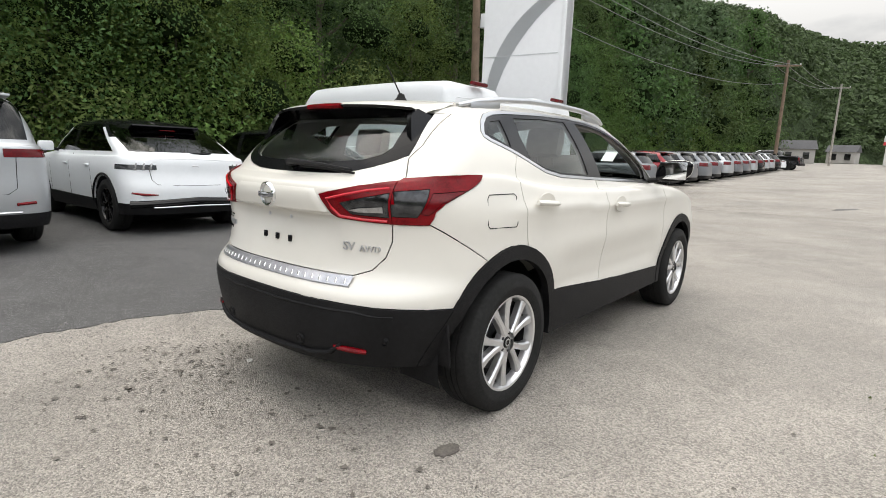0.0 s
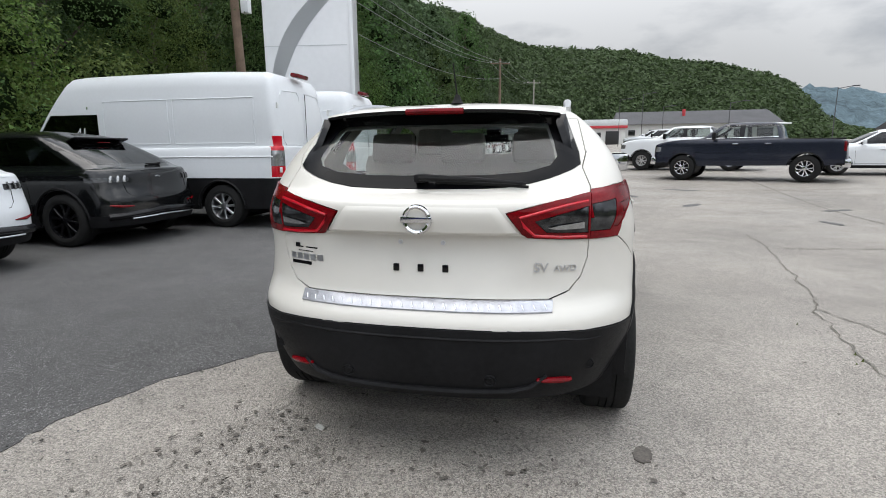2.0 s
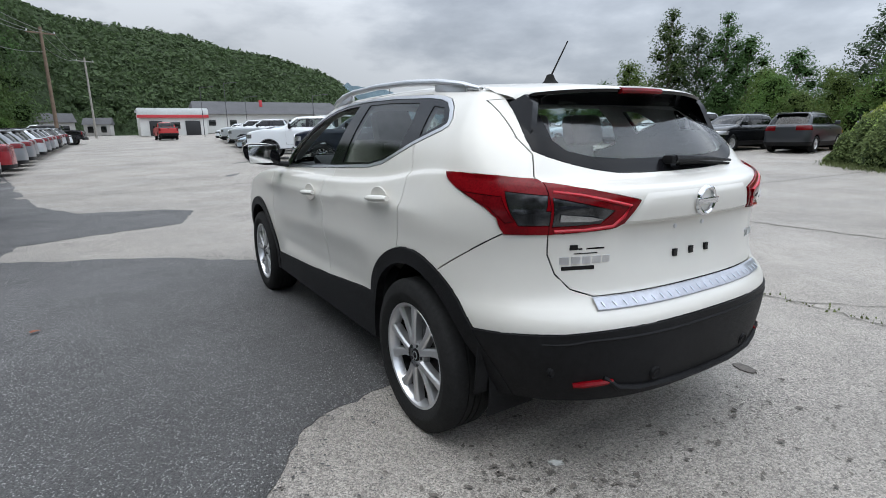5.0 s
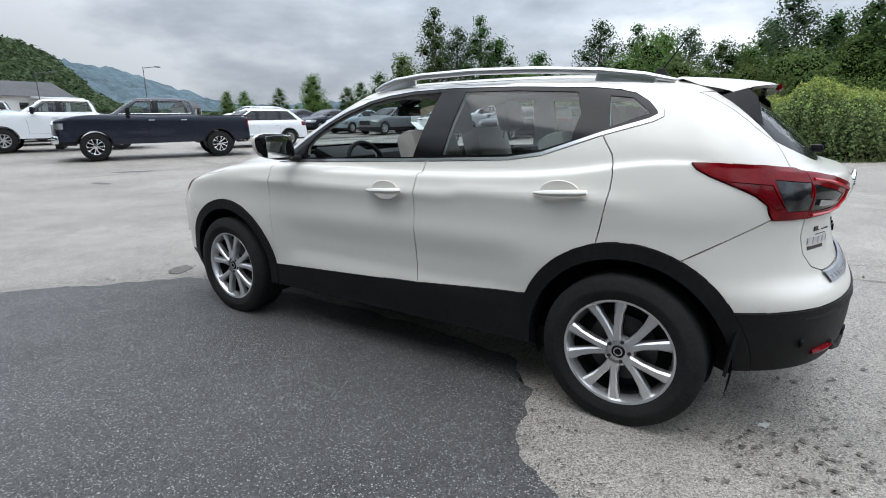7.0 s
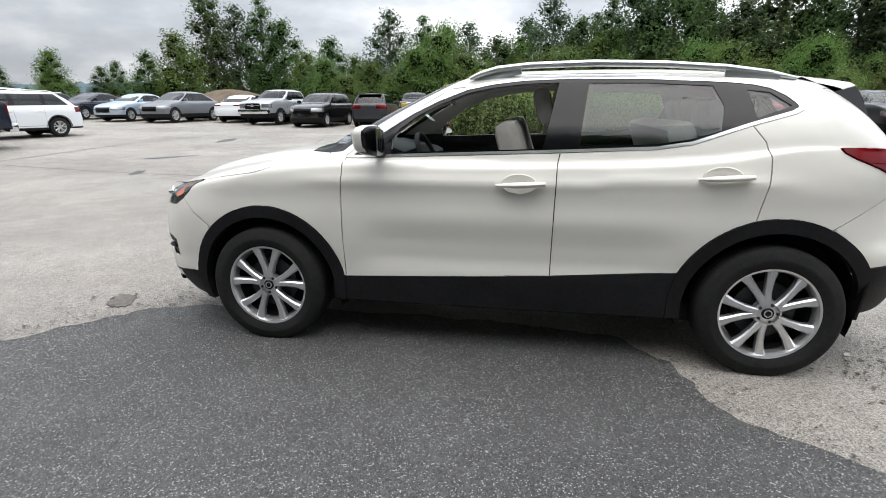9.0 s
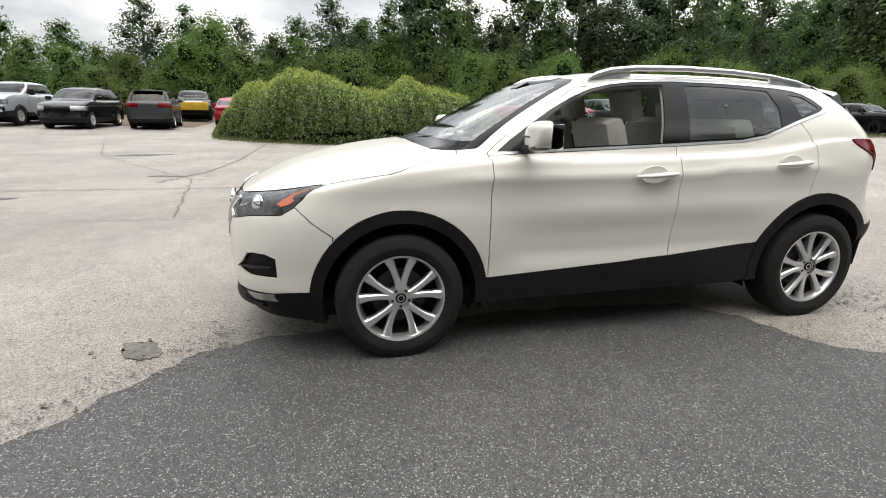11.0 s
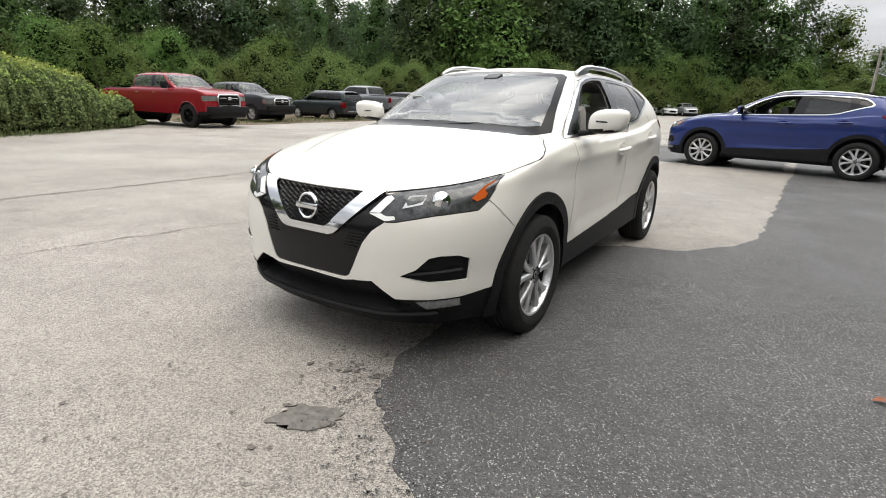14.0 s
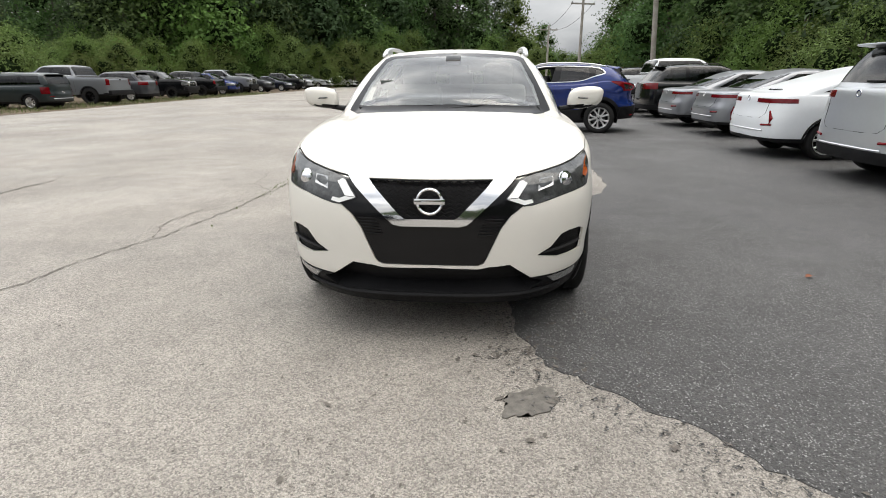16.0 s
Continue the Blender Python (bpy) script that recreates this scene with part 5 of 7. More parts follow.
    for ob in [o for o in car.children_recursive if o.type == "MESH" and o.data.materials and o.data.materials[0] == PEARL and o.name.split(".")[0] in ("body_shell", "hood", "roof", "front_bumper", "rear_bumper", "tailgate", "front_door", "rear_door")]:
        data, at = ob.data, {}
        for v in data.vertices:
            p, _, i, _ = whole_tree.find_nearest(Vector((-abs(v.co.x), v.co.y, v.co.z)))
            nn, corners = Vector((0, 0, 0)), whole.faces[i].verts
            for c, w in zip(corners, poly_3d_calc([c.co for c in corners], p)):
                nn += c.normal * w
            if v.co.x > 0:
                nn.x = -nn.x
            at[v.index] = nn.normalized()
        if not data.polygons:
            continue
        turned = sum(1 if p.normal.dot(at[p.vertices[0]]) > 0 else -1 for p in data.polygons)
        k = 1 if turned >= 0 else -1
        out = [None] * len(data.loops)
        for p in data.polygons:
            for li in p.loop_indices:
                nn = at[data.loops[li].vertex_index] * k
                out[li] = nn if nn.dot(p.normal) > .35 or p.area < 2e-6 else p.normal.copy()
        data.normals_split_custom_set(out)
    whole.free()
    bm.free()
    return car


HERO_CAR = crossover()


# ---- the parked vehicles ----
def kind(F, R, wb, W, zh, belt, cowl, gr, rf, rr, top, clear=.24, tyre=.34, rim=.22, taper=.26, tail=None, boot=None, nose=.6, wall_r=.05, rail=False, bed=False, van=False, clad=False, pillars=(), plate=.75, lamp=(.85, 1.05), head=(.62, .80), gn=3.0, lampx=.42):
    tail = belt + .03 if tail is None else tail
    return dict(
        yf=[(.15, F - .12), (.3, F - .02), (.45, F), (.62, F), (zh - .06, F - (.02 if bed else .05)), (zh + .04, F - (.05 if bed else .12)), (zh + .3, F - .4)],
        yr=[(.2, R + .10), (.35, R + .01), (.6, R), (tail - .25, R + wall_r * .6), (tail, R + wall_r), (tail + .2, R + wall_r + .1)],
        w=[(.15, W - .09), (.3, W - .03), (.55, W - .005), (.75, W), (belt - .1, W - .01), (belt, W - .035), (belt + .2, W - .1)],
        lf=nose, nf=2.6 if not bed else 3.6, lr=.5 if not (van or bed) else .16, nr=3.2 if not van else 4.5, bow=.01, soften=2 if not van else 1, lampx=lampx,
        zb=[(R, clear + .05), (0, clear), (F, clear - .02)],
        ze=[(R, tail), (R + .5, max(tail, belt)), (0, belt), (cowl, belt - .02), ((cowl + F) / 2, (belt + zh) / 2 + .01), (F, zh)],
        g=(cowl, gr, W - .085, .34, 2.6, .34, gn) if not bed else (cowl, gr, W - .07, .22, 3.4, .16, gn), t=(rf, rr, W - taper, .22, 3.0, .22, gn) if not bed else (rf, rr, W - taper + .04, .16, 3.6, .12, gn),
        gz=[(gr, (tail if boot is None else boot) + .02), (gr + .5, belt + .03), (cowl - .4, belt + .015), (cowl, belt + .05)],
        tz=[(rr, top - .05), (rr * .6 + rf * .4, top), (rf - .3, top - .012), (rf, top - .05)],
        hood=.05, bulge=.03 if not van else .05, crown=.035, k=1.0,
        F=F, R=R, wb=wb, W=W, belt=belt, top=top, tyre=tyre, rim=rim, rail=rail, bed=bed, van=van, clad=clad, pillars=pillars, plate=plate, lamp=lamp, head=head, zh=zh, cowl=cowl, gr=gr, rf=rf, clear=clear)


KINDS = dict(
    suv=kind(2.30, -2.28, 2.70, .92, .96, 1.09, 1.15, -2.12, .35, -1.70, 1.66, rail=True, clad=True, pillars=(.0, -.98), lamp=(.92, 1.12), head=(.72, .9)),
    bigsuv=kind(2.35, -2.42, 2.78, .95, 1.02, 1.14, 1.15, -2.30, .35, -2.0, 1.74, rail=True, clad=True, pillars=(.0, -.98), lamp=(1.05, 1.14), head=(.78, .95), tyre=.36, lampx=.52),
    fastback=kind(2.36, -2.36, 2.98, .94, .88, 1.04, 1.25, -2.12, .35, -1.05, 1.60, clad=True, pillars=(-.05,), lamp=(.90, .965), head=(.70, .84), tyre=.37, rim=.25, wall_r=.10, lampx=.56),
    sedan=kind(2.42, -2.42, 2.80, .91, .76, .95, 1.20, -1.78, .20, -.85, 1.45, tail=1.0, boot=1.0, pillars=(-.05, -1.05), lamp=(.86, .93), head=(.58, .74), tyre=.33, wall_r=.08),
    liftback=kind(2.30, -2.32, 2.70, .88, .78, .98, 1.25, -2.05, .25, -.75, 1.47, tail=1.04, pillars=(-.05,), lamp=(.90, .97), head=(.58, .78), tyre=.31, wall_r=.06, lampx=.34),
    wagon=kind(2.35, -2.40, 2.76, .93, .88, 1.02, 1.20, -2.22, .30, -1.65, 1.58, pillars=(-.02, -1.02), lamp=(.86, 1.04), head=(.66, .82), rail=True),
    oldwagon=kind(2.35, -2.36, 2.72, .87, .86, .98, 1.10, -2.30, .45, -2.12, 1.52, taper=.20, pillars=(-.02, -1.0), lampx=.78, lamp=(.66, .95), head=(.60, .74), rail=True, tyre=.31, gn=5.0),
    pickup=kind(2.92, -2.95, 3.70, 1.0, 1.27, 1.36, 1.34, -1.20, .66, -1.04, 1.95, clear=.50, tyre=.43, rim=.25, tail=1.34, boot=1.34, nose=.30, taper=.28, bed=True, pillars=(.02,), lamp=(.98, 1.28), head=(.98, 1.16), plate=.72, gn=5.0),
    smallpickup=kind(2.68, -2.70, 3.25, .94, 1.14, 1.22, 1.25, -1.10, .60, -.95, 1.79, clear=.38, tyre=.38, rim=.23, tail=1.20, boot=1.20, nose=.32, taper=.27, bed=True, pillars=(.02,), lamp=(.88, 1.14), head=(.86, 1.04), plate=.66, gn=5.0),
    van=kind(2.95, -3.02, 3.75, 1.03, 1.15, 1.36, 2.32, -3.0, 1.25, -2.86, 2.66, clear=.30, tyre=.372, rim=.23, tail=1.38, boot=1.38, nose=.55, taper=.17, wall_r=.0, van=True, lamp=(.88, 1.56), head=(.85, 1.1), clad=True, gn=6.0),
)
PAINTS = {k: mat(k + "_paint", c, r, m_, .3, .02, 2) for k, (c, r, m_) in dict(
    white=((.74, .765, .79), .3, 0), silver=((.46, .48, .50), .32, .5), steel=((.27, .28, .30), .3, .5), grey=((.20, .21, .225), .32, .5), black=((.004, .0045, .005), .15, 0), charcoal=((.045, .048, .055), .28, .4), navy=((.012, .016, .03), .25, .3),
    blue=((.006, .022, .135), .22, .2), red=((.25, .010, .018), .25, .2), paleblue=((.42, .50, .58), .3, .3), darkgreen=((.012, .02, .022), .35, .2), brown=((.03, .02, .022), .25, .3), scarlet=((.40, .015, .015), .4, 0)).items()}
BLANK = mat("plate_white", (.7, .71, .7), .4)
BAR = mat("plate_bar", (.08, .09, .16), .5)
BEDLINER = mat("bed_liner", (.02, .02, .021), .8, 0, 0, .3, 8, .3, 300)


def vehicle(type_, paint, label, category, group="parked vehicles", wheels="alloy", roof=None, tails=None, grille=None, cladding=None, detail=False, windows=DARKPANE, name=None):
    """A parked vehicle > body, windows, lamps, bumpers, grille, mirrors, handles, wheels."""
    P = KINDS[type_]
    car = empty(name or {"van": "van", "pickup": "pickup_truck", "smallpickup": "pickup_truck"}.get(type_, "car"), label, category, group)
    n, rows = ((14, 40, 14), (22, 5, 10, 5)) if detail else ((10, 30, 10), (18, 4, 8, 4))
    G = car_grid(P, n, rows)
    bm = skin_bm(G)
    half = P["wb"] / 2
    r_hole = P["tyre"] + .055
    hole_want = lambda c: c.x < -P["W"] * .55
    for y in (half, -half):
        score(bm, arc((y, P["tyre"]), r_hole, -25, 205, 16) + [(y - r_hole, -.1), (y + r_hole, -.1)], "side", hole_want)
    flank = lambda c: c.x < -P["W"] * .35
    BT, TP, WW, FF, RR = P["belt"], P["top"], P["W"], P["F"], P["R"]
    rz0, rz1, hz0, hz1 = *P["lamp"], *P["head"]
    low_ = P["clear"] + (.20 if P["clad"] else .10)
    upper = lambda c: c.x < -P["W"] * .35 and c.z > BT
    reach_r = .30 if not P["bed"] else .12
    line = lambda p, q, view, want: score(bm, [p, q], view, want)
    if P["van"]:
        line((.4, BT + .10), (2.4, BT + .10), "side", flank), line((.55, BT), (.55, 2.1), "side", upper), line((.4, 1.98), (1.8, 1.98), "side", flank)
        line((RR, .86), (FF, .86), "side", ANY), line((RR, 1.06), (RR + .3, 1.06), "side", ANY), line((RR, 1.32), (RR + .3, 1.32), "side", ANY)
    else:
        line((P["gr"] - .2, BT + .10), (P["cowl"] + .2, BT + .065), "side", flank)
        line((P["gr"], TP - .085), (P["cowl"], TP - .085), "side", flank)
        for q_, hw in zip(P["pillars"], (.075, .06)):
            line((q_ - hw, BT), (q_ - hw, TP), "side", upper), line((q_ + hw, BT), (q_ + hw, TP), "side", upper)
        line((P["gr"] + reach_r, BT), (P["t"][1] + reach_r, TP), "side", upper)
        line((RR, low_), (FF, low_), "side", ANY)
        for sx, way in ((WW - .155, 1), (WW - .20, -1)):
            line((-sx, BT), (-sx, TP), "face", lambda c: c.y * way > .3 and c.z > BT)
        line((-WW, BT + .10), (0, BT + .10), "face", lambda c: c.y < -.5), line((-WW, BT + .065), (0, BT + .065), "face", lambda c: c.y > .5)
        line((-WW, TP - .055), (0, TP - .055), "face", lambda c: abs(c.y) > .3)
    line((P["cowl"] - .24, BT), (P["rf"] - .24, TP), "side", upper)
    lx = WW * (P["lampx"] if not (P["van"] or P["bed"]) else .80)
    for z_ in (rz0, rz1):
        line((RR - .1, z_), (RR + .5, z_), "side", ANY)
    for z_ in (hz0, hz1):
        line((FF - .65, z_), (FF + .1, z_), "side", ANY)
    line((-lx, rz0), (-lx, rz1), "face", lambda c: c.y < RR + .4)
    line((-WW * .52, hz0), (-WW * .52, hz1), "face", lambda c: c.y > FF - .6)
    line((-WW * .5, hz0 - .26), (-WW * .5, hz1 + .06), "face", lambda c: c.y > FF - .4)
    layer = bm.faces.layers.int.new("panel")
    names = ["body", "windscreen", "rear_window", "side_window", "rear_side_window", "quarter_window", "pillar", "lower", "tail_lamp", "head_lamp", "grille", "hole", "bed", "flare", "roofpanel", "clear_lamp", "lower_lamp"]
    N = {k: i for i, k in enumerate(names)}
    belt, top, W, F, R = P["belt"], P["top"], P["W"], P["F"], P["R"]
    b_y = P["pillars"][0] if P["pillars"] else None
    c_y = P["pillars"][1] if len(P["pillars"]) > 1 else None
    bm.normal_update()
    for f in bm.faces:
        c, nn = f.calc_center_median(), f.normal
        k = 0
        glass_z = belt + .10 - .035 * min(1, max(0, (c.y - P["gr"]) / (P["cowl"] - P["gr"]))) if not P["van"] else belt + .10
        top_z = top - .085
        if c.z > glass_z and c.z < top_z + .03 * (abs(nn.y) > .3) and abs(nn.z) < .93:
            if nn.y > .35 and c.y > 0 and abs(c.x) < W - .155:
                k = N["windscreen"]
            elif nn.y < -.30 and c.y < -.3 and abs(c.x) < W - .20:
                k = N["rear_window"] if not P["van"] else 0
                if P["bed"] and c.z < belt + .12:
                    k = 0
            elif abs(nn.x) > .45 and c.z < top_z:
                edge_f = P["cowl"] - (c.z - belt) / (top - belt) * (P["cowl"] - P["rf"]) - .24
                edge_r = P["gr"] + (c.z - belt) / (top - belt) * (P["t"][1] - P["gr"]) + (.30 if not P["bed"] else .12)
                if P["van"]:
                    k = N["side_window"] if .55 < c.y < edge_f and c.z < 1.98 else 0
                elif edge_r < c.y < edge_f:
                    k = N["side_window"]
                    if b_y is not None and abs(c.y - b_y) < .075:
                        k = N["pillar"]
                    elif c_y is not None and abs(c.y - c_y) < .06:
                        k = N["pillar"]
                    elif c_y is not None and c.y < c_y:
                        k = N["quarter_window"]
                    elif b_y is not None and c.y < b_y:
                        k = N["rear_side_window"]
        if k == 0:
            low = P["clear"] + (.20 if P["clad"] else .10)
            if P["van"]:
                low = .86
            if P["bed"]:
                low = .60 if (c.y > F - .6 or c.y < R + .35) else .5
            if c.z < low:
                k = N["lower"]
            if P["lamp"][0] < c.z < P["lamp"][1] and c.y < R + (.42 if not (P["van"] or P["bed"]) else .16) and abs(c.x) > lx:
                k = N["clear_lamp" if P["van"] and 1.06 < c.z < 1.32 else "lower_lamp" if P["van"] and c.z <= 1.06 else "tail_lamp"]
            if P["head"][0] < c.z < P["head"][1] and c.y > F - (.34 if P["bed"] else .62) and abs(c.x) > W * .52 and nn.y > -.2:
                k = N["head_lamp"]
            if c.y > F - .35 and abs(c.x) < W * (.50 if P["bed"] or P["van"] else .46) and P["head"][0] - (.26 if P["bed"] else .12) < c.z < P["head"][1] + (.06 if P["bed"] else -.02):
                k = N["grille"]
            if P["bed"] and c.y < P["gr"] - .02 and nn.z > .6 and abs(c.x) < W - .10 and c.y > R + .10:
                k = N["bed"]
            if roof and c.z > (belt + .28 if type_ == "fastback" else top - .07) and nn.z > .5:
                k = N["roofpanel"]
        for y in (half, -half):
            d = math.hypot(c.y - y, c.z - P["tyre"])
            if hole_want(c) and (d < r_hole or (abs(c.y - y) < r_hole and c.z < P["tyre"])) and c.z < P["tyre"] + r_hole:
                k = N["hole"]
        f[layer] = k
    Q = lambda *w, **kw: panel(bm, names, layer, w, **kw)
    paint_m = PAINTS[paint]
    part("body", Q("body", gap=.001, rim=.02), paint_m, car)
    for key, mt, kw in (("windscreen", windows, {}), ("rear_window", windows, {}), ("lower", cladding or PLASTIC, dict(rim=.02, proud=.004)), ("grille", grille or GLOSS, dict(proud=.006, rim=.02)), ("bed", BEDLINER, {}), ("roofpanel", roof or GLOSS, {})):
        own = Q(key, gap=.001, **({"rim": .006} | kw))
        if own.faces:
            part({"lower": "lower_bumper", "bed": "bed_cover", "roofpanel": "roof"}.get(key, key), own, mt, car)
        else:
            own.free()
    for key, mt in (("side_window", windows), ("rear_side_window", windows), ("quarter_window", windows), ("pillar", GLOSS), ("tail_lamp", tails or (GUIDE if P["van"] else DEEPRED)), ("head_lamp", CLEARLENS), ("clear_lamp", CLEARLENS), ("lower_lamp", GUIDE)):
        own = Q(key, gap=.0012, rim=.006, both=False, proud=.004 if "lamp" in key else 0)
        if not own.faces:
            own.free()
            continue
        right = mirror_bm(own)
        part(key, own, mt, car), part(key, right, mt, car)
    lining = Q("body", "lower", "tail_lamp", "head_lamp", "grille", "bed", "pillar", "roofpanel", gap=0, rim=0, proud=-.03)
    part("inner_lining", lining, DASH, car)
    from mathutils.bvhtree import BVHTree
    tree = BVHTree.FromBMesh(bm)
    for s in (-1, 1):
        for y in (half, -half):
            wheel(car, (s * (W - .13), y, P["tyre"]), s, P["tyre"], P["rim"], .22, 5 if wheels != "steel" else 8, wheels, spin=.4 + y, detail=False, parts_=detail)
    # oversized black drums, added as shade between the wheels
    for y in (half, -half):
        part("axle_shade", rod(P["tyre"] * .8, (-W + .27, y, P["tyre"] + .03), (W - .27, y, P["tyre"] + .03), 16), PLASTIC, car)
    part("underbody", box((2 * W - .5, F - R - .5, .14), (0, (F + R) / 2, P["clear"] + .10), .03), PLASTIC, car)
    # seats that show through the panes
    seat_z = belt - .10
    if not P["van"]:
        for x in (-.37, .37):
            part("seat", box((.48, .14, .62), (x, P["rf"] - .45, seat_z + .10), .05, (-14, 0, 0)), DASH, car)
    # mirrors
    ym = P["cowl"] - .50 if not P["van"] else 1.45
    zm = belt + .10
    for s in (-1, 1):
        size = (.22, .11, .16) if not (P["van"] or P["bed"]) else (.20, .12, .26)
        m_ob = part("door_mirror", box(size, (s * (W + .09), ym, zm + size[2] * .2), .045), paint_m if not (P["van"] or P["bed"]) else PLASTIC, car)
        part("mirror_foot", rod(.025, (s * (W - .09), ym + .03, zm - .03), (s * (W + .04), ym, zm), 8), PLASTIC, m_ob)
    # handles
    if not P["van"]:
        for y in ((b_y or 0) + .17, (c_y if c_y is not None else (b_y or 0) - .95) + .16):
            if P["bed"] and y < P["gr"]:
                y = P["gr"] + .2
            p, _ = surf_at(tree, (-3, y, belt - .12), (1, 0, 0))
            if p is not None:
                for s in (-1, 1):
                    part("door_handle", box((.03, .18, .03), (s * (-p.x + .012), y, belt - .12), .01), CHROME if P["bed"] else paint_m, car)
    tail_at = lambda x, z, out=.004: Vector((x, (surf_at(tree, (-abs(x) - 1e-3, R - 2, z), (0, 1, 0))[0] or Vector((0, R, 0))).y - out, z))
    if type_ == "fastback":
        # three bright bars in each dark tail lamp, a black bumper with its trim and reflectors, a duck tail and a roof spoiler
        for s in (-1, 1):
            for q in range(3):
                x = s * (.60 + .085 * q)
                part("lamp_bar", tube([tail_at(x - s * .02, .985, .008), tail_at(x, .945, .012), tail_at(x + s * .004, .895, .010)], [.018, .024, .020], 8, None, .5), CLEARLENS, car)
            part("reflector", tube([tail_at(s * .55, .56, .004), tail_at(s * .70, .565, .004), tail_at(s * .84, .585, .002)], [.008, .020, .014], 6), REDLENS, car)
        part("rear_skirt", tube([tail_at(x, .47 - .05 * abs(x), -.03) for x in np.linspace(-.84, .84, 15)], .075, 10, None, .75), GLOSS, car, "gloss black lower bumper")
        part("skirt_trim", tube([tail_at(x, .40 - .02 * abs(x), .045) for x in np.linspace(-.62, .62, 13)], .010, 6), SATIN, car)
        part("tail_lip", tube([tail_at(x, 1.055 - .03 * abs(x), -.01) for x in np.linspace(-.70, .70, 13)], .016, 8, None, .8), paint_m, car)
        wing = box((.98, .22, .026), (0, -1.30, top - .115), .012, (-20, 0, 0))
        part("rear_spoiler", wing, GLOSS, car)
        part("brake_light", box((.22, .012, .010), (0, -1.41, top - .140), .003), DEEPRED, car)
        p_ = tail_at(.22, 1.13, .02)
        part("rear_wiper", tube([p_ + Vector((-.18, .0, .01)), p_, p_ + Vector((.12, .0, .012))], [.008, .014, .016], 8), PLASTIC, car)
        part("badge", tube([tail_at(-.05, .955, .006), tail_at(0, .965, .008), tail_at(.05, .95, .006)], .007, 6), SATIN, car)
        part("tailgate_seam", tube([tail_at(x, z, -.001) for x, z in ((-.62, .93), (-.60, .76), (-.54, .70), (-.3, .685), (0, .68), (.3, .685), (.54, .70), (.60, .76), (.62, .93))], .004, 5), RUBBER, car)
    elif detail and not (P["van"] or P["bed"]):
        z0 = P["lamp"][0]
        if paint == "blue":
            for s in (-1, 1):
                pts_ = [(P["cowl"] - .22, belt + .07), (.3, belt + .085), (P["gr"] + .45, belt + .10), (P["gr"] + .36, belt + .16), (P["t"][1] + .40, top - .10), (-.3, top - .082), (P["rf"] - .15, top - .10)]
                run = [(s * (-(surf_at(tree, (-3, y_, z_), (1, 0, 0))[0] or Vector((-W, 0, 0))).x + .004), y_, z_) for y_, z_ in pts_]
                part("chrome_trim", tube(run, .008, 6), CHROME, car)
        part("tailgate_seam", tube([tail_at(x, z, -.001) for x, z in ((-.60, z0), (-.58, .72), (-.50, .66), (-.25, .65), (.25, .65), (.50, .66), (.58, .72), (.60, z0))], .004, 5), RUBBER, car)
        part("badge", lathe([(.03, 0), (.035, .008), (.045, .008), (.048, 0)], 20, "z", None, pose(*tail_at(0, z0 + .06, 0), 90, 0, 0)), CHROME, car)
        part("bumper_trim", tube([tail_at(x, .46, .004) for x in np.linspace(-.6, .6, 11)], .012, 6), SATIN, car)
        for s in (-1, 1):
            part("reflector", tube([tail_at(s * .56, .55, .006), tail_at(s * .74, .56, .006)], .018, 6), REDLENS, car)
        if type_ == "liftback":
            for s in (-1, 1):
                part("corner_lamp", tube([tail_at(s * .66, .78, .006), tail_at(s * .72, .66, .006), tail_at(s * .70, .55, .006)], [.012, .035, .016], 8, None, .6), REDLENS, car)
        p_ = tail_at(.1, belt + .12, .02)
        part("rear_wiper", tube([p_ + Vector((-.12, 0, 0)), p_, p_ + Vector((.28, .0, .012))], [.016, .012, .007], 8), PLASTIC, car)
    flank_at = lambda y_, z_, s, out=.001: (s * (-(surf_at(tree, (-3, y_, z_), (1, 0, 0))[0] or Vector((-W, 0, 0))).x + out), y_, z_)
    if (detail or P["bed"]) and not P["van"]:
        # door seams, wheel arch lips, a moulding along the doors
        doors_at = [P["cowl"] - .30, (b_y or 0), (b_y or 0) - .95 if not P["bed"] else P["gr"] + .04]
        for s in (-1, 1):
            for y_ in doors_at:
                part("door_seam", tube([flank_at(y_ + .02 * (q > 3), P["clear"] + .16 + (belt + .03 - P["clear"] - .16) * q / 6, s, -.001) for q in range(7)], .0045, 5), RUBBER, car)
            part("sill_line", tube([flank_at(doors_at[2] + (doors_at[0] - doors_at[2]) * q / 8, P["clear"] + .16, s, -.001) for q in range(9)], .0045, 5), RUBBER, car)
            for y_ in (half, -half):
                run = [flank_at(a_, max(b_, P["clear"] + .02), s, .0) for a_, b_ in arc((y_, P["tyre"]), r_hole + .022, 4, 176, 18)]
                part("wheel_arch", tube(run, .022, 6, None, .8), PLASTIC if P["clad"] or paint != "red" else paint_m, car)
    if P["bed"]:
        # grille surround, lower air slot, side window trim, bed rail
        gx, g0, g1 = W * .53, P["head"][0] - .27, P["head"][1] + .05
        nose_at = lambda x, z: Vector((x, (surf_at(tree, (-abs(x) - 1e-3, F + 2, z), (0, -1, 0))[0] or Vector((0, F, 0))).y + .02, z))
        ring_ = [(-gx, g1 - .10), (-gx + .08, g1), (0, g1 + .01), (gx - .08, g1), (gx, g1 - .10), (gx - .02, g0 + .08), (gx - .12, g0), (0, g0 - .01), (-gx + .12, g0), (-gx + .02, g0 + .08), (-gx, g1 - .10)]
        part("grille_surround", tube([nose_at(x, z) for x, z in ring_], .032, 8), SATIN if paint != "white" else PLASTIC, car)
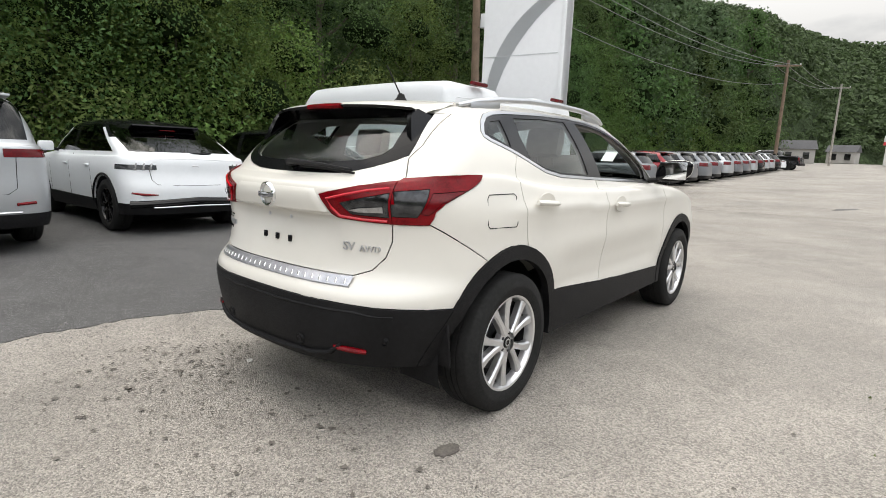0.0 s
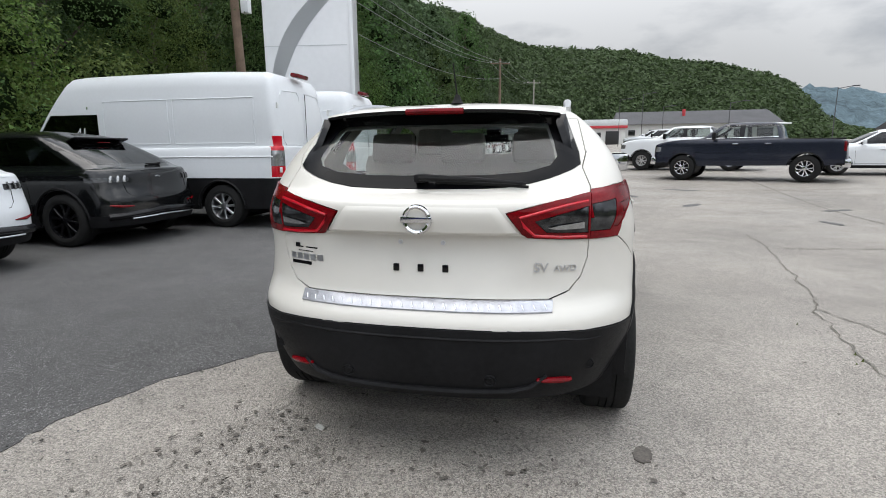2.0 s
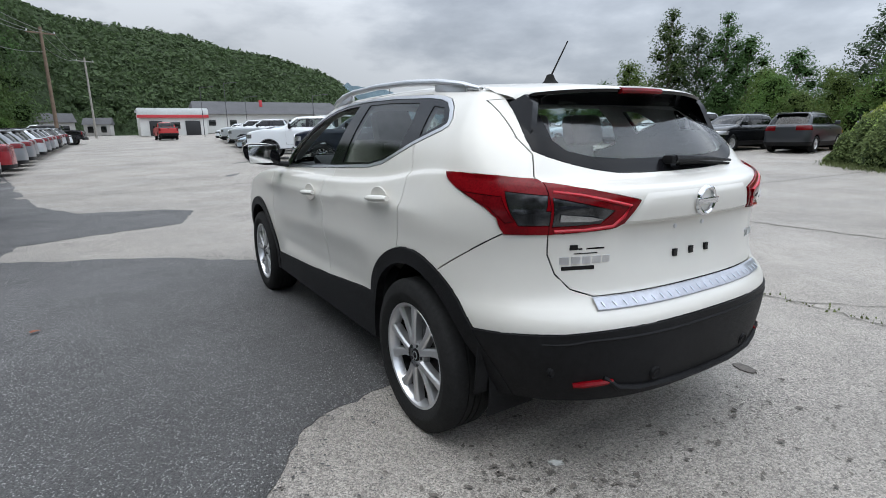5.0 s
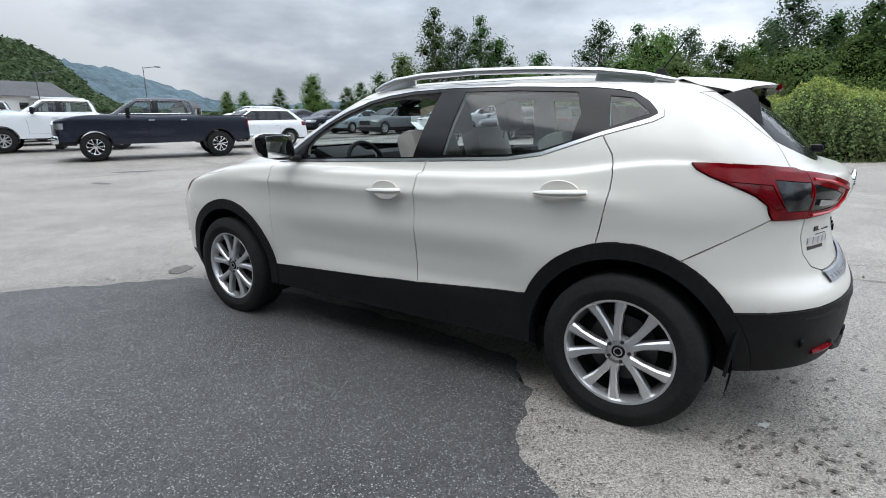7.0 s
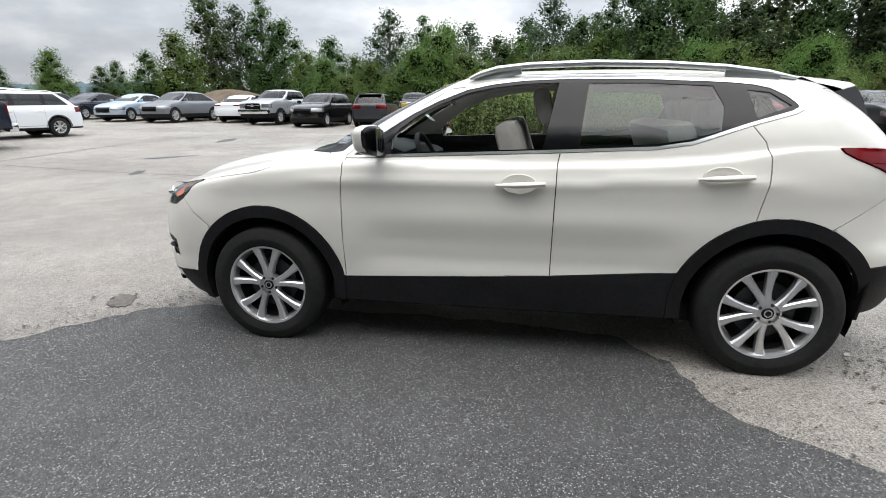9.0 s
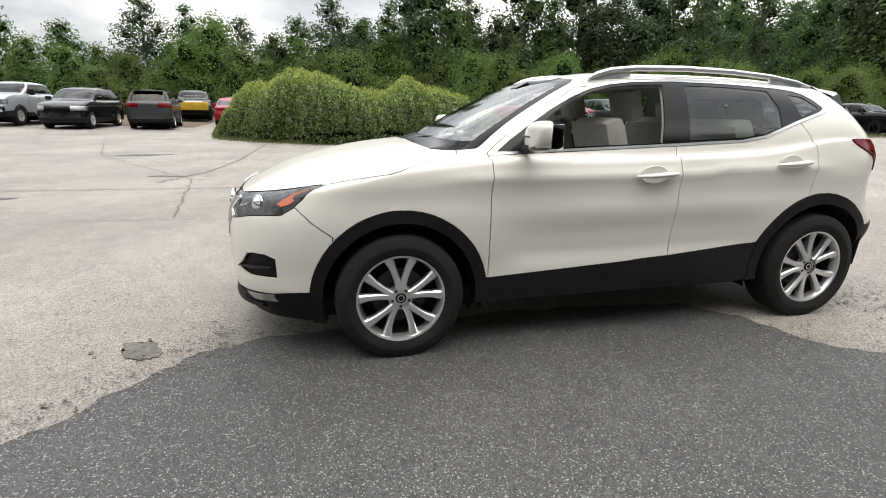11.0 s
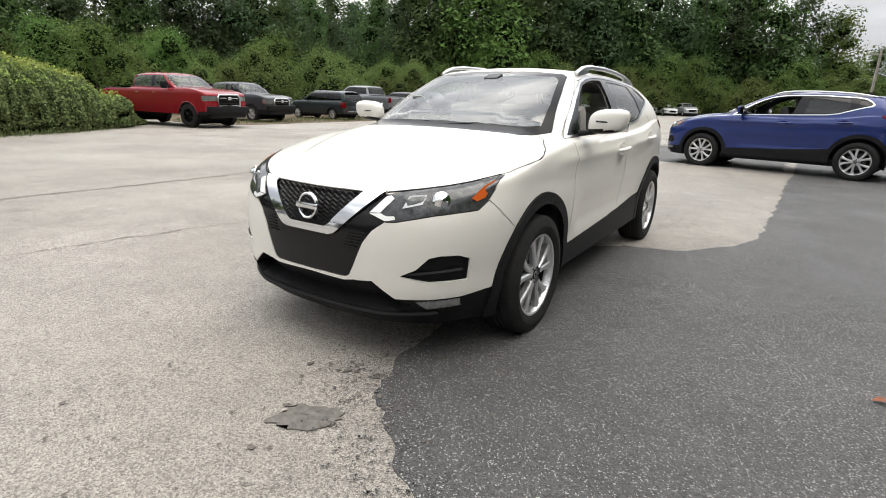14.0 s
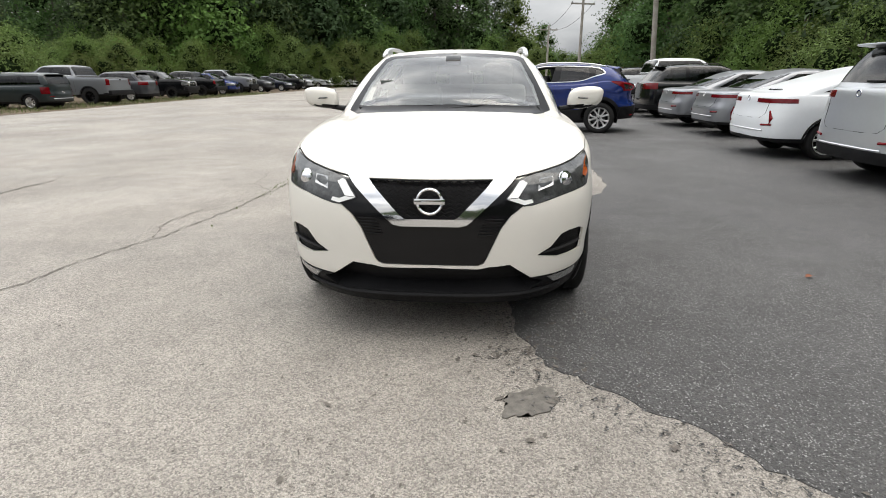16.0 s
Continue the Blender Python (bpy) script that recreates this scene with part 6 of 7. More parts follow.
        part("front_skirt", box((2 * W - .30, .20, .20), (0, F - .12, .47), .05), PLASTIC, car)
        part("badge", lathe([(.001, .006), (.05, .006), (.06, 0)], 20, "z", None, pose(0, F + .035, g1 - .13, -90, 0, 0) @ Matrix.Diagonal((1.5, 1, 1, 1))), CHROME, car)
        for s in (-1, 1):
            part("bed_rail", tube([(s * (W - .06), R + .12 + (P["gr"] - R - .16) * q / 4, belt + .01) for q in range(5)], .03, 6, None, .6), PLASTIC, car)
            part("window_trim", tube([flank_at(P["cowl"] - .25 + (P["gr"] + .15 - P["cowl"] + .25) * q / 6, belt + .075 + .02 * q / 6, s, .004) for q in range(7)], .007, 5), CHROME if paint != "red" else GLOSS, car)
    if P["rail"]:
        tz = lambda y: float(smooth(P["tz"], y))
        pts = [(-(W - .27), y, tz(y) + (.015 if e else .045)) for y, e in ((P["rf"] - .25, 1), (P["rf"] - .40, 0), (-.6, 0), (P["t"][1] + .35, 0), (P["t"][1] + .2, 1))]
        rail = tube(pts, .014, 6)
        right = mirror_bm(rail)
        part("roof_rail", rail, SATIN if detail else GLOSS, car), part("roof_rail", right, SATIN if detail else GLOSS, car)
    if not (P["van"] or P["bed"]):
        zt = float(smooth(P["tz"], P["t"][1]))
        lip = bmesh.new()
        box(((W - .30) * 2, .20, .03), (0, P["t"][1] - .03, zt + .012), .012, (-6, 0, 0), lip)
        if type_ not in ("sedan", "fastback", "liftback"):
            part("rear_spoiler", lip, paint_m, car)
        else:
            lip.free()
    if P["bed"]:
        for y, s in ((F + .02, 1), (R - .04, -1)):
            b = box((2 * W - .06, .24, .26), (0, y - s * .08, .60 if s < 0 else .66), .06)
            part("bumper", b, CHROME if paint in ("navy", "white", "silver") else PLASTIC, car)
        p, _ = surf_at(tree, (-.01, R - 2, 1.1), (0, 1, 0))
        part("tailgate_handle", box((.16, .02, .06), (0, R - .004, belt - .12), .01), GLOSS, car)
        for k in range(4):
            part("grille_bar", box((W * .92, .03, .03), (0, F - .01, P["head"][0] - .16 + k * .09), .008), CHROME if k % 3 == 0 else GLOSS, car)
    if P["van"]:
        part("door_seam", box((.010, .008, 1.62), (0, R - .002, 1.50), .001), RUBBER, car)
        part("rear_bumper", box((1.86, .20, .22), (0, R - .05, .56), .05), PLASTIC, car)
        part("bumper_step", box((.7, .10, .03), (0, R - .12, .66), .01), PLASTIC, car)
        for s in (-1, 1):
            run = [tail_at(s * x, z, .004) for x, z in ((.10, 1.42), (.10, 2.28), (.16, 2.34), (.66, 2.32), (.74, 2.24), (.78, 1.52), (.72, 1.42), (.10, 1.42))]
            part("door_panel", tube(run, .010, 6), paint_m, car)
            part("reflector", box((.16, .012, .035), (s * .70, R - .155, .60), .004), REDLENS, car)
            pts_ = arc((half * -1, P["tyre"]), r_hole + .02, -5, 185, 20)
            arch = tube([(s * (W - .002), y_, z_) for y_, z_ in pts_], .035, 8, None, .6)
            part("wheel_arch", arch, PLASTIC, car)
        for s in (-1, 1):
            for z in (1.0, 2.05):
                part("hinge", box((.05, .03, .09), (s * (W - .05), R + .01, z), .008), BLANK, car)
            # pressed side panels
            for y0, y1 in ((-2.55, -1.0), (-.9, .42)):
                p, _ = surf_at(tree, (-3, (y0 + y1) / 2, 1.75), (1, 0, 0))
                frame_pts = [(y0, 1.45), (y1, 1.45), (y1, 2.2), (y0, 2.2), (y0, 1.45)]
                run = []
                for (ya, za), (yb, zb_) in zip(frame_pts, frame_pts[1:]):
                    for q in range(6):
                        yy, zz = ya + (yb - ya) * q / 6, za + (zb_ - za) * q / 6
                        pp, _ = surf_at(tree, (-3, yy, zz), (1, 0, 0))
                        run.append((s * (-pp.x + .001), yy, zz))
                part("side_panel", tube(run + run[:1], .009, 5), paint_m, car)
            run = []
            for q in range(14):
                yy = -2.9 + 3.6 * q / 13
                pp, _ = surf_at(tree, (-3, yy, 1.22), (1, 0, 0))
                run.append((s * (-pp.x + .002), yy, 1.22))
            part("side_moulding", tube(run, .014, 6), paint_m, car)
        part("brake_light", box((.42, .16, .085), (0, R + .08, 2.63), .04, (12, 0, 0)), DEEPRED, car)
        part("badge_bar", box((.14, .006, .02), (.42, R - .006, 1.22), .002), BAR, car)
        part("badge_bar", box((.07, .006, .03), (-.42, R - .006, 1.22), .002), BAR, car)
    bm.free()
    return car


def put(car, x, y, heading, copies=()):
    """Stands a vehicle on the lot, and copies of it."""
    def where(x, y, h):
        return pose(x, y, float(rise(x, y)) + .004, 0, 0, h)
    car.matrix_basis = where(x, y, heading)
    for c in copies:
        copy_thing(car, where(*c))
    return car


# the row along the trees, tails to the lane
put(vehicle("fastback", "white", "white electric fastback crossover with a black roof", "car", "cars in the row by the trees", roof=GLOSS, tails=SMOKE, detail=True, wheels="dark"), -7.78, .16, 90)
put(vehicle("fastback", "black", "glossy black electric fastback crossover", "car", "cars in the row by the trees", roof=GLOSS, tails=SMOKE, detail=True, wheels="dark"), -7.65, 2.85, 90)
van_a = put(vehicle("van", "white", "tall white panel van with dark lower trim", "van", "cars in the row by the trees", wheels="steel", detail=True), -7.02, 5.08, 90, [(-6.95, 8.15, 90)])
cu_ = bpy.data.curves.new("window_number", "FONT")
cu_.body, cu_.size, cu_.extrude = "41", .24, .002
tmp_ = bpy.data.objects.new("window_number", cu_)
num_ = bmesh.new()
num_.from_mesh(bpy.data.meshes.new_from_object(tmp_))
bpy.data.objects.remove(tmp_)
part("window_number", num_, BLANK, van_a, "hand-written white number on the door window", m=Matrix(((0, .12, -1, -.985), (-1, 0, 0, 1.02), (0, 1, .12, 1.58), (0, 0, 0, 1))))
put(vehicle("bigsuv", "silver", "silver sport utility car with dark lower trim", "car", "cars in the row by the trees", detail=True, wheels="dark"), -7.35, -2.60, 90)
put(vehicle("liftback", "white", "white liftback hybrid car with tall red tail lamps", "car", "cars in the row by the trees", detail=True), -7.15, -5.25, 90)
put(vehicle("sedan", "steel", "metallic silver-grey sedan with black lower trim", "car", "cars in the row by the trees", tails=DEEPRED, detail=True), -7.75, -8.6, 90, [(-7.7, -11.1, 90)])
put(vehicle("suv", "black", "black sport utility car in the row by the trees", "car", "cars in the row by the trees"), -7.7, -14.4, 90, [(-7.7, -20.2, 90), (-7.20, 44.5, 90), (-7.20, 53.2, 90)])
put(vehicle("pickup", "white", "white pickup truck with red tail lamps", "truck", "cars in the row by the trees"), -7.6, -17.3, 90, [(-8, 64.5, 90)])
put(vehicle("sedan", "silver", "silver sedan in the row by the trees", "car", "cars in the row by the trees"), -7.7, -23.0, 90, [(-7.7, -25.7, 90)])
put(vehicle("suv", "red", "dark red sport utility car in the row", "car", "cars in the row by the trees"), -7.7, -28.5, 90, [(-7.7, -33.5, 90), (-7.30, 22.1, 90)])
put(vehicle("suv", "grey", "metallic grey sport utility car with red tail lamps", "car", "cars in the row by the trees"), -7.40, 19.2, 90, [(-7.25, 25.0, 90), (-7.25, 27.9, 90), (-7.40, 30.8, 90), (-7.30, 36.6, 90), (-7.30, 39.4, 90), (-7.7, -31, 90)])
put(vehicle("suv", "silver", "silver sport utility car with red tail lamps", "car", "cars in the row by the trees"), -7.30, 33.7, 90, [(-7.30, 42.0, 90), (-7.30, 47.4, 90), (-7.30, 50.3, 90)])
put(vehicle("sedan", "white", "white sedan with red tail lamps", "car", "cars in the row by the trees"), -7.30, 56.2, 90, [(-8.2, 68, 90), (-8.4, 74, 90), (-8.4, 71, 90)])
put(vehicle("pickup", "black", "black pickup truck with large tyres", "truck", "cars in the row by the trees", wheels="dark"), -6.9, 60.0, 82)

# the far end of the lot
put(vehicle("pickup", "navy", "dark blue crew-cab pickup truck with chrome bumpers", "truck", "trucks across the lane", wheels="chrome", detail=True, windows=TINT), 7.05, 16.72, 65)
put(vehicle("pickup", "white", "white crew-cab pickup truck with a black grille", "truck", "trucks across the lane", wheels="alloy", grille=PLASTIC, windows=TINT), 6.5, 22.6, 66)
put(vehicle("wagon", "white", "white crossover wagon with alloy wheels", "car", "trucks across the lane", detail=True), 12.1, 18.35, 74)
put(vehicle("sedan", "charcoal", "dark grey sedan facing the lane", "car", "cars facing the lane"), 6.6, 27.2, 70, [(7.4, 33.4, 70), (8.6, 43, 70)])
put(vehicle("sedan", "paleblue", "pale blue sedan facing the lane", "car", "cars facing the lane"), 6.9, 30.2, 70, [(23.9, 22.75, 86), (8.0, 39.5, 70)])
put(vehicle("pickup", "silver", "silver pickup truck facing the lane", "truck", "cars facing the lane"), 8.2, 36.8, 70, [(9.3, 46.5, 70)])
put(vehicle("suv", "white", "white sport utility car facing the lane", "car", "cars facing the lane"), 9.2, 50, 70, [(9.6, 53.5, 70), (24.4, 33.6, 90), (26, 37, 90), (9.8, 57, 70)])
put(vehicle("pickup", "scarlet", "red truck standing in the lane", "truck", "trucks across the lane"), 3.6, 66.5, 2)

# the row on the verge beyond the open lot
put(vehicle("sedan", "navy", "dark blue sedan parked on the verge", "car", "cars on the verge"), 24.2, 26.0, 88, [(24.6, 29.8, 90), (21.8, -50, 92)])
put(vehicle("fastback", "grey", "metallic grey fastback sedan with large wheels", "car", "cars on the verge", roof=PAINTS["grey"]), 24.0, 20.0, 84)
put(vehicle("sedan", "white", "white sedan with its tail to the lot", "car", "cars on the verge", tails=DEEPRED), 26.0, 17.1, -86)
put(vehicle("smallpickup", "silver", "silver pickup truck with a dark grille", "truck", "cars on the verge"), 24.9, 14.3, 84)
put(vehicle("suv", "black", "black sport utility car facing the lot", "car", "cars on the verge"), 23.8, 11.4, 86)
put(vehicle("suv", "charcoal", "dark sport utility car with its tail to the lot", "car", "cars on the verge"), 24.8, 8.7, -84, [(21.9, -26.6, -88), (22.4, -46.5, 92)])
put(vehicle("sedan", "red", "red sedan with its tail to the hedge", "car", "cars on the verge"), 28.4, 5.7, -84)
put(vehicle("pickup", "red", "metallic red pickup truck with a large black grille", "truck", "cars on the verge", wheels="dark", detail=True, windows=TINT), 18.95, -8.2, 99)
put(vehicle("smallpickup", "charcoal", "dark grey pickup truck with alloy wheels", "truck", "cars on the verge", windows=TINT, detail=True), 21.3, -13.0, 97)
put(vehicle("oldwagon", "darkgreen", "old dark green estate car with a square tail", "car", "cars on the verge", detail=True), 21.3, -18.7, -88)
put(vehicle("pickup", "grey", "grey pickup truck with its tail to the lane", "truck", "cars on the verge", wheels="dark"), 21.9, -22.7, -88, [(22.8, -41.5, 94)])
put(vehicle("smallpickup", "black", "black pickup truck facing the lane", "truck", "cars on the verge", wheels="dark"), 22.1, -30.6, 94, [(22.2, -34.8, -88), (22.6, -55, 94)])
put(vehicle("suv", "blue", "blue sport utility car facing the lane", "car", "cars on the verge"), 22.2, -38.4, 94)
put(vehicle("suv", "silver", "silver sport utility car far down the lane", "car", "cars on the verge"), 22.5, -59, 94, [(22, -63, 94), (16, -74, 40), (11, -76, 30)])
put(vehicle("sedan", "white", "white sedan far down the lane", "car", "cars on the verge"), 22.5, -67, 94, [(13.5, -75, 35), (20, -71, 80)])

plow_truck = put(vehicle("smallpickup", "black", "black pickup truck with a yellow snow plough", "truck", "cars on the verge"), 33.5, 8.6, 100)
plow = bmesh.new()
box((1.5, .10, .45), (0, 3.05, .85), .03, (-8, 0, 0), plow)
for k_ in range(5):
    box((.05, .16, .43), (-.6 + .3 * k_, 2.98, .85), .01, (-8, 0, 0), plow)
part("snow_plough", plow, mat("plough_yellow", (.55, .36, .03), .5, 0, 0, .2, 4), plow_truck, "yellow steel snow plough blade")

# the blue crossover that stands across the lane behind: a larger sister of the white one
def sister(x, y, heading):
    car = copy_thing(HERO_CAR, Matrix.Identity(4))
    tagged(car, "deep blue crossover car standing across the lane", "car")
    for ob in list(car.children_recursive):
        if ob.name.split(".")[0] in ("lettering", "badge_bar", "paper_sticker", "plate_plug", "step_plate", "tread_rib"):
            bpy.data.objects.remove(ob)
            continue
        swap = {PEARL.name: PAINTS["blue"], TINT.name: DARKPANE, WETPANE.name: DARKPANE, SEAT.name: DASH, HEADLINER.name: DASH}
        if ob.type == "MESH" and any(m and m.name in swap for m in ob.data.materials):
            ob.data = ob.data.copy()
            for k, m in enumerate(ob.data.materials):
                if m.name in swap:
                    ob.data.materials[k] = swap[m.name]
    car.matrix_basis = pose(x, y, float(rise(x, y)) + .004, 0, 0, heading) @ Matrix.Diagonal((1.02, 1.05, 1.055, 1))
    return car


sister(-1.80, -9.87, -101)


# ---- trees, hedge, hills ----
def leaf_mat(name, color, vary=.35):
    m = bpy.data.materials.new(name)
    m.use_nodes = True
    n, l = m.node_tree.nodes, m.node_tree.links
    b = n["Principled BSDF"]
    b.inputs["Roughness"].default_value = .7
    b.inputs["Specular IOR Level"].default_value = .2
    geo, obj = n.new("ShaderNodeNewGeometry"), n.new("ShaderNodeObjectInfo")
    hsv, r1, r2, r3 = n.new("ShaderNodeHueSaturation"), n.new("ShaderNodeMapRange"), n.new("ShaderNodeMapRange"), n.new("ShaderNodeMath")
    hsv.inputs["Color"].default_value = (*color, 1)
    r1.inputs[3].default_value, r1.inputs[4].default_value = 1 - vary, 1 + vary
    r2.inputs[3].default_value, r2.inputs[4].default_value = .80, 1.2
    r3.operation = "MULTIPLY"
    l.new(geo.outputs["Random Per Island"], r1.inputs[0]), l.new(obj.outputs["Random"], r2.inputs[0])
    l.new(r1.outputs[0], r3.inputs[0]), l.new(r2.outputs[0], r3.inputs[1]), l.new(r3.outputs[0], hsv.inputs["Value"])
    h = n.new("ShaderNodeMapRange")
    h.inputs[3].default_value, h.inputs[4].default_value = .475, .515
    l.new(obj.outputs["Random"], h.inputs[0]), l.new(h.outputs[0], hsv.inputs["Hue"])
    l.new(hsv.outputs[0], b.inputs["Base Color"])
    tr, mx = n.new("ShaderNodeBsdfTranslucent"), n.new("ShaderNodeMixShader")
    mx.inputs[0].default_value = .38
    l.new(hsv.outputs[0], tr.inputs[0])
    l.new(b.outputs[0], mx.inputs[1]), l.new(tr.outputs[0], mx.inputs[2]), l.new(mx.outputs[0], n["Material Output"].inputs[0])
    return m


LEAF = leaf_mat("broad_leaf", (.066, .116, .036))
LEAFB = leaf_mat("blue_green_leaf", (.064, .104, .048))
LEAFY = leaf_mat("yellow_green_leaf", (.098, .165, .040))
HILLLEAF = leaf_mat("hill_leaf", (.060, .094, .040), .4)
SHRUBLEAF = leaf_mat("shrub_leaf", (.12, .17, .05))
# one vine in two colours: sunlit top and shaded lower leaves painted in
HEDGELIT = leaf_mat("vine_leaf", (.30, .38, .10), .45)
HEDGESHADE = leaf_mat("shaded_vine_leaf", (.165, .22, .085), .6)
# near-black for solid cores: the shade between leaves is put into this colour
SHADECORE = mat("foliage_shade", (.012, .020, .008), 1.0, 0, 0, .4, 2, spec=0)
BARK = mat("bark", (.10, .085, .07), .9, 0, 0, .35, 5, .8, 25)


def leaves(points, normals, size, rng, lean=.8, plain=False):
    """Vertices and faces of one small pointed leaf spray at each point."""
    n = len(points)
    d = normals + rng.normal(0, lean, (n, 3))
    d /= np.linalg.norm(d, axis=1)[:, None] + 1e-9
    t = np.cross(d, rng.normal(0, 1, (n, 3)))
    t /= np.linalg.norm(t, axis=1)[:, None] + 1e-9
    s = np.cross(d, t)
    k = (size * (.6 + .8 * rng.random(n)))[:, None]
    if plain:
        v = np.stack([points - t * k, points + s * k * .7 + t * k * .3, points - s * k * .5 + t * k * .7], 1).reshape(-1, 3)
        return v, np.arange(3 * n).reshape(-1, 3)
    v = np.stack([points - t * k, points + s * k * .55 + d * k * .12, points + t * k, points - s * k * .55 + d * k * .12], 1).reshape(-1, 3)
    return v, np.arange(4 * n).reshape(-1, 4)


def mesh_from(name, v, f, material, parent=None, label=""):
    data = bpy.data.meshes.new(name)
    data.from_pydata([tuple(map(float, p)) for p in v], [], [tuple(map(int, q)) for q in f])
    for one in material if isinstance(material, (list, tuple)) else [material]:
        data.materials.append(one)
    ob = new(name, data)
    ob.parent = parent
    if label:
        tagged(ob, label)
    return ob


def tree_of(seed, h, spread, bare, lobes, count, leaf, material, label, name="tree", fill=.5, plain=True, slim=0.0):
    """A tree > trunk with limbs, crown of leaf sprays in uneven lobes, solid cores coloured as the crown's inner shade.
    """
    rng, rnd = np.random.default_rng(seed), random.Random(seed)
    ob = empty(name, label, name, "trees round the lot")
    trunk = tube([(0, 0, -.5), (.02 * h * (rnd.random() - .5), 0, h * .25), (.03 * h * (rnd.random() - .5), .02 * h * (rnd.random() - .5), h * .55), (0, 0, h * .93)], [.020 * h, .016 * h, .010 * h, .002 * h], 8)
    groups = []
    for k in range(lobes):
        u = (k + .6 * rnd.random()) / lobes
        wide = (math.sin(math.pi * min(1, .16 + .84 * u) ** (.72 + slim)) + .10) * (1 - .25 * u)
        a = k * 2.4 + rnd.random()
        rad = spread * wide * (.28 + .42 * rnd.random()) * (0 if k == lobes - 1 else 1)
        size = spread * (.34 + .26 * rnd.random()) * (1 - .42 * u)
        c = np.array([rad * math.cos(a), rad * math.sin(a), h * (bare + (1 - bare) * (.04 + .92 * u))])
        c[2] = min(c[2], h - size * .7)
        groups.append((c, size))
        z0 = max(h * bare * .6, c[2] - .55 * rad - .05 * h)
        trunk = tube([(0, 0, z0), (c[0] * .55, c[1] * .55, z0 + (c[2] - z0) * .45), tuple(c)], [.008 * h, .005 * h, .0015 * h], 5, trunk)
    part("trunk", trunk, BARK, ob)
    V, Fc, base = [], [], 0
    IV, IF, ib = [], [], 0
    core = bmesh.new()
    bmesh.ops.create_icosphere(core, subdivisions=2, radius=1)
    cv, cf = np.array([v.co[:] for v in core.verts]), [[v.index for v in f.verts] for f in core.faces]
    core.free()
    area = sum(size ** 2 for _, size in groups)
    lumps = lambda u, c: np.array([noise.noise(Vector(q) * 2.2 + Vector(c)) + .6 * noise.noise(Vector(q) * 5.5 - Vector(c)) for q in u])
    for c, size in groups:
        n = int(count * size ** 2 / area)
        u = rng.normal(0, 1, (n, 3))
        u /= np.linalg.norm(u, axis=1)[:, None]
        u[:, 2] = np.where((u[:, 2] < -.4) & (rng.random(n) < .6), -u[:, 2], u[:, 2])
        w = lumps(u, c)
        r = size * (.42 + .66 * rng.random(n) ** .65 + .72 * w) + (rng.random(n) < .16) * size * .34 * rng.random(n)
        p = c + u * r[:, None] * np.array([1.12, 1.12, .95])
        p[:, 2] -= .10 * size * np.maximum(0, -w)
        v, f = leaves(p, u * .9 + np.array([0, 0, .45]), leaf, rng, .70, plain)
        V.append(v), Fc.append(f + base)
        base += len(v)
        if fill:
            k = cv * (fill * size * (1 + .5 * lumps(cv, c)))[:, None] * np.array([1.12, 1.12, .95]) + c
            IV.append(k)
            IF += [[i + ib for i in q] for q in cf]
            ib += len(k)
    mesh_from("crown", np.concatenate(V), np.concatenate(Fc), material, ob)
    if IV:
        mesh_from("inner_foliage", np.concatenate(IV), IF, SHADECORE, ob)
    return ob


TREES = [
    tree_of(1, 12, 4.6, .08, 13, 9000, .165, LEAF, "broad leafy green tree with a low dense crown", fill=.40),
    tree_of(2, 14, 4.4, .10, 15, 9400, .17, LEAFB, "tall dark green tree with a dense crown", fill=.40),
    tree_of(3, 10, 4.2, .06, 12, 8600, .155, LEAFY, "bright green leafy tree with a low crown", fill=.38),
    tree_of(4, 15, 3.1, .10, 17, 8400, .15, LEAF, "tall narrow poplar with an uneven crown", fill=.34, slim=.2),
    tree_of(5, 13, 3.7, .16, 13, 7200, .16, LEAFB, "open-crowned green tree with gaps", fill=.25),
    tree_of(8, 12, 4.8, .04, 22, 66000, .052, LEAF, "broad leafy green tree with a low dense crown", fill=.34),
    tree_of(9, 13, 4.6, .06, 23, 66000, .055, LEAFB, "tall dark green tree with a dense crown", fill=.34),
    tree_of(10, 10, 4.4, .03, 20, 64000, .050, LEAFY, "bright green leafy tree with a low crown", fill=.34),
]
SHRUB = tree_of(6, 3.2, 2.0, .0, 10, 9500, .052, SHRUBLEAF, "dense green shrub reaching down to the ground", "shrub", fill=.42)
SHRUBB = tree_of(7, 4.2, 2.4, .0, 11, 9800, .058, LEAFY, "dense dark green shrub reaching down to the ground", "shrub", fill=.42)
tr = random.Random(21)
used = set()


def plant(k, x, y, z, s, sz=None):
    """Stands a tree at a place; the first use of a kind moves the original."""
    ob = k if not isinstance(k, int) else TREES[k]
    m = Matrix.LocRotScale((x, y, z), Euler((0, 0, tr.random() * 6.28)), (s, s, sz or s))
    if ob.name not in used:
        used.add(ob.name)
        ob.matrix_basis = m
        return ob
    c = copy_thing(ob, Matrix.Identity(4))
    c.matrix_basis = m
    return c


bank = lambda x: max(0, -x - 12.5) * .42
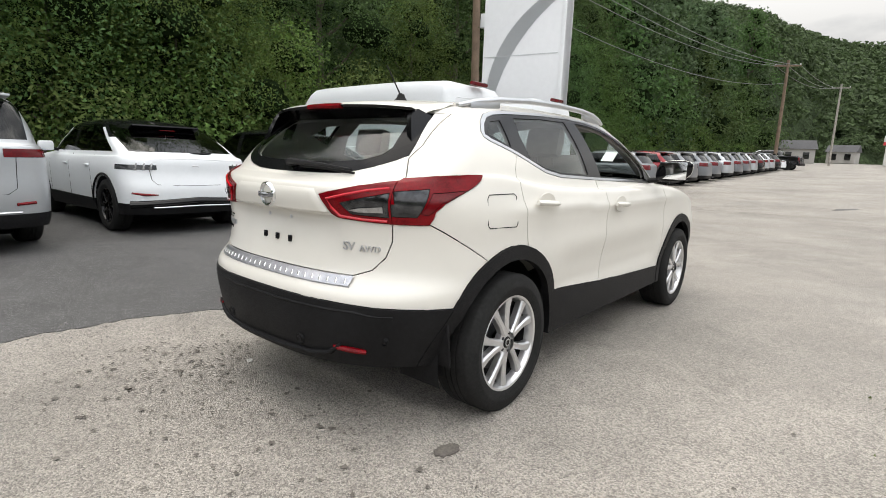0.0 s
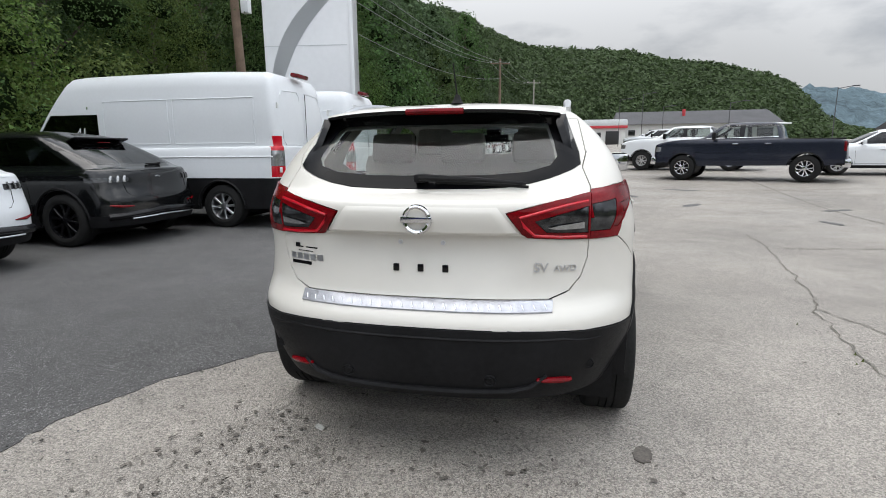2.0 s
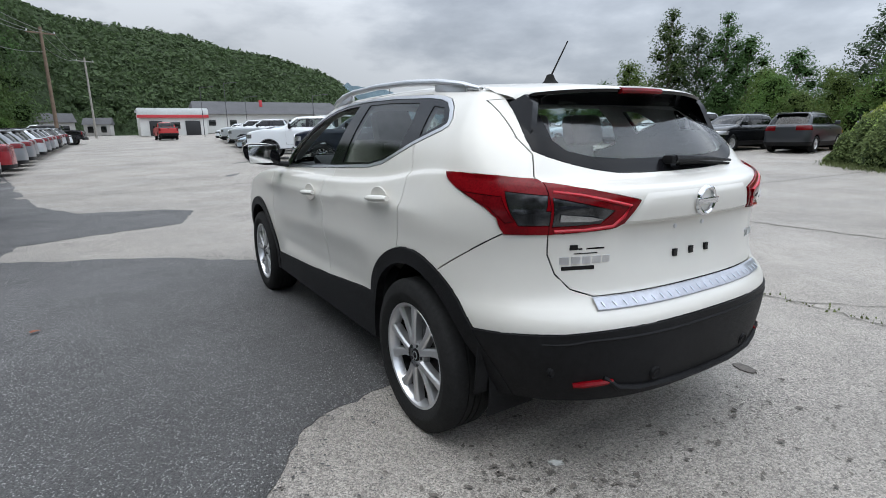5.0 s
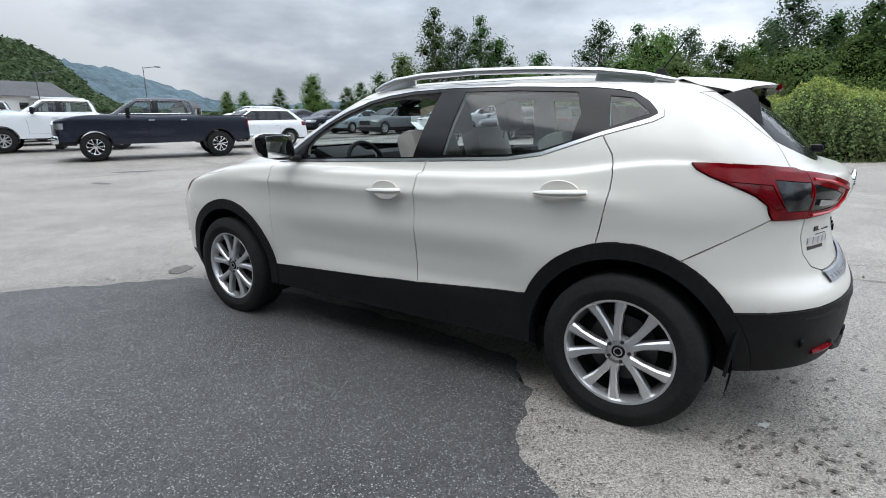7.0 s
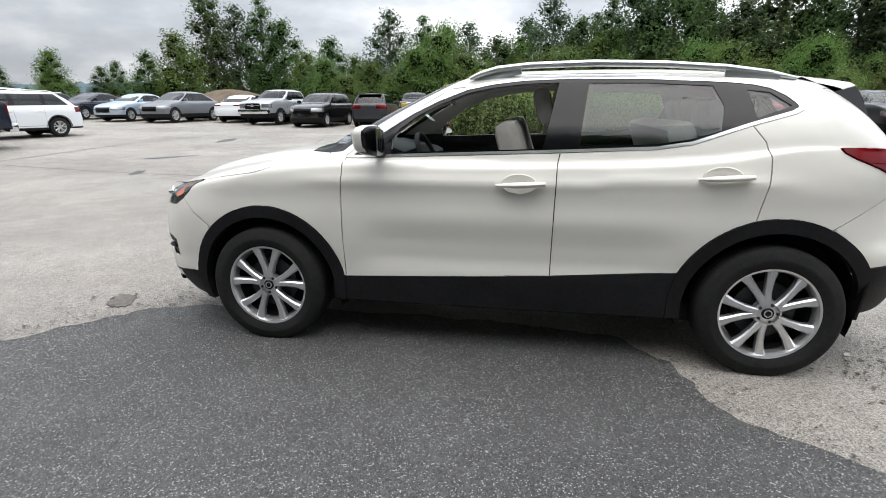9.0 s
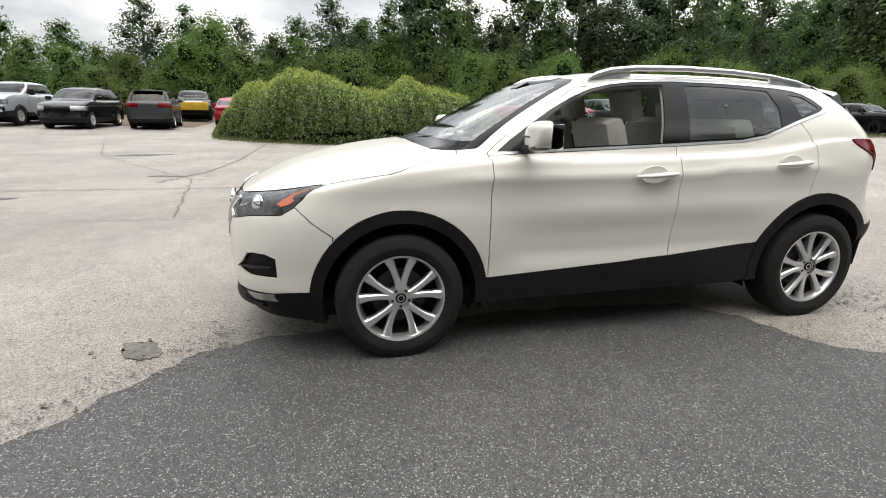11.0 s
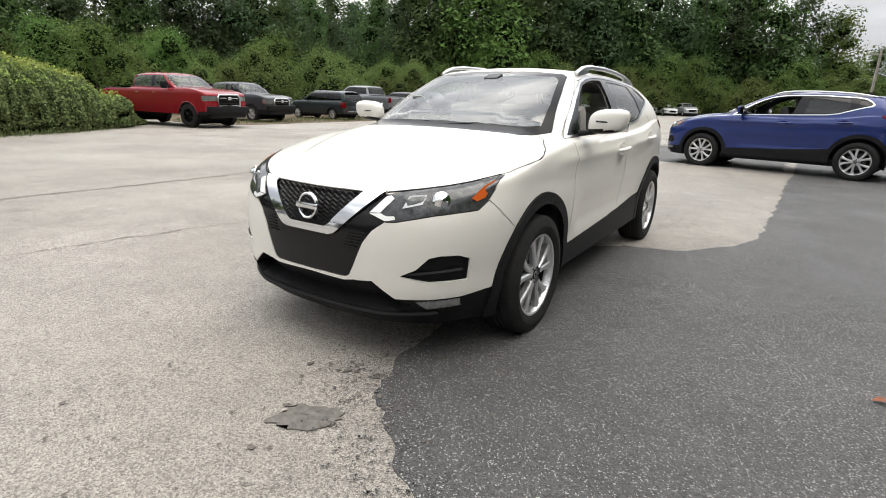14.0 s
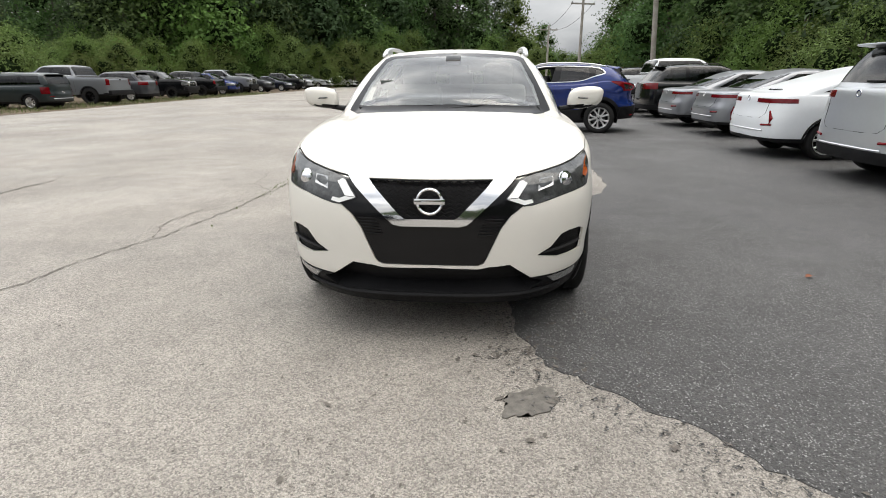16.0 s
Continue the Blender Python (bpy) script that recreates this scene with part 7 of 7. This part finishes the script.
# the wooded bank behind the row of cars
y = -62.0
while y < 96:
    big = 1 + .25 * (y > 25)
    near = -15 < y < 34
    plant(tr.choice((5, 5, 7, 6)) if near else tr.choice((0, 0, 2, 1)), -15.5 + tr.gauss(0, .9), y, bank(-15.5) - .4, (.72 + .3 * tr.random()) * big)
    if tr.random() < .95:
        plant(tr.choice((6, 5, 6)) if -8 < y < 26 else tr.choice((1, 0, 3, 1, 4)), -20.5 + tr.gauss(0, 1.2), y + 1.5, bank(-20.5) - .4, (.95 + .35 * tr.random()) * big)
    if -20 < y:
        plant(tr.choice((1, 3, 1)), -27 + tr.gauss(0, 1.5), y + 3, bank(-27) - .4, (1.0 + .4 * tr.random()) * big)
    y += 4.3 + 1.3 * tr.random()
# two bright trees that lean out over the row
plant(7, -13.0, 3.4, .1, .80), plant(7, -12.8, .4, .0, .55), plant(7, -13.6, 30, 0, .9), plant(5, -13.2, 25, 0, .8)
y = -60.0
while y < 80:
    plant(tr.choice((SHRUB, SHRUBB)), -12.7 + tr.gauss(0, .5), y, -.1, .8 + .6 * tr.random())
    y += 2.6 + 1.4 * tr.random()
# single trees and groves on the far side of the lot, by bearing and distance from the middle
for az, d, h, k in ((42.5, 80, 6.2, 2), (46, 78, 4.0, 0), (49.5, 62, 6.0, 0), (52, 60, 6.5, 2), (55.5, 74, 14.0, 3), (58, 76, 11.0, 4), (60.5, 75, 15.6, 3), (62.5, 74, 9, 0), (64.5, 60, 5.0, 2), (67, 56, 7.4, 0), (69.5, 58, 6.2, 2), (71, 55, 5.0, 0), (73.2, 54, 9.0, 4), (75.5, 56, 6.4, 0), (77, 52, 8.0, 3),
                    (79.5, 54, 7.2, 2), (82, 52, 8.2, 4), (85, 50, 6.4, 0), (87.5, 50, 7.0, 2), (91, 46, 8.6, 4), (94, 48, 7.6, 0), (97, 46, 8.4, 3), (100, 50, 10.5, 1), (103, 48, 9.4, 0), (106, 52, 10.5, 3), (109, 50, 9.6, 1), (112, 54, 11, 0), (115, 52, 10.2, 3), (118, 56, 11.5, 1), (121, 54, 10.8, 4), (124, 58, 12, 1), (127, 60, 12, 0),
                    (129.5, 64, 12.2, 4), (132, 70, 13, 3), (134, 78, 12.2, 4), (137, 95, 13.0, 4), (139.5, 84, 15, 0), (142, 76, 15, 1), (144.5, 74, 15, 0), (147, 78, 16, 1), (149.5, 74, 15, 2), (152, 78, 16.5, 1), (154.5, 80, 16, 0), (157, 82, 17, 1), (159.5, 84, 17, 3), (162, 84, 17, 1), (164.5, 86, 17.5, 0), (167, 88, 17, 1), (169.5, 90, 17, 4), (172, 92, 16.5, 3), (174.5, 96, 16, 1), (177, 98, 15.5, 0), (180, 100, 15, 4), (183, 104, 14.5, 2), (186, 110, 9, 0), (189, 124, 5, 2), (192, 120, 6, 0)):
    x, yy = d * math.sin(radians(az)), d * math.cos(radians(az))
    base_h = (12, 14, 10, 15, 13)[k]
    s = h / base_h * (1.25 if az > 117 else 1.18 if az > 88 else 1.06) * (.88 + .3 * tr.random())
    plant(k, x, yy, float(rise(x, yy)) - .3, s * (1.05 if s < .8 else 1), s)
for az in np.arange(86, 178, 2.3):
    d = 74 + 26 * tr.random() + (22 if az > 130 else 0)
    x, yy = d * math.sin(radians(az)), d * math.cos(radians(az))
    plant(tr.choice((0, 1, 3, 1)), x, yy, -.3, (.85 + .3 * tr.random()) * (1.6 if az > 128 else .95))
for k in range(46):
    t = k / 45
    x, yy = 27.5 + 9 * tr.random() + 2 * t, -10 - 46 * t
    plant(tr.choice((SHRUB, SHRUBB)), x, yy + tr.gauss(0, 1), -.2, .9 + .6 * tr.random())
for k in range(26):
    az, d = 66 + 62 * k / 25, 40 + 6 * tr.random()
    x, yy = d * math.sin(radians(az)), d * math.cos(radians(az))
    plant(tr.choice((SHRUB, SHRUBB)), x, yy, float(rise(x, yy)) - .2, 1.0 + .7 * tr.random())
for az in np.arange(34, 70, 1.7):
    d = 88 + 16 * tr.random()
    x, yy = d * math.sin(radians(az)), d * math.cos(radians(az))
    plant(tr.choice((0, 2, SHRUBB)), x, yy, float(rise(x, yy)) - .3, .42 + .15 * tr.random())


# undergrowth that closes the foot of the far woods
for az in np.arange(137, 196, 1.25):
    d = 66 + 14 * tr.random() + max(0, az - 165) * .9
    x, yy = d * math.sin(radians(az)), d * math.cos(radians(az))
    plant(tr.choice((SHRUB, SHRUBB)), x, yy, -.2, 1.25 + .7 * tr.random())


def hedge():
    """A long overgrown mound: core coloured dark as shade, closely set leaves outside, painted brighter on top as if
    sunlit.
    """
    ob = empty("hedge", "overgrown green hedge covered in vines beside the lot", "hedge")
    rng = np.random.default_rng(5)
    prof = [(-7.2, .05), (-6.4, .6), (-5.4, 1.05), (-4.3, 1.5), (-3.2, 1.9), (-2.3, 2.1), (-1.3, 1.75), (-.4, 1.45), (.5, 1.85), (1.6, 2.15), (2.6, 2.1), (3.4, 1.9), (4.2, 1.6), (4.9, .9), (5.4, .1)]
    front = [(-7.2, 19.6), (-5, 17.6), (-3, 16.4), (0, 15.9), (2.0, 16.3), (3.8, 17.6), (5.4, 19.4)]
    def surf(u, t):
        y = -7.2 + 12.6 * u
        h, f = smooth(prof, y), smooth(front, y)
        x = f + 6.5 * (1 - np.cos(t * np.pi)) / 2
        z = h * np.sin(t * np.pi) ** .60
        b = .34 * np.sin(1.9 * y + 3 * t) * np.sin(5 * t + .9 * y) + .13 * np.sin(4.1 * y + 9 * t) + .09 * np.sin(11 * y - 13 * t) + .07 * np.sin(23 * y + 29 * t)
        return np.stack([x - b * .8, y + 0 * x, np.maximum(z + b * .55 * (z > .3), 0) + rise(x, y)], -1)
    nu, nt = 90, 34
    U, T = np.meshgrid(np.linspace(0, 1, nu), np.linspace(0, 1, nt), indexing="ij")
    P = surf(U, T)
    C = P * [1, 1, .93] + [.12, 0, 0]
    f = [(i * nt + j, i * nt + j + 1, (i + 1) * nt + j + 1, (i + 1) * nt + j) for i in range(nu - 1) for j in range(nt - 1)]
    mesh_from("inner_foliage", C.reshape(-1, 3), f, SHADECORE, ob)
    def spray(name, n, size, material, tlo, thi, out, lean):
        u, t = rng.random(n), tlo + (thi - tlo) * rng.random(n)
        p = surf(u, t)
        nn = np.stack([-np.cos(t * np.pi) * 1.0, 0 * t, np.sin(t * np.pi) + .25], -1)
        nn /= np.linalg.norm(nn, axis=1)[:, None]
        p = p + nn * (out * (rng.random(n) - .25))[:, None]
        v, q = leaves(p, nn, size, rng, lean)
        mesh_from(name, v, q, material, ob)
    spray("vine_leaves", 80000, .042, HEDGESHADE, .0, .50, .40, .9)
    spray("vine_leaves", 14000, .042, HEDGELIT, .16, .6, .42, .9)
    spray("top_growth", 34000, .042, HEDGELIT, .29, .72, .62, 1.1)
    spray("vine_leaves", 16000, .05, LEAFB, .0, .30, .30, .8)


hedge()


def hill(name, crest, near, width, seed, material, bump, label, daz=.35, rows=46):
    """A wooded ridge along the horizon with the bumps of single crowns; crest: bearing, distance, height angle."""
    a = np.array(crest, float)
    az = np.arange(a[0, 0], a[-1, 0], daz)
    dist, el = smooth(a[:, :2].tolist(), az), smooth(np.stack([a[:, 0], a[:, 2]], 1).tolist(), az)
    top = dist * np.tan(np.radians(el)) + 1.3 - bump * .5
    V = []
    for i, k in enumerate(az):
        for j in range(rows):
            t = j / (rows - 1)
            u = min(1, t / .8)
            d = dist[i] - width * (1 - u) + width * .5 * max(0, t - .8) / .2
            z = top[i] * (u ** .8) * (1 if t <= .8 else 1 - .4 * (t - .8) / .2) - 1
            x, y = d * math.sin(radians(k)), d * math.cos(radians(k))
            w = noise.voronoi(Vector((x / bump / 1.6, y / bump / 1.6, seed)))[0][0]
            w2 = noise.noise(Vector((x / bump * 1.9, y / bump * 1.9, z / bump + seed)))
            V.append((x, y, z + bump * (1.0 - 1.5 * w) + bump * .45 * w2))
    f = [(i * rows + j, i * rows + j + 1, (i + 1) * rows + j + 1, (i + 1) * rows + j) for i in range(len(az) - 1) for j in range(rows - 1)]
    ob = mesh_from(name, V, f, material)
    for p in ob.data.polygons:
        p.use_smooth = True
    return tagged(ob, label, "hill", kind="stuff")


def canopy(name, color, scale):
    m = mat(name, color, .95, 0, 0, .5, scale, spec=.05)
    n, l = m.node_tree.nodes, m.node_tree.links
    bp, t = n.new("ShaderNodeBump"), n.new("ShaderNodeTexNoise")
    co = n.new("ShaderNodeTexCoord")
    t.inputs["Scale"].default_value, t.inputs["Detail"].default_value = .9, 8
    bp.inputs["Strength"].default_value, bp.inputs["Distance"].default_value = 1.0, 2.5
    l.new(co.outputs["Object"], t.inputs["Vector"]), l.new(t.outputs[0], bp.inputs["Height"]), l.new(bp.outputs[0], n["Principled BSDF"].inputs["Normal"])
    return m


CANOPY = canopy("forest_canopy", (.046, .066, .033), .10)
# the far forest's blue-grey base colour carries the haze of distance
HAZECANOPY = canopy("haze_tinted_canopy", (.115, .160, .185), .02)
RIDGE = [(-30, 190, 16.0), (-16, 200, 15.2), (-9, 240, 13.2), (-5, 300, 11.0), (1.5, 320, 9.8), (5, 330, 9.6), (10, 340, 8.4), (16.7, 360, 7.0), (20.6, 375, 5.4), (23.5, 390, 2.4), (27, 400, 1.0), (31, 420, .7), (44, 430, .4)]
hill("wooded_hill", RIDGE, 0, 150, 3, CANOPY, 4.2, "long wooded hill above the far end of the lot", .3, 52)
hill("far_ridge", [(12, 1100, 5.0), (21, 1100, 5.5), (24, 1150, 5.3), (27, 1200, 4.7), (29, 1200, 3.9), (31, 1200, 3.3), (35, 1200, 2.1), (41, 1250, 1.9), (48, 1250, 2.3), (56, 1250, 1.9), (64, 1250, 1.2), (80, 1250, 1.0)], 0, 500, 6, HAZECANOPY, 9, "far ridge behind the hill, with haze put into its colour", .5, 24)


def forest(name, crest, width, n, per, seed, material, label):
    """Thousands of leafy crowns over the near face of a ridge, smaller where the ridge is nearer."""
    rng = np.random.default_rng(seed)
    a = np.array(crest, float)
    az = a[0, 0] + (a[-1, 0] - a[0, 0]) * rng.random(n)
    dist, el = smooth(a[:, :2].tolist(), az), smooth(np.stack([a[:, 0], a[:, 2]], 1).tolist(), az)
    u = .03 + .98 * rng.random(n) ** .7
    top = dist * np.tan(np.radians(el)) - 2.5
    d, z = dist - width * (1 - u), top * u ** .8 + 1.5
    c = np.stack([d * np.sin(np.radians(az)), d * np.cos(np.radians(az)), z], 1)
    size = (3.0 + 2.6 * rng.random(n)) * np.clip(d / 300, .5, 1.2)
    w = rng.normal(0, 1, (n, per, 3))
    w /= np.linalg.norm(w, axis=2)[..., None]
    w[..., 2] = np.abs(w[..., 2]) * 1.1 - .25
    p = c[:, None] + w * (size[:, None] * (.75 + .4 * rng.random((n, per))))[..., None]
    v, f = leaves(p.reshape(-1, 3), w.reshape(-1, 3) + np.array([0, 0, .3]), 1.0, rng, .45, True)
    s_ = np.repeat(size, per * 3)[:, None] * .24
    mid = np.repeat(p.reshape(-1, 3), 3, 0)
    ob = mesh_from(name, mid + (v - mid) * s_, f, material)
    return tagged(ob, label, "forest", kind="stuff")


forest("hill_forest", RIDGE[1:], 150, 4600, 75, 8, HILLLEAF, "dense broadleaf forest covering the hill")
slope = bmesh.new()
sr = [[slope.verts.new((x, yy, bank(x) + .5 * noise.noise(Vector((x * .3, yy * .3, 2))) * (x < -13.5) - .02 + float(rise(x, yy)))) for x in (-12.3, -13.2, -15, -18, -22, -28, -36, -50)] for yy in np.arange(-95, 130, 3.0)]
for a_, b_ in zip(sr, sr[1:]):
    for i_ in range(7):
        slope.faces.new((a_[i_ + 1], a_[i_], b_[i_], b_[i_ + 1]))
tagged(part("bank", slope, SOIL), "steep earth bank under the trees", "ground", kind="structure")
mound = bmesh.new()
bmesh.ops.create_uvsphere(mound, u_segments=40, v_segments=16, radius=1)
for v_ in mound.verts:
    k_ = .12 * noise.noise(v_.co * 2.3)
    v_.co = Vector((v_.co.x * 4 * (1 + k_), v_.co.y * 9 * (1 + k_), v_.co.z * 1.6 * (1 + 2 * k_)))
tagged(part("soil_mound", mound, SOIL, m=pose(40, 27, float(rise(40, 27)), 0, 0, -30)), "low brown mound of bare soil", "mound")


# ---- sign, poles, wires, buildings ----
PANELW = mat("sign_panel", (.74, .75, .77), .35, 0, .3, .03, .6)
SIGNGREY = mat("sign_grey", (.55, .57, .585), .4)
SIGNRED = mat("sign_red", (.45, .015, .02), .4)
POLEWOOD = mat("pole_wood", (.17, .12, .085), .85, 0, 0, .3, 3, .5, 40)
GREYWOOD = mat("grey_pole_wood", (.30, .28, .25), .85, 0, 0, .3, 3, .5, 40)
HOUSEW = mat("house_siding", (.36, .35, .33), .8, 0, 0, .08, .5)
WALLW = mat("white_wall", (.62, .62, .60), .8, 0, 0, .06, .4)
ROOFG = mat("grey_roof", (.075, .075, .08), .85, 0, 0, .2, .5)
ROOFT = mat("tin_roof", (.60, .62, .62), .5, .3, 0, .08, .5)
DOORG = mat("door_dark", (.02, .02, .022), .4)
TRIMR = mat("red_trim", (.50, .04, .05), .5)


def pylon():
    ob = empty("pylon_sign", "tall white pylon sign with a grey swoosh", "sign")
    p = Vector((-7.55, 9.95, 0))
    q = Vector((-5.05, 10.3, 0))
    w, ang = (q - p).length, math.degrees(math.atan2(q.y - p.y, q.x - p.x))
    part("panel", box((w, .55, 8.4), (w / 2, .28, 4.2), .03), PANELW, ob)
    part("edge_strip", box((.12, .60, 8.42), (w - .06, .28, 4.21), .02), PANELW, ob)
    for z in (2.1, 4.2, 6.3):
        part("panel_joint", box((w - .2, .012, .02), (w / 2 - .08, -.002, z), .002), SIGNGREY, ob)
    run = bmesh.new()
    prev = None
    for k in range(25):
        a = radians(182 - 70 * k / 24)
        wid = .13 + .10 * math.sin(math.pi * k / 24)
        cx, cz, r = 3.6, 2.9, 3.45
        a_, b_ = (cx + r * math.cos(a), cz + r * math.sin(a) * .95), (cx + (r - wid * 2) * math.cos(a), cz + (r - wid * 2) * math.sin(a) * .95)
        a_, b_ = (min(max(a_[0], .02), w - .15), a_[1]), (min(max(b_[0], .02), w - .15), b_[1])
        now = [run.verts.new((a_[0], -.006, a_[1])), run.verts.new((b_[0], -.006, b_[1]))]
        if prev:
            run.faces.new((prev[0], now[0], now[1], prev[1]))
        prev = now
    bmesh.ops.solidify(run, geom=run.faces[:], thickness=.004)
    part("swoosh", run, SIGNGREY, ob)
    for k in range(3):
        part("letter_bar", box((.32, .02, .5), (.45 + k * .5, -.012, 6.75), .02), SIGNRED, ob)
    ob.matrix_basis = pose(p.x, p.y, 0, 0, 0, ang)


pylon()


def pole(x, y, h, r, material, label, arms=True, lean=(0, 0), lamp=False):
    z = float(rise(x, y))
    ob = empty("utility_pole", label, "pole", "utility poles", pose(x, y, z))
    part("post", rod(r, (0, 0, -.5), (lean[0], lean[1], h), 14, None, r * .7), material, ob)
    if arms:
        part("cross_arm", box((2.2, .10, .12), (lean[0], lean[1], h - .5), .01, (0, 0, 20)), material, ob)
        for s in (-1, 0, 1):
            part("insulator", lathe([(.001, .16), (.04, .15), (.05, .06), (.03, 0)], 10, "z", None, pose(lean[0] + s * .95, lean[1] + s * .34, h - .44)), SIGNGREY, ob)
    if lamp:
        part("lamp_arm", rod(.03, (0, 0, h - .1), (1.2, 0, h + .1), 8), ROOFG, ob)
        part("lamp_head", box((.5, .2, .10), (1.4, 0, h + .1), .03), ROOFG, ob)
    return Vector((x + lean[0], y + lean[1], z + h))


tops = [pole(-11.1, 14.6, 11.0, .19, POLEWOOD, "brown wooden utility pole by the trees", lean=(-.35, 0)), pole(-5.9, 56.3, 10.2, .17, POLEWOOD, "brown wooden utility pole by the lot"), pole(-3.6, 88, 11.0, .16, GREYWOOD, "grey wooden utility pole by the far lane")]
part("meter_box", box((.3, .25, .55), (.30, -.1, 6.6), .03), PANELW, bpy.data.objects["utility_pole"])
pole(-10.2, -29, 13.0, .16, GREYWOOD, "pale wooden utility pole by the forest", arms=False, lean=(.9, .3))
south = [pole(-8.2, -44, 7.6, .14, GREYWOOD, "pale wooden utility pole down the lane"), pole(-7.4, -62, 7.0, .14, GREYWOOD, "pale wooden utility pole down the lane")]
pole(8.8, 74, 6.4, .05, ROOFG, "slim metal lamp post at the far lot", arms=False, lamp=True)
pole(11.8, 74, 7.0, .05, ROOFG, "slim metal lamp post at the far lot", arms=False, lamp=True)
pole(15.2, 78, 5.4, .05, ROOFG, "slim metal lamp post at the far lot", arms=False, lamp=True)
pole(16.5, 52, 4.4, .045, ROOFG, "slim metal lamp post at the far lot", arms=False, lamp=True)
pole(24.5, 50, 5.2, .045, ROOFG, "slim metal lamp post at the far lot", arms=False, lamp=True)
WIRE = mat("wire", (.16, .16, .165), .6)


def wire(a, b, sag, off):
    pts = []
    for k in range(17):
        t = k / 16
        p = a.lerp(b, t)
        pts.append((p.x + off, p.y + off * .35, p.z - .45 - sag * 4 * t * (1 - t)))
    tagged(part("power_line", tube(pts, .018, 5), WIRE), "black power line hung between utility poles", "cable", "power lines")


back = Vector((-14.5, -18, 11.0))
for k_, off_ in enumerate((-.95, 0, .95)):
    wire(tops[0], tops[1], 1.2, off_), wire(tops[1], tops[2], .8, off_)
    wire(back, tops[0], .8, off_)
wire(tops[0] - Vector((0, 0, 2.2)), tops[1] - Vector((0, 0, 1.6)), 1.4, 0)
wire(south[0], south[1], .5, .9), wire(south[0], south[1], .5, -.9)


def service_building():
    z = float(rise(7, 92))
    ob = empty("service_building", "low white service building with a red trim band", "building", "", pose(7.0, 92, z))
    part("wall", box((9.6, 9, 3.6), (0, 4.5, 1.8), .03), WALLW, ob)
    part("fascia", box((10.2, .5, .9), (0, -.15, 3.6), .03), ROOFT, ob)
    part("fascia", box((10.2, .5, .45), (0, -.16, 3.0), .02), TRIMR, ob)
    part("roof", box((10.0, 9.4, .3), (0, 4.5, 4.1), .05), ROOFT, ob)
    for x, w in ((-2.6, 1.8), (2.7, 2.2)):
        part("garage_door", box((w, .2, 2.3), (x, -.02, 1.15), .02), DOORG, ob)
    part("window", box((1.4, .15, 1.0), (.1, -.03, 1.6), .02), DARKPANE, ob)


def long_building():
    z = float(rise(25, 100))
    ob = empty("long_building", "long white building with a dark grey gable roof", "building", "", pose(25.0, 101, z))
    part("wall", box((27, 11, 3.4), (0, 5.5, 1.7), .03), WALLW, ob)
    roof = bmesh.new()
    pr = [(-14.2, -.8, 3.3), (14.2, -.8, 3.3), (13.4, 5.5, 5.9), (-13.4, 5.5, 5.9), (14.2, 11.8, 3.3), (-14.2, 11.8, 3.3)]
    v = [roof.verts.new(p) for p in pr]
    for f in ((0, 1, 2, 3), (3, 2, 4, 5), (0, 3, 5), (1, 4, 2), (0, 5, 4, 1)):
        roof.faces.new([v[i] for i in f])
    bmesh.ops.recalc_face_normals(roof, faces=roof.faces[:])
    part("roof", roof, ROOFG, ob)
    part("chimney", box((.5, .5, 1.3), (-1.5, 3.2, 5.4), .03), TRIMR, ob)
    part("porch_roof", box((6.5, 3.2, .25), (11.0, -2.2, 3.0), .05, (4, 0, 0)), ROOFT, ob)
    for k in range(6):
        part("window", box((1.2, .12, 1.0), (-11 + k * 3.6, -.03, 1.8), .02), DARKPANE, ob)
    part("garage_door", box((2.6, .16, 2.4), (11.5, -.03, 1.2), .02), DOORG, ob)


def house(x, y, w, h, heading, label):
    z = float(rise(x, y))
    ob = empty("house", label, "building", "houses beyond the lot", pose(x, y, z, 0, 0, heading))
    part("wall", box((w, w * .8, h), (0, 0, h / 2), .02), HOUSEW, ob)
    roof = bmesh.new()
    a, b, t = w * .56, w * .46, h + w * .30
    v = [roof.verts.new(p) for p in ((-a, -b, h), (a, -b, h), (a, b, h), (-a, b, h), (-a, 0, t), (a, 0, t))]
    for f in ((0, 1, 5, 4), (2, 3, 4, 5), (0, 4, 3), (1, 2, 5), (0, 3, 2, 1)):
        roof.faces.new([v[i] for i in f])
    bmesh.ops.recalc_face_normals(roof, faces=roof.faces[:])
    part("roof", roof, ROOFG, ob)
    for s in (-.25, .25):
        part("window", box((.9, .1, 1.1), (s * w, -w * .4 - .02, h * .55), .02), DARKPANE, ob)


service_building()
long_building()
house(-9.5, 104, 5, 2.4, 15, "white house with a grey roof beyond the lot")
house(-3.5, 116, 4.2, 2.0, -10, "low white house with a dark roof")
house(38, 66, 3, 1.4, 30, "small pale shed with a gable roof")
